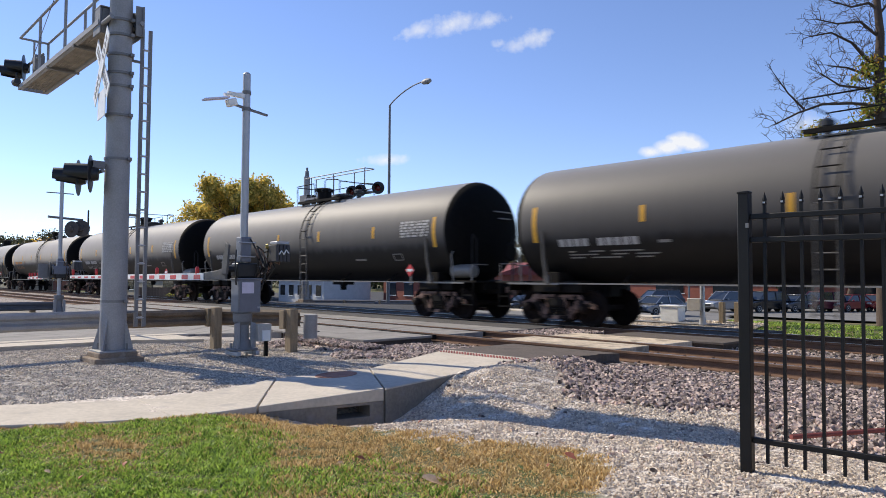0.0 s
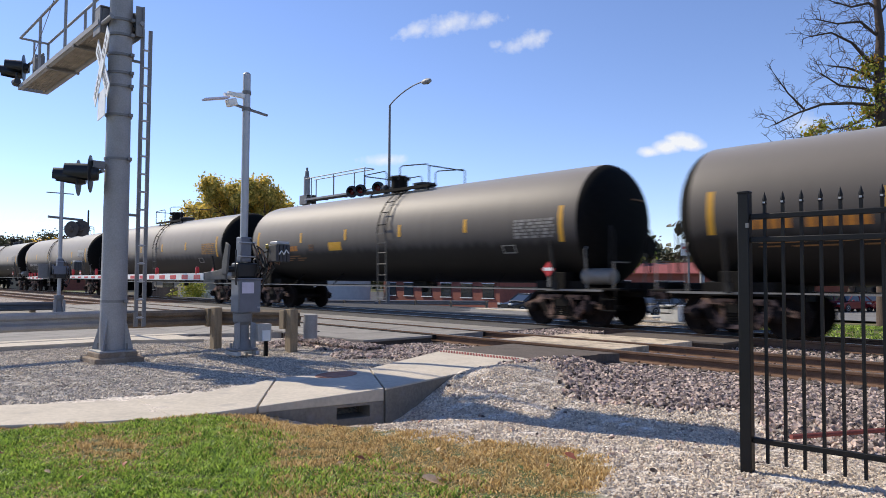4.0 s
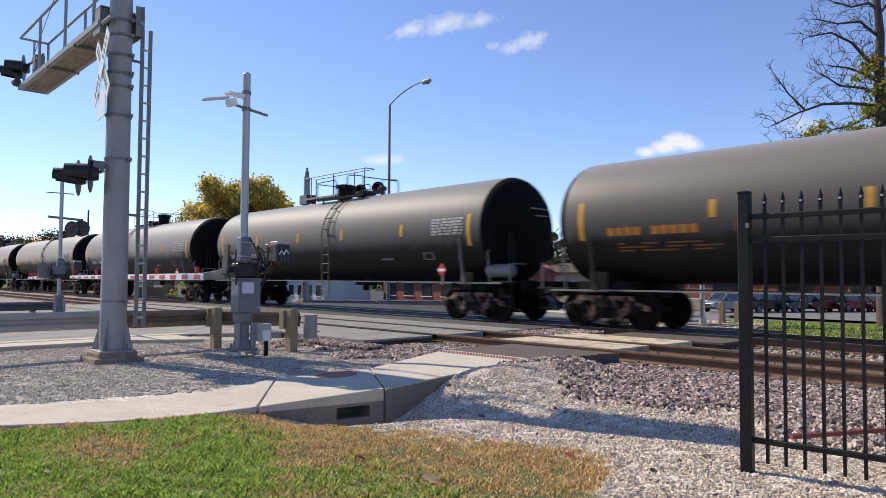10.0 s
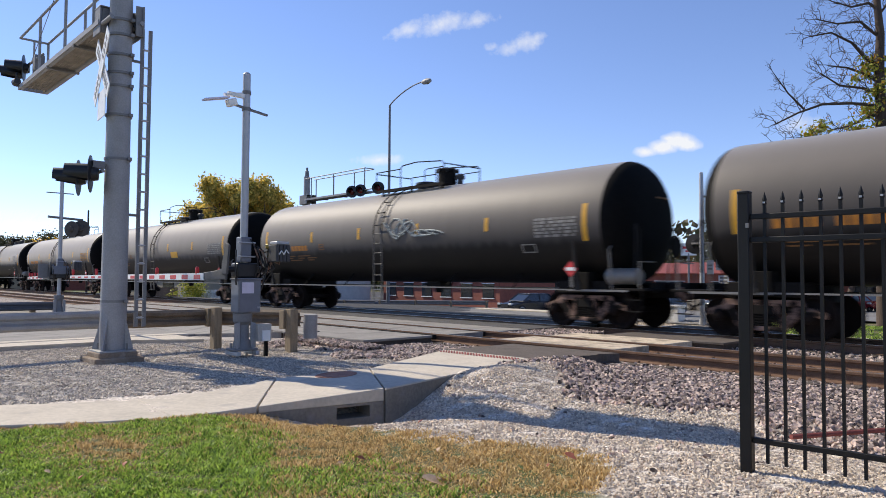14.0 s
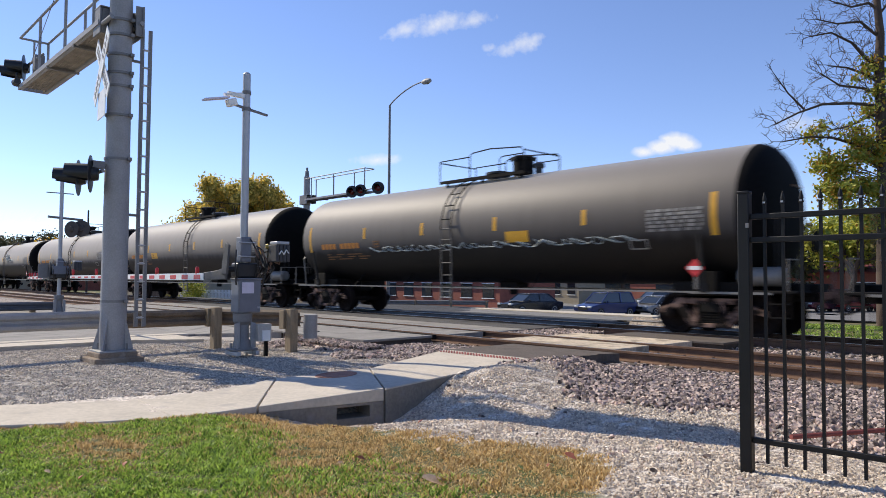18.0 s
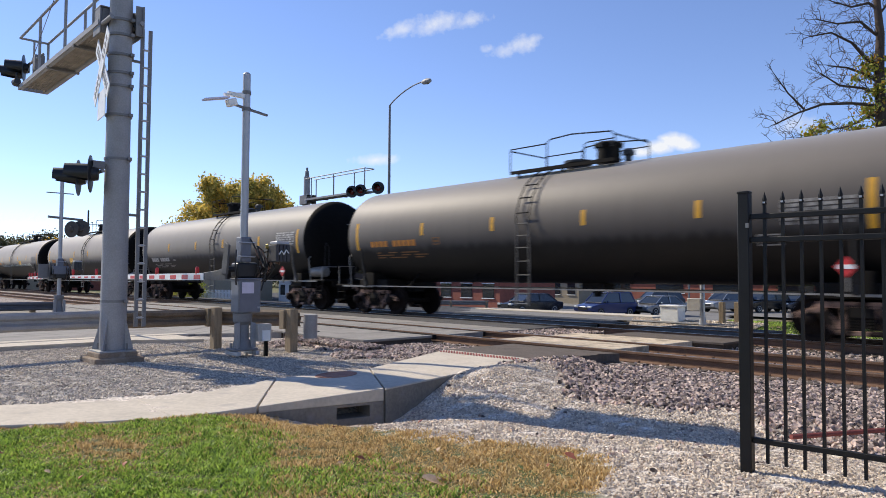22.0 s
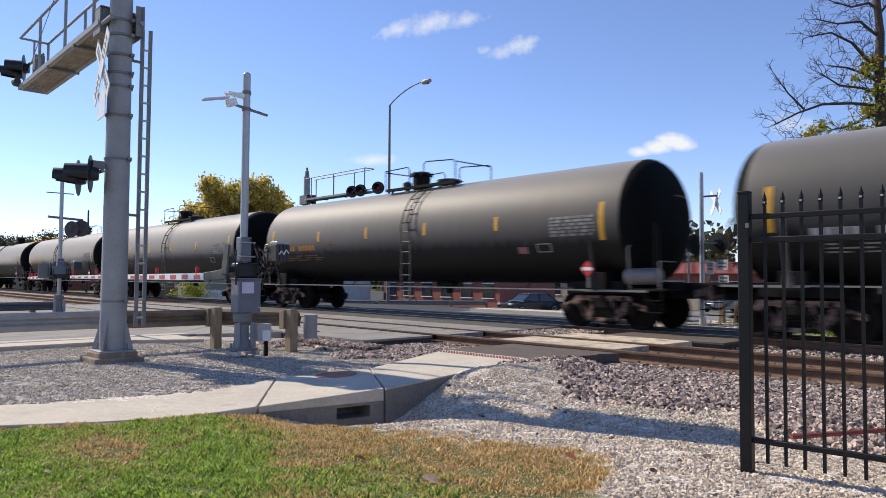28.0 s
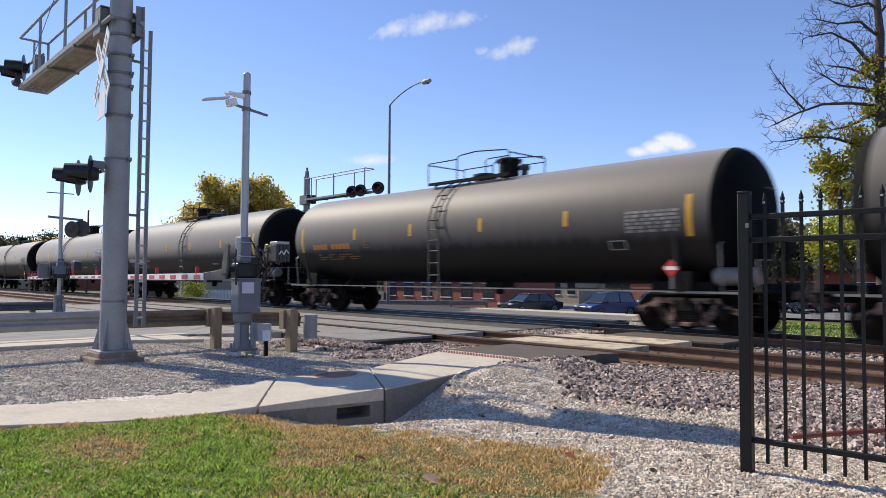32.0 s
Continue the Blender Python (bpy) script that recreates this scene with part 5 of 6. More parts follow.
# ---- trees ----
def grow(tubes, tips, p, d, length, r, depth, rnd, bend, splits, stop):
    """Branches that fork and thin out; tubes gets (points, radius, taper), tips the ends."""
    pts, q = [p.copy()], p.copy()
    seg = 4
    for k in range(seg):
        d = (d + Vector((rnd.gauss(0, bend), rnd.gauss(0, bend), rnd.gauss(0, bend) + 0.03))).normalized()
        q = q + d * length / seg
        pts.append(q.copy())
    tubes.append((pts, r, 0.62))
    if depth >= stop:
        tips.append((pts[2], d))
        tips.append((q, d))
        return
    for k in range(splits[min(depth, len(splits) - 1)]):
        at = pts[rnd.choice((2, 3, 4, 4))] if k else pts[-1]
        side = Vector((rnd.gauss(0, 1), rnd.gauss(0, 1), rnd.gauss(0.1, 0.6)))
        side = (side - d * side.dot(d)).normalized()
        nd = (d + side * rnd.uniform(0.45, 1.1)).normalized()
        grow(tubes, tips, at, nd, length * rnd.uniform(0.62, 0.85), r * 0.6, depth + 1, rnd, bend, splits, stop)


def leaf_cloud(tips, n, size, spread_, rnd):
    """Small folded leaf quads scattered round the branch ends."""
    v, f = [], []
    for k in range(n):
        c = rnd.choice(tips)[0] + Vector((rnd.gauss(0, spread_), rnd.gauss(0, spread_), rnd.gauss(0, spread_ * 0.8)))
        a = Vector((rnd.gauss(0, 1), rnd.gauss(0, 1), rnd.gauss(0, 1))).normalized()
        b = a.orthogonal().normalized()
        s = size * rnd.uniform(0.6, 1.3)
        m = len(v)
        v += [c - a * s, c + b * s * 0.6 + a.cross(b) * s * 0.2, c + a * s, c - b * s * 0.6 + a.cross(b) * s * 0.2]
        f.append((m, m + 1, m + 2, m + 3))
    return np.array([tuple(p) for p in v]), np.array(f)


def tree(at, h, r, leaf, leaves, size, seed, label, splits=(5, 4, 3), stop=4, bend=0.13, spread_=0.5, lean=(0, 0, 1), trunk_share=0.33, keep=None):
    rnd = random.Random(seed)
    t = thing("tree", pose(*at), label, "tree")
    tubes, tips = [], []
    up = Vector(lean).normalized()
    grow(tubes, tips, Vector((0, 0, -0.2)), up, h * trunk_share, r, 0, rnd, bend * 0.4, splits, stop)
    part("trunk", Geo().tube([tubes[0][0][0] - Vector((0, 0, 0.9))] + tubes[0][0], tubes[0][1] * 1.1, 10, 0.75), BARK, t)
    g = Geo()
    for pts, rr, tp in tubes[1:]:
        g.tube(pts, max(rr, 0.012), 5 if rr > 0.05 else 3, tp)
    part("limbs", g, BARK, t, "forking grey brown limbs")["kind"] = "stuff"
    if leaves:
        if keep:
            tips = [q for q in tips if keep(q[0])] or tips
        v, f = leaf_cloud(tips, leaves, size, spread_, rnd)
        part("crown", raw_mesh("crown", v, f, leaf), leaf, t, "loose leaf crown")["kind"] = "stuff"
    return t


tree((-81, 40.8, -1.0), 15.6, 0.4, LEAF_GOLD, 50000, 0.2, 11, "broad tree with gold and green autumn leaves", (6, 4, 3), 4, 0.16, 0.42, trunk_share=0.3)
tree((-88, 41, -1.0), 13.2, 0.33, LEAF_GOLD, 16000, 0.19, 12, "smaller tree with thinning gold leaves", (5, 4, 3), 4, 0.16, 0.4, trunk_share=0.32)
tree((-90.5, 43.5, -1.0), 11.5, 0.33, LEAF_GOLD, 18000, 0.19, 15, "low spreading tree with yellowing leaves", (5, 4, 3), 4, 0.16, 0.45, trunk_share=0.28)


def half_bare_tree():
    """A tall trunk with long level limbs, most twigs bare, a few clumps of leaves left."""
    rnd = random.Random(31)
    t = thing("tree", pose(-8.52, 32.0, 0), "half-bare tree with thin twigs and few yellow-green leaves", "tree")
    side, deep = Vector((-0.681, -0.732, 0)), Vector((-0.732, 0.681, 0))

    def spot(u, z, d=0.0):
        return side * u + deep * d + Vector((0, 0, z))
    spine = [spot(0, -0.9), spot(0, 1.5), spot(-0.05, 3.5), spot(-0.06, 5.7), spot(0, 7.6), spot(0.03, 9.8), spot(-0.04, 11.2), spot(0.07, 12.6), spot(0.0, 14.4), spot(0.2, 16.2)]
    part("trunk", Geo().tube(spine, 0.31, 12, 0.25), BARK, t)
    limbs = [[(0.02, 8.27), (1.34, 8.3), (2.71, 8.16), (3.82, 7.74), (4.9, 7.2)], [(2.9, 8.2), (3.5, 8.89), (4.02, 9.7)], [(0.1, 9.9), (0.62, 10.18), (1.18, 10.8), (2.02, 11.22), (2.85, 11.05)],
             [(0.0, 11.1), (0.25, 11.34), (0.71, 11.74), (1.51, 11.76), (2.42, 11.89)], [(0.0, 12.2), (0.4, 12.5), (1.0, 12.4), (1.6, 12.6)], [(0.05, 7.95), (0.7, 7.75), (1.36, 7.41), (2.05, 7.24)],
             [(0.02, 8.7), (0.7, 9.0), (1.6, 9.1), (2.4, 9.6)], [(0.0, 9.2), (0.5, 9.6), (1.2, 9.9), (1.9, 10.0)], [(0.0, 6.2), (0.9, 6.6), (2.0, 6.95), (3.0, 6.95), (4.1, 6.75)], [(0.0, 13.0), (0.5, 13.8), (1.1, 14.6)],
             [(0.0, 8.0), (-1.2, 8.6), (-2.4, 9.1), (-3.4, 8.9)], [(0.0, 10.0), (-1.0, 10.8), (-2.2, 11.4)], [(0.0, 6.8), (-1.3, 7.0), (-2.8, 6.8)], [(0.0, 12.0), (-0.8, 13.0), (-1.6, 13.8)]]
    tubes, tips = [], []
    for row in limbs:
        drift = rnd.uniform(-0.25, 0.25)
        pts = [spot(u, z, drift * abs(u) + (rnd.gauss(0, 0.05) if k else 0)) for k, (u, z) in enumerate(row)]
        thick = 0.075 if len(row) > 3 else 0.05
        part("limb", Geo().tube(pts, thick, 6, 0.35), BARK, t)
        for a, b in zip(pts, pts[1:]):
            along = (b - a).normalized()
            for k in range(4 if len(row) > 3 else 3):
                q = a.lerp(b, rnd.uniform(0.1, 1.0))
                d = (along * rnd.uniform(0.2, 0.9) + Vector((rnd.gauss(0, 0.5), rnd.gauss(0, 0.5), rnd.gauss(0.35, 0.6)))).normalized()
                grow(tubes, tips, q, d, rnd.uniform(0.3, 0.72) * (0.6 if row[-1][1] == 9.7 else 1), 0.018, 2, rnd, 0.26, (3, 3, 3, 3), 4)
        grow(tubes, tips, pts[-1], (pts[-1] - pts[-2]).normalized(), 0.4, 0.02, 2, rnd, 0.2, (3, 3, 3, 3), 4)
    g = Geo()
    for pts, rr, tp in tubes:
        g.tube(pts, max(rr, 0.0075), 3, tp)
    part("twig_spray", g, BARK, t, "fine bare twigs")["kind"] = "stuff"
    clump = [spot(*c) for c in ((0.3, 10.1), (0.6, 9.7), (0.3, 8.9), (0.1, 8.2), (0.4, 7.9), (-0.3, 8.4), (-0.2, 9.6), (0.1, 7.2), (2.7, 7.2), (2.45, 7.25), (-0.5, 7.6), (-0.9, 8.8), (-1.2, 9.6), (-0.6, 6.6), (0.3, 6.4))]
    clump += [spot(rnd.uniform(-1.2, 1.5), rnd.uniform(3.0, 7.1), rnd.uniform(-0.6, 0.6)) for k in range(34)] + [spot(rnd.uniform(0.1, 1.7), rnd.uniform(5.0, 7.2), rnd.uniform(-0.6, 0.6)) for k in range(9)] + [spot(rnd.uniform(1.6, 2.9), rnd.uniform(5.5, 6.0), rnd.uniform(-0.4, 0.4)) for k in range(7)] + [spot(rnd.uniform(1.4, 2.6), rnd.uniform(3.8, 5.0), rnd.uniform(-0.5, 0.5)) for k in range(8)]
    for c in clump[15:]:
        part("twig", Geo().tube([Vector((0, 0, c.z - 0.5)), (c + Vector((0, 0, c.z - 0.3))) / 2, c], 0.022, 4, 0.4), BARK, t)
    near = [(c + Vector((rnd.gauss(0, 0.22), rnd.gauss(0, 0.22), rnd.gauss(0, 0.2))), None) for c in clump for k in range(6)]
    v, f = leaf_cloud(near, 8800, 0.085, 0.15, rnd)
    part("leaves", raw_mesh("leaves", v, f, LEAF_GREEN), LEAF_GREEN, t, "clumps of yellow green leaves")["kind"] = "stuff"
    v, f = leaf_cloud(near, 2600, 0.075, 0.18, rnd)
    part("leaves", raw_mesh("leaves", v, f, LEAF_ORANGE), LEAF_ORANGE, t, "a few orange leaves")["kind"] = "stuff"


half_bare_tree()
for k, (x, y, h, lf, lb) in enumerate(((-168, 33, 14.5, LEAF_DARK, "distant dark tree behind the roofs"), (-158, 30, 13.5, LEAF_DARK, "distant dull green tree behind the roofs"), (-164, 37.5, 14.5, LEAF_DARK, "distant dull tree with thinning leaves"), (-116, 28.2, 8.6, LEAF_AMBER, "distant tree with bright gold leaves"), (-190, 62, 15, LEAF_DARK, "distant dark tree far down the street"), (-176, 58, 14, LEAF_DARK, "distant dark tree with brown leaves"), (-150, 50, 11.5, LEAF_ORANGE, "distant tree with bright orange leaves"),
                                       (-210, 80, 15, LEAF_DARK, "distant dark leafy tree"), (-36, 92, 13, LEAF_DARK, "dark green tree behind the brick building"), (-24, 88, 12, LEAF_DARK, "dark green tree behind the parking lot"),
                                       (-10, 86, 14, LEAF_DARK, "dark green tree behind parked cars"), (2, 80, 12, LEAF_GREEN, "yellow green tree behind parked cars"), (-58, 96, 11, LEAF_DARK, "low dark tree behind the street"), (-46, 72, 11.5, LEAF_GREEN, "yellow green tree behind the brick building"), (-33, 80, 9.5, LEAF_DARK, "dark tree behind the parking lot"), (-24, 78, 12, LEAF_GREEN, "yellow green tree behind the parking row"), (-17, 80, 11.5, LEAF_GOLD, "gold and green tree behind the parking row"))):
    tree((x, y, -1.0), h, 0.3, lf, 5600, 0.25, 40 + k, lb, (5, 4, 3), 3, 0.16, 0.8, trunk_share=0.3)


# far belt of woods and hedges that closes the horizon
def woods():
    rs = random.Random(99)
    tips = []
    for k in range(420):
        u = rs.uniform(0, 1)
        x, y = -260 + 330 * u, 100 + 30 * rs.random() - 20 * u
        hgt = rs.uniform(4.0, 9.5)
        for j in range(7):
            tips.append((Vector((x + rs.gauss(0, 1.6), y + rs.gauss(0, 1.6), rs.uniform(0.5, hgt))), None))
    v, f = leaf_cloud(tips, 26000, 0.75, 0.9, rs)
    tagged(new("woods", raw_mesh("woods", v, f, LEAF_DARK)), "distant belt of dark autumn woods", "woods", kind="stuff")


woods()


# ---- parked vehicles ----
PAINTS = {"black": mat("black car paint", (0.012, 0.013, 0.015), 0.2, 0.1, 0.05, 3, spec=0.7), "blue": mat("blue car paint", (0.03, 0.045, 0.14), 0.22, 0.2, 0.05, 3, spec=0.7),
          "silver": mat("silver car paint", (0.3, 0.31, 0.33), 0.25, 0.5, 0.05, 3), "red": mat("dark red car paint", (0.2, 0.015, 0.02), 0.22, 0.1, 0.05, 3, spec=0.7),
          "maroon": mat("maroon car paint", (0.09, 0.012, 0.025), 0.22, 0.1, 0.05, 3, spec=0.7), "white": mat("white car paint", (0.7, 0.7, 0.7), 0.25, 0, 0.04, 3), "grey": mat("grey car paint", (0.1, 0.105, 0.115), 0.25, 0.3, 0.05, 3, spec=0.7)}
LAMPGLASS = mat("clear lamp glass", (0.6, 0.62, 0.62), 0.12, 0.2, 0.1, 8)


def car_auto(at, paint, tall, label):
    """A parked car facing -y: a tall one is an SUV, a low one a sedan."""
    t = thing("parked_car", at, label, "car", "parked cars")
    h = 1.7 if tall else 1.43
    belt = 1.02 if tall else 0.92
    L, W = 4.6, 1.82
    side = [(-L / 2, 0.45), (-L / 2, 0.72), (-L / 2 + 0.12, belt - 0.22), (-L / 2 + 1.1, belt - 0.03), (L / 2 - (0.25 if tall else 0.7), belt), (L / 2 - 0.05, belt - 0.05), (L / 2, 0.75), (L / 2 - 0.03, 0.4), (L / 2 - 0.5, 0.26), (-L / 2 + 0.5, 0.26)]
    g = Geo().prism(side, -W / 2, W / 2, "x")
    body = part("body", g, PAINTS[paint], t, bevel=0.06)
    a, b2, c, d = (-L / 2 + 1.0, -L / 2 + 1.75, L / 2 - (0.55 if tall else 1.3), L / 2 - (0.2 if tall else 0.55))
    cab = Geo().poly([(s * W * (0.46 if z == 0 else 0.38), y, belt - 0.02 if z == 0 else h) for s in (-1, 1) for y, z in ((a, 0), (b2, 1), (c, 1), (d, 0))],
                     [(0, 1, 2, 3), (7, 6, 5, 4), (0, 4, 5, 1), (1, 5, 6, 2), (2, 6, 7, 3), (3, 7, 4, 0)])
    part("greenhouse", cab, GLASSD, t, "dark tinted windows", bevel=0.03)
    part("roof", Geo().box((0, (b2 + c) / 2, h + 0.012), (W * 0.78, c - b2 + 0.12, 0.05)), PAINTS[paint], t, bevel=0.02)
    for s in (-1, 1):
        for y0, y1 in ((a, b2), (d, c)):
            part("pillar", Geo().tube([(s * W * 0.455, y0, belt), (s * W * 0.39, y1, h)], 0.04, 6), PAINTS[paint], t)
        part("pillar", Geo().box((s * W * 0.43, (b2 + c) / 2, (belt + h) / 2), (0.05, 0.09, h - belt), pose(0, 0, 0, 0, -s * 11, 0)), PAINTS[paint], t)
        part("headlight", Geo().box((s * 0.66, -L / 2 + 0.06, 0.73), (0.36, 0.2, 0.14)), LAMPGLASS, t, "clear headlight", bevel=0.03)
        part("mirror", Geo().box((s * (W / 2 + 0.06), a + 0.45, belt + 0.06), (0.16, 0.1, 0.12)), PAINTS[paint], t, bevel=0.03)
        for y in (-L / 2 + 0.85, L / 2 - 0.85):
            w = part("wheel", Geo().lathe([(-0.1, 0.28), (-0.1, 0.33), (0.1, 0.33), (0.1, 0.28)], 20, "x", (s * (W / 2 - 0.08), y, 0.33)), TIREM, t, "black tyre")
            part("rim", Geo().lathe([(0.0, 0.23), (s * 0.105, 0.22), (s * 0.09, 0.1), (s * 0.11, 0.03)], 14, "x", (s * (W / 2 - 0.08), y, 0.33)), ALU, w, "alloy rim")
    part("grille", Geo().box((0, -L / 2 - 0.005, 0.62), (0.9, 0.03, 0.2)), BLACK, t)
    part("windscreen_frame", Geo().tube([(-W * 0.44, a, belt), (W * 0.44, a, belt)], 0.025, 6), BLACK, t)
    return t


def lot_height(x, y):
    return -0.07 - float(fall(np.array(x), np.array(y)))


for x, y, turn, paint, tall, label in (
        (-32.6, 38.9, -12, "black", False, "black sedan parked near the brick building"), (-28.8, 42.7, -10, "blue", True, "deep blue minivan parked in the lot"),
        (-27.0, 46.8, -10, "silver", False, "silver sedan parked beside the blue minivan"), (-26.9, 57.6, -20, "silver", True, "pale silver SUV in the parking row"),
        (-25.0, 60.2, -20, "black", True, "black SUV in the parking row"), (-23.3, 63.0, -18, "grey", False, "dark grey sedan in the parking row"), (-22.2, 65.2, -18, "maroon", True, "maroon SUV in the parking row"),
        (-20.7, 67.6, -18, "red", False, "dark red sedan in the parking row"), (-19.3, 70.6, -18, "red", False, "red sedan in the parking row"), (-17.6, 73.0, -16, "blue", False, "blue sedan at the end of the row"), (-15.4, 75.0, -16, "white", True, "white SUV at the end of the row"),
        (-33.6, 58.0, -30, "grey", True, "grey SUV in the second parking row"), (-29.5, 64.0, -25, "black", False, "black sedan in the second parking row")):
    car_auto(pose(x, y, lot_height(x, y), 0, 0, turn), paint, tall, label)


# ---- buildings and small things beyond the tracks ----
def house(x0, x1, y0, y1, h, wall, roof, rise, label, bays):
    b = thing("building", pose(0, 0, -1.7), label, "building")
    part("wall", Geo().box(((x0 + x1) / 2, (y0 + y1) / 2, h / 2), (x1 - x0, y1 - y0, h)), wall, b)
    ym = (y0 + y1) / 2
    part("roof", Geo().prism([(y0 - 0.5, h), (y1 + 0.5, h), (y1 + 0.5, h + 0.15), (ym, h + rise), (y0 - 0.5, h + 0.15)], x0 - 0.5, x1 + 0.5, "x"), roof, b, "pitched roof")
    step = (x1 - x0) / bays
    for k in range(bays):
        x = x0 + (k + 0.5) * step
        w = part("window", Geo().box((x, y0 - 0.02, h * 0.55), (step * 0.5, 0.06, h * 0.4)), GLASSD, b)
        part("frame", Geo().box((x, y0 - 0.04, h * 0.55 - h * 0.21), (step * 0.56, 0.1, 0.08)).box((x, y0 - 0.04, h * 0.76), (step * 0.56, 0.1, 0.08)), WHITE, w)
    return b


house(-60, -43, 47, 55, 3.3, BRICK, ROOFRED, 1.2, "low brick building with white window frames", 6)
house(-88, -19, 82, 94, 3.7, BRICK, ROOFRED, 1.6, "long low red brick building with red roof", 9)
OFFWHITE = mat("off white siding", (0.6, 0.59, 0.57), 0.8, 0, 0.1, 2)
house(-70, -61, 40, 46, 2.9, OFFWHITE, BARK, 0.7, "low off-white building with dark windows", 5)
house(-50, -46, 63, 68, 3.6, BEIGE, BARK, 1.2, "small beige building behind the parking lot", 2)
house(-150, -138, 27, 34, 5.2, BEIGE, BARK, 3.0, "distant house with a grey brown roof", 3)
house(-102, -75, 33.6, 42, 3.6, BEIGE, BARK, 1.7, "beige low building across the street", 4)
house(-215, -180, 48, 62, 7.2, BEIGE, BARK, 4.0, "distant house with a brown roof", 5)
house(-168, -152, 40, 48, 6.2, BRICK, BARK, 3.4, "distant brick house with a brown roof", 4)
sign = thing("sign", pose(-29.6, 56.2, -1.5, 0, 0, 28), "small white and red sign on a post", "sign")
part("post", Geo().cyl((0, 0, 0), (0, 0, 5.0), 0.09), GALV_DARK, sign)
part("board", Geo().box((0, 0, 5.35), (1.3, 0.15, 1.05)), WHITE, sign)
part("lettering", Geo().box((0, -0.08, 5.5), (1.0, 0.02, 0.2)).box((0.1, -0.08, 5.2), (0.7, 0.02, 0.14)), RED, sign)
white_fence = thing("fence", pose(-70.7, 29.2, -1.42, 0, 0, 27), "white picket fence before a beige building", "fence")
pk = Geo().box((0, 0, 0.7), (0.11, 0.03, 1.4)).mesh("picket", WHITE)
for k in range(38):
    part("picket", pk, WHITE, white_fence, at=pose(k * 0.17, 0, 0))
for z in (0.35, 1.1):
    part("rail", Geo().box((3.2, 0.03, z), (6.5, 0.04, 0.1)), WHITE, white_fence)
bush_rnd = random.Random(5)
bush = thing("bush", pose(-68.2, 29.4, -1.4), "yellow green rounded bush", "bush")
bt = [(Vector((bush_rnd.gauss(0, 0.5), bush_rnd.gauss(0, 0.5), abs(bush_rnd.gauss(0.9, 0.6)))), None) for k in range(40)]
bv, bf = leaf_cloud(bt, 1500, 0.12, 0.25, bush_rnd)
part("crown", raw_mesh("crown", bv, bf, LEAF_GREEN), LEAF_GREEN, bush)["kind"] = "stuff"
pedestal = thing("relay_box", pose(-11.1, 20.05, -0.25), "white relay box beside the tracks", "relay box")
part("body", Geo().box((0, 0, 0.31), (0.6, 0.44, 0.62)), WHITE, pedestal, bevel=0.02)
part("lid", Geo().box((0, 0, 0.64), (0.66, 0.5, 0.05)), WHITE, pedestal, bevel=0.015)
for x, y, lb in ((-9.55, 20.1, "weathered timber post beside the signal base"), (-9.25, 20.45, "second weathered timber post by the signal base")):
    p = thing("timber_post", pose(x, y, -0.25), lb, "post")
    part("post", Geo().box((0, 0, 0.4), (0.15, 0.15, 0.8)), WOOD, p, bevel=0.015)
PLANKW = mat("weathered brown planks", (0.24, 0.16, 0.105), 0.9, 0, 0.35, 4, 0.3, 30, rand=0.25)
BLUE_ENAMEL = mat("blue sign enamel", (0.02, 0.1, 0.5), 0.5, 0, 0.1, 4)
street_rail = thing("guardrail", pose(0, 0, 0), "weathered grey guardrail along the far street", "guardrail")
w_beam([(-43.41, 26.94), (-40.0, 30.55)], -0.5, GALV_DARK, street_rail)
w_beam([(-39.85, 30.72), (-34.5, 36.5)], -0.5, GALV_DARK, street_rail)
for k in range(6):
    part("post", Geo().box((-43.2 + k * 1.72, 27.1 + k * 1.86, -0.75), (0.16, 0.16, 0.8)), WOOD, street_rail)
for x, y in ((-40.6, 28.0), (-39.2, 29.6), (-36.6, 32.2), (-35.4, 33.5)):
    stop = new("wheel_stop", Geo().prism([(-0.14, -0.05), (0.14, -0.05), (0.09, 0.2), (-0.09, 0.2)], -0.9, 0.9, "x").mesh("wheel_stop", CONC))
    stop.matrix_basis = pose(x, y, lot_height(x, y), 0, 0, 47)
    tagged(stop, "pale concrete wheel stop on the asphalt", "wheel stop", "wheel stops")
plank_fence = thing("fence", pose(-74.6, 26.0, -1.45, 0, 0, 47), "weathered brown plank fence", "fence")
plank = Geo().box((0, 0, 0.8), (0.145, 0.03, 1.6)).mesh("plank", PLANKW)
for k in range(30):
    part("plank", plank, PLANKW, plank_fence, at=pose(k * 0.15, 0, 0.02 * math.sin(k * 2.7)))
for z in (0.4, 1.3):
    part("rail", Geo().box((2.2, 0.04, z), (4.5, 0.04, 0.1)), PLANKW, plank_fence)
blue_sign = thing("sign", pose(-29.39, 86.09, -1.5, 0, 0, 20), "blue rectangular sign on two posts", "sign")
part("board", Geo().box((0, 0, 1.42), (1.95, 0.08, 0.85)), BLUE_ENAMEL, blue_sign)
part("lettering", Geo().box((0.1, -0.05, 1.5), (1.1, 0.02, 0.16)).box((-0.1, -0.05, 1.25), (1.3, 0.02, 0.12)), WHITE, blue_sign)
for x in (-0.7, 0.7):
    part("post", Geo().cyl((x, 0.08, 0), (x, 0.08, 1.6), 0.05), GALV_DARK, blue_sign)
utility = thing("utility_pole", pose(-75.3, 21.55, -1.4), "slim dark pole beside the far street", "pole")
part("pole", Geo().lathe([(0, 0.11), (9.2, 0.08), (9.25, 0.03)], 10, "z"), BARK, utility)


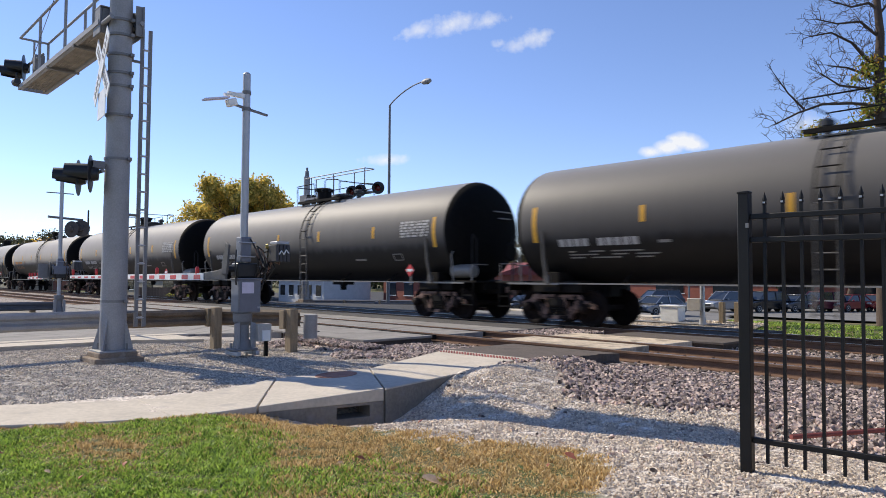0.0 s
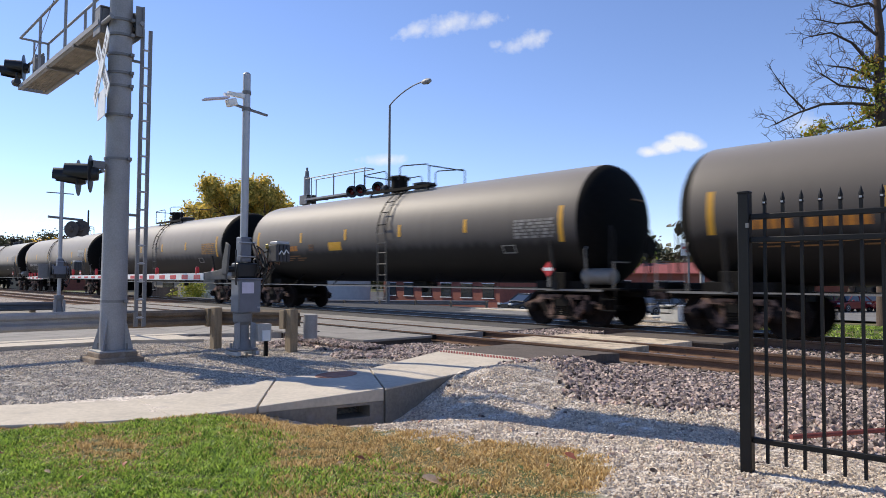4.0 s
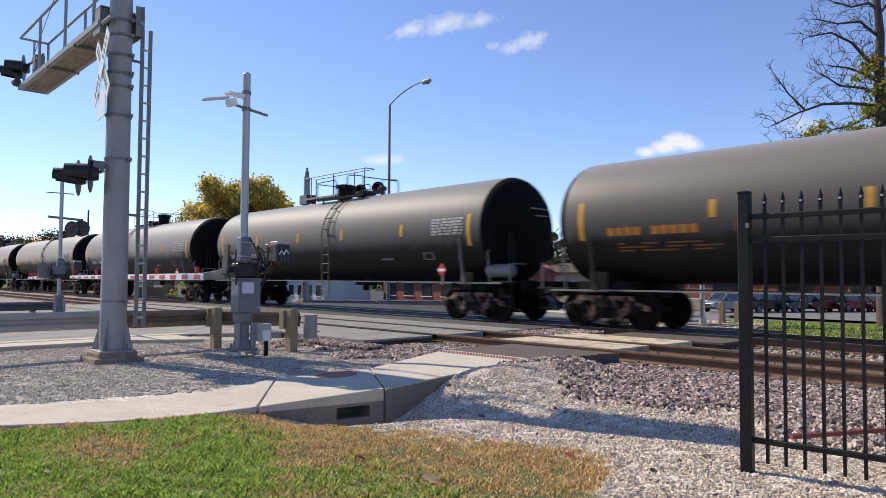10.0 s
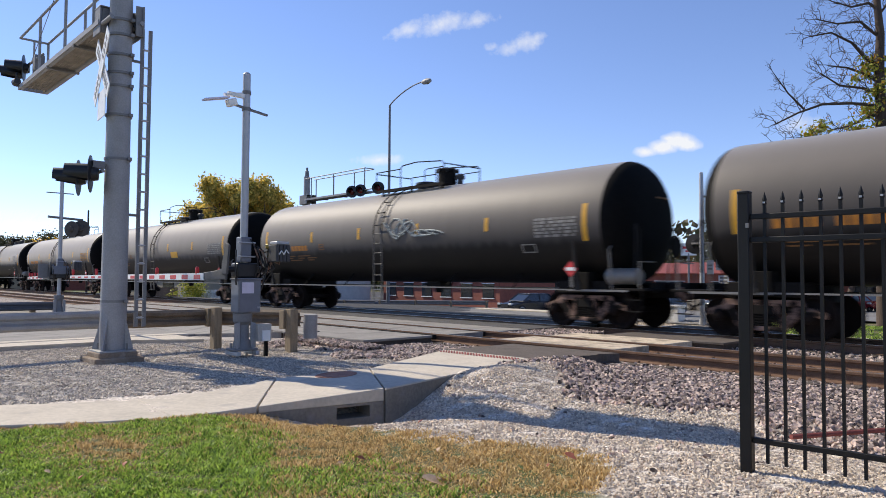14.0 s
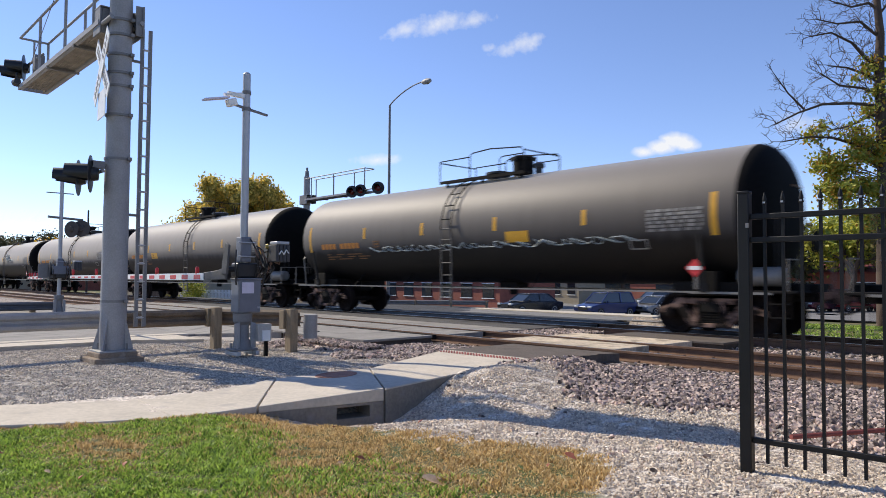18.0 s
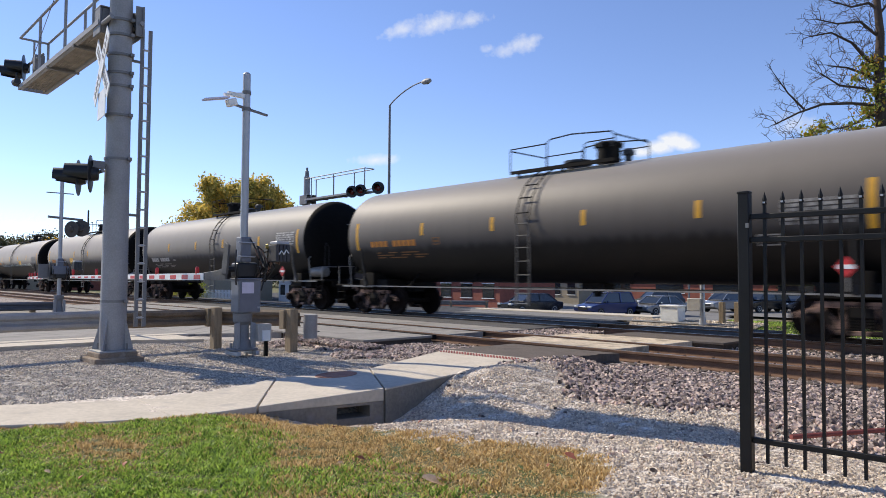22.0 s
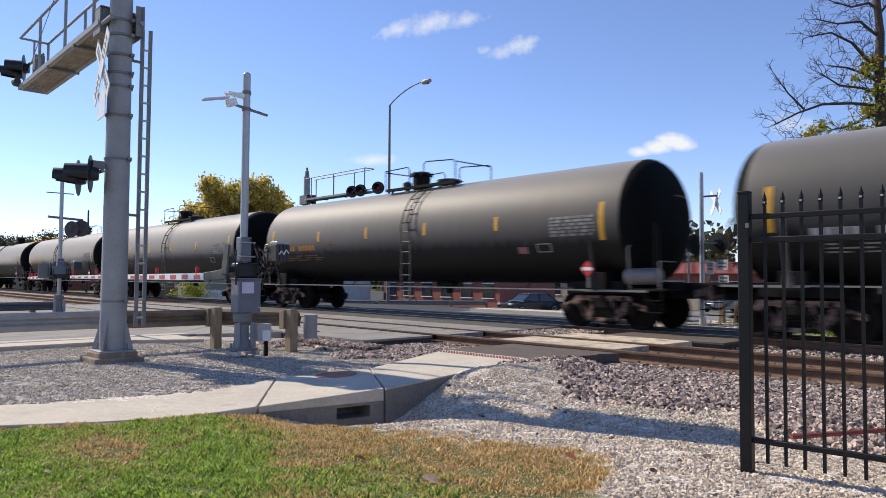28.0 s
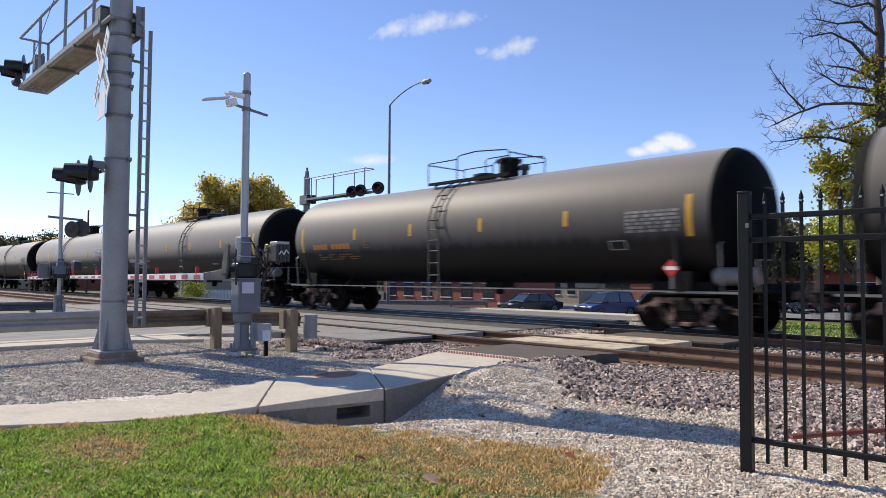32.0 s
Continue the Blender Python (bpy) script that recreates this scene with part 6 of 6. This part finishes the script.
# ---- clouds ----
def cloud_mat():
    m = bpy.data.materials.new("thin white cloud")
    m.use_nodes = True
    n, l = m.node_tree.nodes, m.node_tree.links
    n.remove(n["Principled BSDF"])
    e = n.new("ShaderNodeEmission")
    e.inputs[0].default_value, e.inputs[1].default_value = (1, 1, 1, 1), 0.95
    tr, mx = n.new("ShaderNodeBsdfTransparent"), n.new("ShaderNodeMixShader")
    co = n.new("ShaderNodeTexCoord")
    no = n.new("ShaderNodeTexNoise")
    no.inputs["Scale"].default_value, no.inputs["Detail"].default_value, no.inputs["Roughness"].default_value = 0.03, 9, 0.6
    l.new(co.outputs["Object"], no.inputs["Vector"])
    at = n.new("ShaderNodeAttribute")
    at.attribute_name = "body"
    ad = n.new("ShaderNodeMath")
    ad.operation = "ADD"
    l.new(no.outputs[0], ad.inputs[0]), l.new(at.outputs["Fac"], ad.inputs[1])
    rp = n.new("ShaderNodeMapRange")
    rp.inputs[1].default_value, rp.inputs[2].default_value, rp.inputs[4].default_value = 0.68, 1.5, 0.9
    l.new(ad.outputs[0], rp.inputs[0])
    l.new(rp.outputs[0], mx.inputs[0]), l.new(tr.outputs[0], mx.inputs[1]), l.new(e.outputs[0], mx.inputs[2])
    l.new(mx.outputs[0], n["Material Output"].inputs[0])
    return m


CLOUDM = cloud_mat()


def cloud(c, w, h, tilt, power, drift, label, puffs=((0.0, 0.0, 1.0),)):
    """A thin shell of cloud made of soft puffs (across, up, size), frayed at the rim, turned to the camera's side."""
    n = 48
    u = np.linspace(-1, 1, n)
    U, V = np.meshgrid(u, u, indexing="ij")
    rr = np.sqrt(U * U + V * V)
    body = np.full(U.shape, -2.0)
    for pu, pv, pr in puffs:
        q = np.hypot(U - pu, (V - pv) * np.where(V < pv, 1.25, 0.95)) / pr
        body = np.maximum(body, 1 - q ** 1.3 - 0.35 * (1 - pr))
    body = np.minimum(body, 1.6 * (1 - np.maximum(np.abs(U), np.abs(V))) ** 0.5 - 0.3)
    P = np.stack([U * w / 2, 0.12 * h * (rr - 1), V * h / 2], -1).reshape(-1, 3)
    idx = np.arange(n * n).reshape(n, n)
    F = np.stack([idx[:-1, :-1], idx[1:, :-1], idx[1:, 1:], idx[:-1, 1:]], -1).reshape(-1, 4)
    me = raw_mesh("cloud", P, F, CLOUDM, True)
    at = me.attributes.new("body", "FLOAT", "POINT")
    at.data.foreach_set("value", (power * body).ravel().astype(np.float32))
    o = tagged(new("cloud", me), label, "cloud", "small white clouds", "structure")
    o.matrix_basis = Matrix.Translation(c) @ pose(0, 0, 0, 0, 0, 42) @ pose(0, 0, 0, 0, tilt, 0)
    o.visible_shadow = False
    CLOUDS.append((o, Vector(drift)))


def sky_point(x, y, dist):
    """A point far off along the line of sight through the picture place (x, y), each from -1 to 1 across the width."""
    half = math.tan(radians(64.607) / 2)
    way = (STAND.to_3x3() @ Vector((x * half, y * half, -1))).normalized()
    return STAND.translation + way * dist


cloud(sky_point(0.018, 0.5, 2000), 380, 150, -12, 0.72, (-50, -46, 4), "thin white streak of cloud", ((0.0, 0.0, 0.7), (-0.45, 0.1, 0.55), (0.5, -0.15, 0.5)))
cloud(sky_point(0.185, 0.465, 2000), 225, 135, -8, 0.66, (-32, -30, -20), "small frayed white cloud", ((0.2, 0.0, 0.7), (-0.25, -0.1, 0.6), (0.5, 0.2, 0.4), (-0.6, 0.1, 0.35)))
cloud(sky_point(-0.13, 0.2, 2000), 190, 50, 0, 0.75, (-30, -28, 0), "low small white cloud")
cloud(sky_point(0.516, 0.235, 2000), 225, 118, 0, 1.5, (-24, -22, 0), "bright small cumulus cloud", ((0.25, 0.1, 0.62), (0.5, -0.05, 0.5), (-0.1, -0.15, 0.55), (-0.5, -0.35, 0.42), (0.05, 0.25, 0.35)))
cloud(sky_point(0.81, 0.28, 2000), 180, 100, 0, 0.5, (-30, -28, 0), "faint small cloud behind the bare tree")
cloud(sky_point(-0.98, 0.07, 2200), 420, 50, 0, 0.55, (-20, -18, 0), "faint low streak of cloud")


# ---- stones, grass and leaves ----
def stones(name, pts, size, material, label, seed):
    """Rough eight-cornered stones, half sunk at the points."""
    rs = np.random.RandomState(seed)
    n = len(pts)
    base = np.array([(a, b, c) for a in (-1, 1) for b in (-1, 1) for c in (-1, 1)], float)
    faces = np.array([(0, 1, 3, 2), (4, 6, 7, 5), (0, 4, 5, 1), (2, 3, 7, 6), (0, 2, 6, 4), (1, 5, 7, 3)])
    V = base[None] * rs.uniform(0.45, 1.0, (n, 8, 3)) * np.array([1.0, 0.8, 0.62])
    q = rs.normal(0, 1, (n, 4))
    q /= np.linalg.norm(q, axis=1)[:, None]
    w, x, y, z = q.T
    R = np.stack([1 - 2 * (y * y + z * z), 2 * (x * y - w * z), 2 * (x * z + w * y), 2 * (x * y + w * z), 1 - 2 * (x * x + z * z), 2 * (y * z - w * x), 2 * (x * z - w * y), 2 * (y * z + w * x), 1 - 2 * (x * x + y * y)], -1).reshape(n, 3, 3)
    s = size * rs.uniform(0.55, 1.35, n)
    V = np.einsum("nij,nkj->nki", R, V) * s[:, None, None] * 0.6 + pts[:, None]
    F = faces[None] + (np.arange(n) * 8)[:, None, None]
    tagged(new(name, raw_mesh(name, V.reshape(-1, 3), F.reshape(-1, 4), material)), label, "gravel", kind="stuff")


def inside(x, y):
    """Where paving, panels and foundations keep loose stones away."""
    foot = (y > -8) & (y < 8.25) & (x > np.interp(y, [-7, -0.3, 1.65, 2.9, 3.75, 4.8, 6.1, 8.2], [-16, -10.3, -8.75, -8.2, -8.12, -8.45, -8.1, -8.7])) & (x < np.interp(y, [-7.6, -0.7, 1.45, 2.8, 3.6, 5.1, 8.2], [-14.6, -8.95, -7.55, -6.88, -6.7, -6.42, -6.83]))
    panel = (y > 8.2) & (y < 17.7) & (((x > -9.65 + 0.85 * (y < 10.1)) & (x < -6.9 + 0.6 * (y < 10.2))) | (x < -11.05))
    road = (x < -15.42) | ((y > 7.2) & (x < -13.3 - 0.0 * y))
    return foot | panel | road


def scatter_points(n, x0, x1, y0, y1, keep, seed, sink=0.0):
    rs = np.random.RandomState(seed)
    x, y = rs.uniform(x0, x1, n), rs.uniform(y0, y1, n)
    m = keep(x, y) & ~inside(x, y)
    x, y = x[m], y[m]
    return np.stack([x, y, ground_z(x, y) + sink], -1)


def rails_clear(y):
    return (np.abs(np.abs(y - TRACK_1) - 0.7525) > 0.08) & (np.abs(np.abs(y - TRACK_2) - 0.7525) > 0.08)


edge_noise = lambda x, y: 0.35 * np.sin(x * 2.3) + 0.2 * np.sin(x * 5.1 + y * 3)
stones("ballast", scatter_points(52000, -14.0, 2.5, 6.6, 9.6, lambda x, y: y + edge_noise(x, y) - 1.6 * np.random.RandomState(51).uniform(0, 1, len(x)) ** 2.2 * 1.0 > np.interp(x, [-6.5, -4.5, 0], [7.2, 6.8, 6.4]), 1, 0.015), 0.049, STONE, "coarse mixed grey and brown track ballast", 2)
stones("ballast", scatter_points(20000, -14.0, 3.0, 9.6, 19.0, lambda x, y: rails_clear(y), 3, 0.0), 0.055, STONE, "coarse track ballast between the rails", 4)
stones("gravel", scatter_points(90000, -6.9, 0.5, 3.6, 8.2, lambda x, y: (y > lawn_edge(x) + 0.05) & (y + edge_noise(x, y) < 7.9), 5), 0.024, CHIP, "pale limestone gravel", 6)
stones("gravel", scatter_points(420, -6.9, 0.5, 4.0, 8.2, lambda x, y: (y > lawn_edge(x) + 0.15), 7, 0.005), 0.04, STONE, "scattered larger stones on the gravel", 8)
stones("gravel", scatter_points(105000, -15.4, -7.6, -0.2, 8.2, lambda x, y: (x < np.interp(y, [0.2, 1.65, 3.75, 4.8, 8], [-9.9, -8.8, -8.15, -8.5, -8.7])), 9), 0.023, GREYCHIP, "fine grey gravel beside the footway", 10)
stones("ballast", scatter_points(9000, -14.0, -8.4, 6.9, 8.6, lambda x, y: y + edge_noise(x, y) > 7.3, 11, 0.02), 0.06, STONE, "coarse ballast by the guardrail end", 12)


stones("gravel", scatter_points(9000, -12.6, -8.4, 17.8, 20.5, lambda x, y: x > -12.3 + 0.3 * (19.4 - y), 31, 0.03), 0.07, CHIP, "pale gravel beside the relay box", 32)


stones("ballast", scatter_points(2600, -11.05, -9.7, 12.0, 14.3, lambda x, y: y > 12.0, 43, 0.11), 0.06, STONE, "ballast heaped between the crossing panels", 44)
stones("ballast", scatter_points(2600, -13.2, -10.4, 7.7, 8.2, lambda x, y: y > 7.7, 41, 0.09), 0.06, STONE, "ballast heaped against the road panels", 42)


def blades(name, n, box, keep, material, height, label, seed, width=0.0065, far=False):
    """Bent three-cornered blades of grass."""
    rs = np.random.RandomState(seed)
    x, y = rs.uniform(box[0], box[1], n), rs.uniform(box[2], box[3], n)
    m = keep(x, y) & (far | (y < lawn_edge(x) + rs.normal(0, 0.09, n) + 0.07 * np.sin(x * 9 + 2 * np.sin(x * 23)))) & ~inside(x, y)
    x, y = x[m], y[m]
    n = len(x)
    z = ground_z(x, y) - 0.005
    tuft = 0.75 + 0.45 * np.sin(x * 7 + 3 * np.sin(y * 5)) * np.sin(y * 8 + 2 * np.sin(x * 6))
    a, h = rs.uniform(0, 2 * np.pi, n), height * rs.uniform(0.4, 1.25, n) * tuft
    lean = rs.uniform(0.2, 1.1, n) * h
    b = rs.uniform(0, 2 * np.pi, n)
    w = width * rs.uniform(0.6, 1.4, n)
    p0 = np.stack([x - np.cos(a) * w, y - np.sin(a) * w, z], -1)
    p1 = np.stack([x + np.cos(a) * w, y + np.sin(a) * w, z], -1)
    mid = np.stack([x + np.cos(b) * lean * 0.35, y + np.sin(b) * lean * 0.35, z + h * 0.62], -1)
    m0, m1 = mid - np.stack([np.cos(a) * w, np.sin(a) * w, 0 * w], -1) * 0.8, mid + np.stack([np.cos(a) * w, np.sin(a) * w, 0 * w], -1) * 0.8
    tip = np.stack([x + np.cos(b) * lean, y + np.sin(b) * lean, z + h], -1)
    V = np.stack([p0, p1, m0, m1, tip], 1).reshape(-1, 3)
    k = (np.arange(n) * 5)[:, None]
    F = np.concatenate([k + np.array([[0, 1, 3]]), k + np.array([[0, 3, 2]]), k + np.array([[2, 3, 4]])])
    tagged(new(name, raw_mesh(name, V, F, material)), label, "grass", kind="stuff")


def dryness(x, y):
    """How parched the lawn is, from 0 to 1: along its right edge and in patches."""
    edge = np.clip(1.0 - (lawn_edge(x) - y) / np.interp(x, [-8, -6.9, -6.2, -5, -3], [0.06, 0.55, 1.0, 1.6, 2.4]), 0, 1)
    p = np.sin(x * 1.9 + 1.3) * np.sin(y * 2.7 + x * 0.8) + 0.5 * np.sin(x * 4.3 + y * 3.1)
    p = p + 0.7 * np.sin(x * 11 + 2 * y) * np.sin(y * 13 - 3 * x)
    spot = 0.9 * np.exp(-((x + 6.1) ** 2 / 0.5 + (y - 1.9) ** 2 / 0.12)) + 0.8 * np.exp(-((x + 3.6) ** 2 / 0.3 + (y - 2.3) ** 2 / 0.1))
    return np.clip(edge * 1.35 + 0.5 * np.clip(p - 0.35, 0, 1) + spot, 0, 1)


coin = np.random.RandomState(77)
LAWN = (-9.6, -2.0, 0.4, 5.2)
blades("lawn", 330000, LAWN, lambda x, y: coin.uniform(0, 1, len(x)) > dryness(x, y) * 1.3, BLADE, 0.045, "short green lawn grass", 21)
blades("lawn", 190000, LAWN, lambda x, y: coin.uniform(0, 1, len(x)) < 0.07 + dryness(x, y), STRAW, 0.04, "dry straw-coloured lawn grass", 22)

blades("lawn", 90000, (-13.0, 3.0, -3.0, 0.4), lambda x, y: x + y > -12, BLADE, 0.05, "thin green lawn grass", 24)
blades("lawn", 40000, (-2.0, 4.0, 0.4, 2.6), lambda x, y: y < 3, STRAW, 0.045, "dry lawn grass at the gravel's edge", 25)
blades("lawn", 80000, (-16, 6.0, 18.5, 33), lambda x, y: x > -0.474 * y + 0.2, BLADE, 0.06, "rough green grass beyond the tracks", 23, 0.02, True)


# ---- fallen leaves and a rusty rod ----
def fallen_leaf(x, y, size, turn, material, label):
    n = 9
    g = Geo()
    rim = [(size * (1 + 0.35 * math.cos(5 * 2 * math.pi * k / n)) * math.cos(2 * math.pi * k / n), size * 0.75 * math.sin(2 * math.pi * k / n), 0.35 * size * abs(math.sin(2 * math.pi * k / n))) for k in range(n)]
    pts = [(0, 0, 0)] + rim
    g.poly(pts + [(a, b, c + 0.002) for a, b, c in pts], [(0, k + 1, (k + 1) % n + 1) for k in range(n)] + [(n + 1, n + 2 + (k + 1) % n, n + 2 + k) for k in range(n)])
    o = new("fallen_leaf", g.mesh("fallen_leaf", material))
    o.matrix_basis = pose(x, y, float(ground_z(x, y)) + 0.035, 15, 20, turn)
    tagged(o, label, "leaf", "fallen leaves")


LEAF_TAN = mat("dry tan leaf", (0.55, 0.38, 0.24), 0.7, 0, 0.3, 20)
LEAF_RED = mat("dry red brown leaf", (0.3, 0.09, 0.05), 0.7, 0, 0.3, 20)
leaf_rnd = random.Random(8)
fallen_leaf(-3.42, 3.08, 0.06, 40, LEAF_TAN, "curled dry tan leaf on the lawn")
fallen_leaf(-3.36, 3.12, 0.05, 120, LEAF_TAN, "curled dry tan leaf on the lawn")
fallen_leaf(-3.14, 4.19, 0.042, 10, LEAF_RED, "red brown fallen leaf on dry grass")
fallen_leaf(-4.27, 3.15, 0.035, 70, LEAF_RED, "red brown fallen leaf on the lawn")
for k in range(34):
    x = leaf_rnd.uniform(-8.0, -2.6)
    y = leaf_rnd.uniform(1.2, max(1.3, float(lawn_edge(x)) + (0.5 if x > -6.3 else -0.2)))
    if inside(np.array(x), np.array(y)):
        continue
    m, lb = leaf_rnd.choice(((LEAF_TAN, "small dry tan leaf"), (LEAF_RED, "small red brown leaf")))
    fallen_leaf(x, y, leaf_rnd.uniform(0.015, 0.03), leaf_rnd.uniform(0, 360), m, lb + " lying on the ground")
RODRED = mat("red brown oxide steel", (0.2, 0.05, 0.04), 0.8, 0, 0.25, 6)
rod = new("steel_rod", Geo().tube([(-2.33, 6.12, -0.12), (-1.8, 7.05, -0.1), (-1.0, 8.5, -0.08)], 0.022, 8).mesh("steel_rod", RODRED))
tagged(rod, "rusty steel rod lying on the gravel", "rod")


motions()
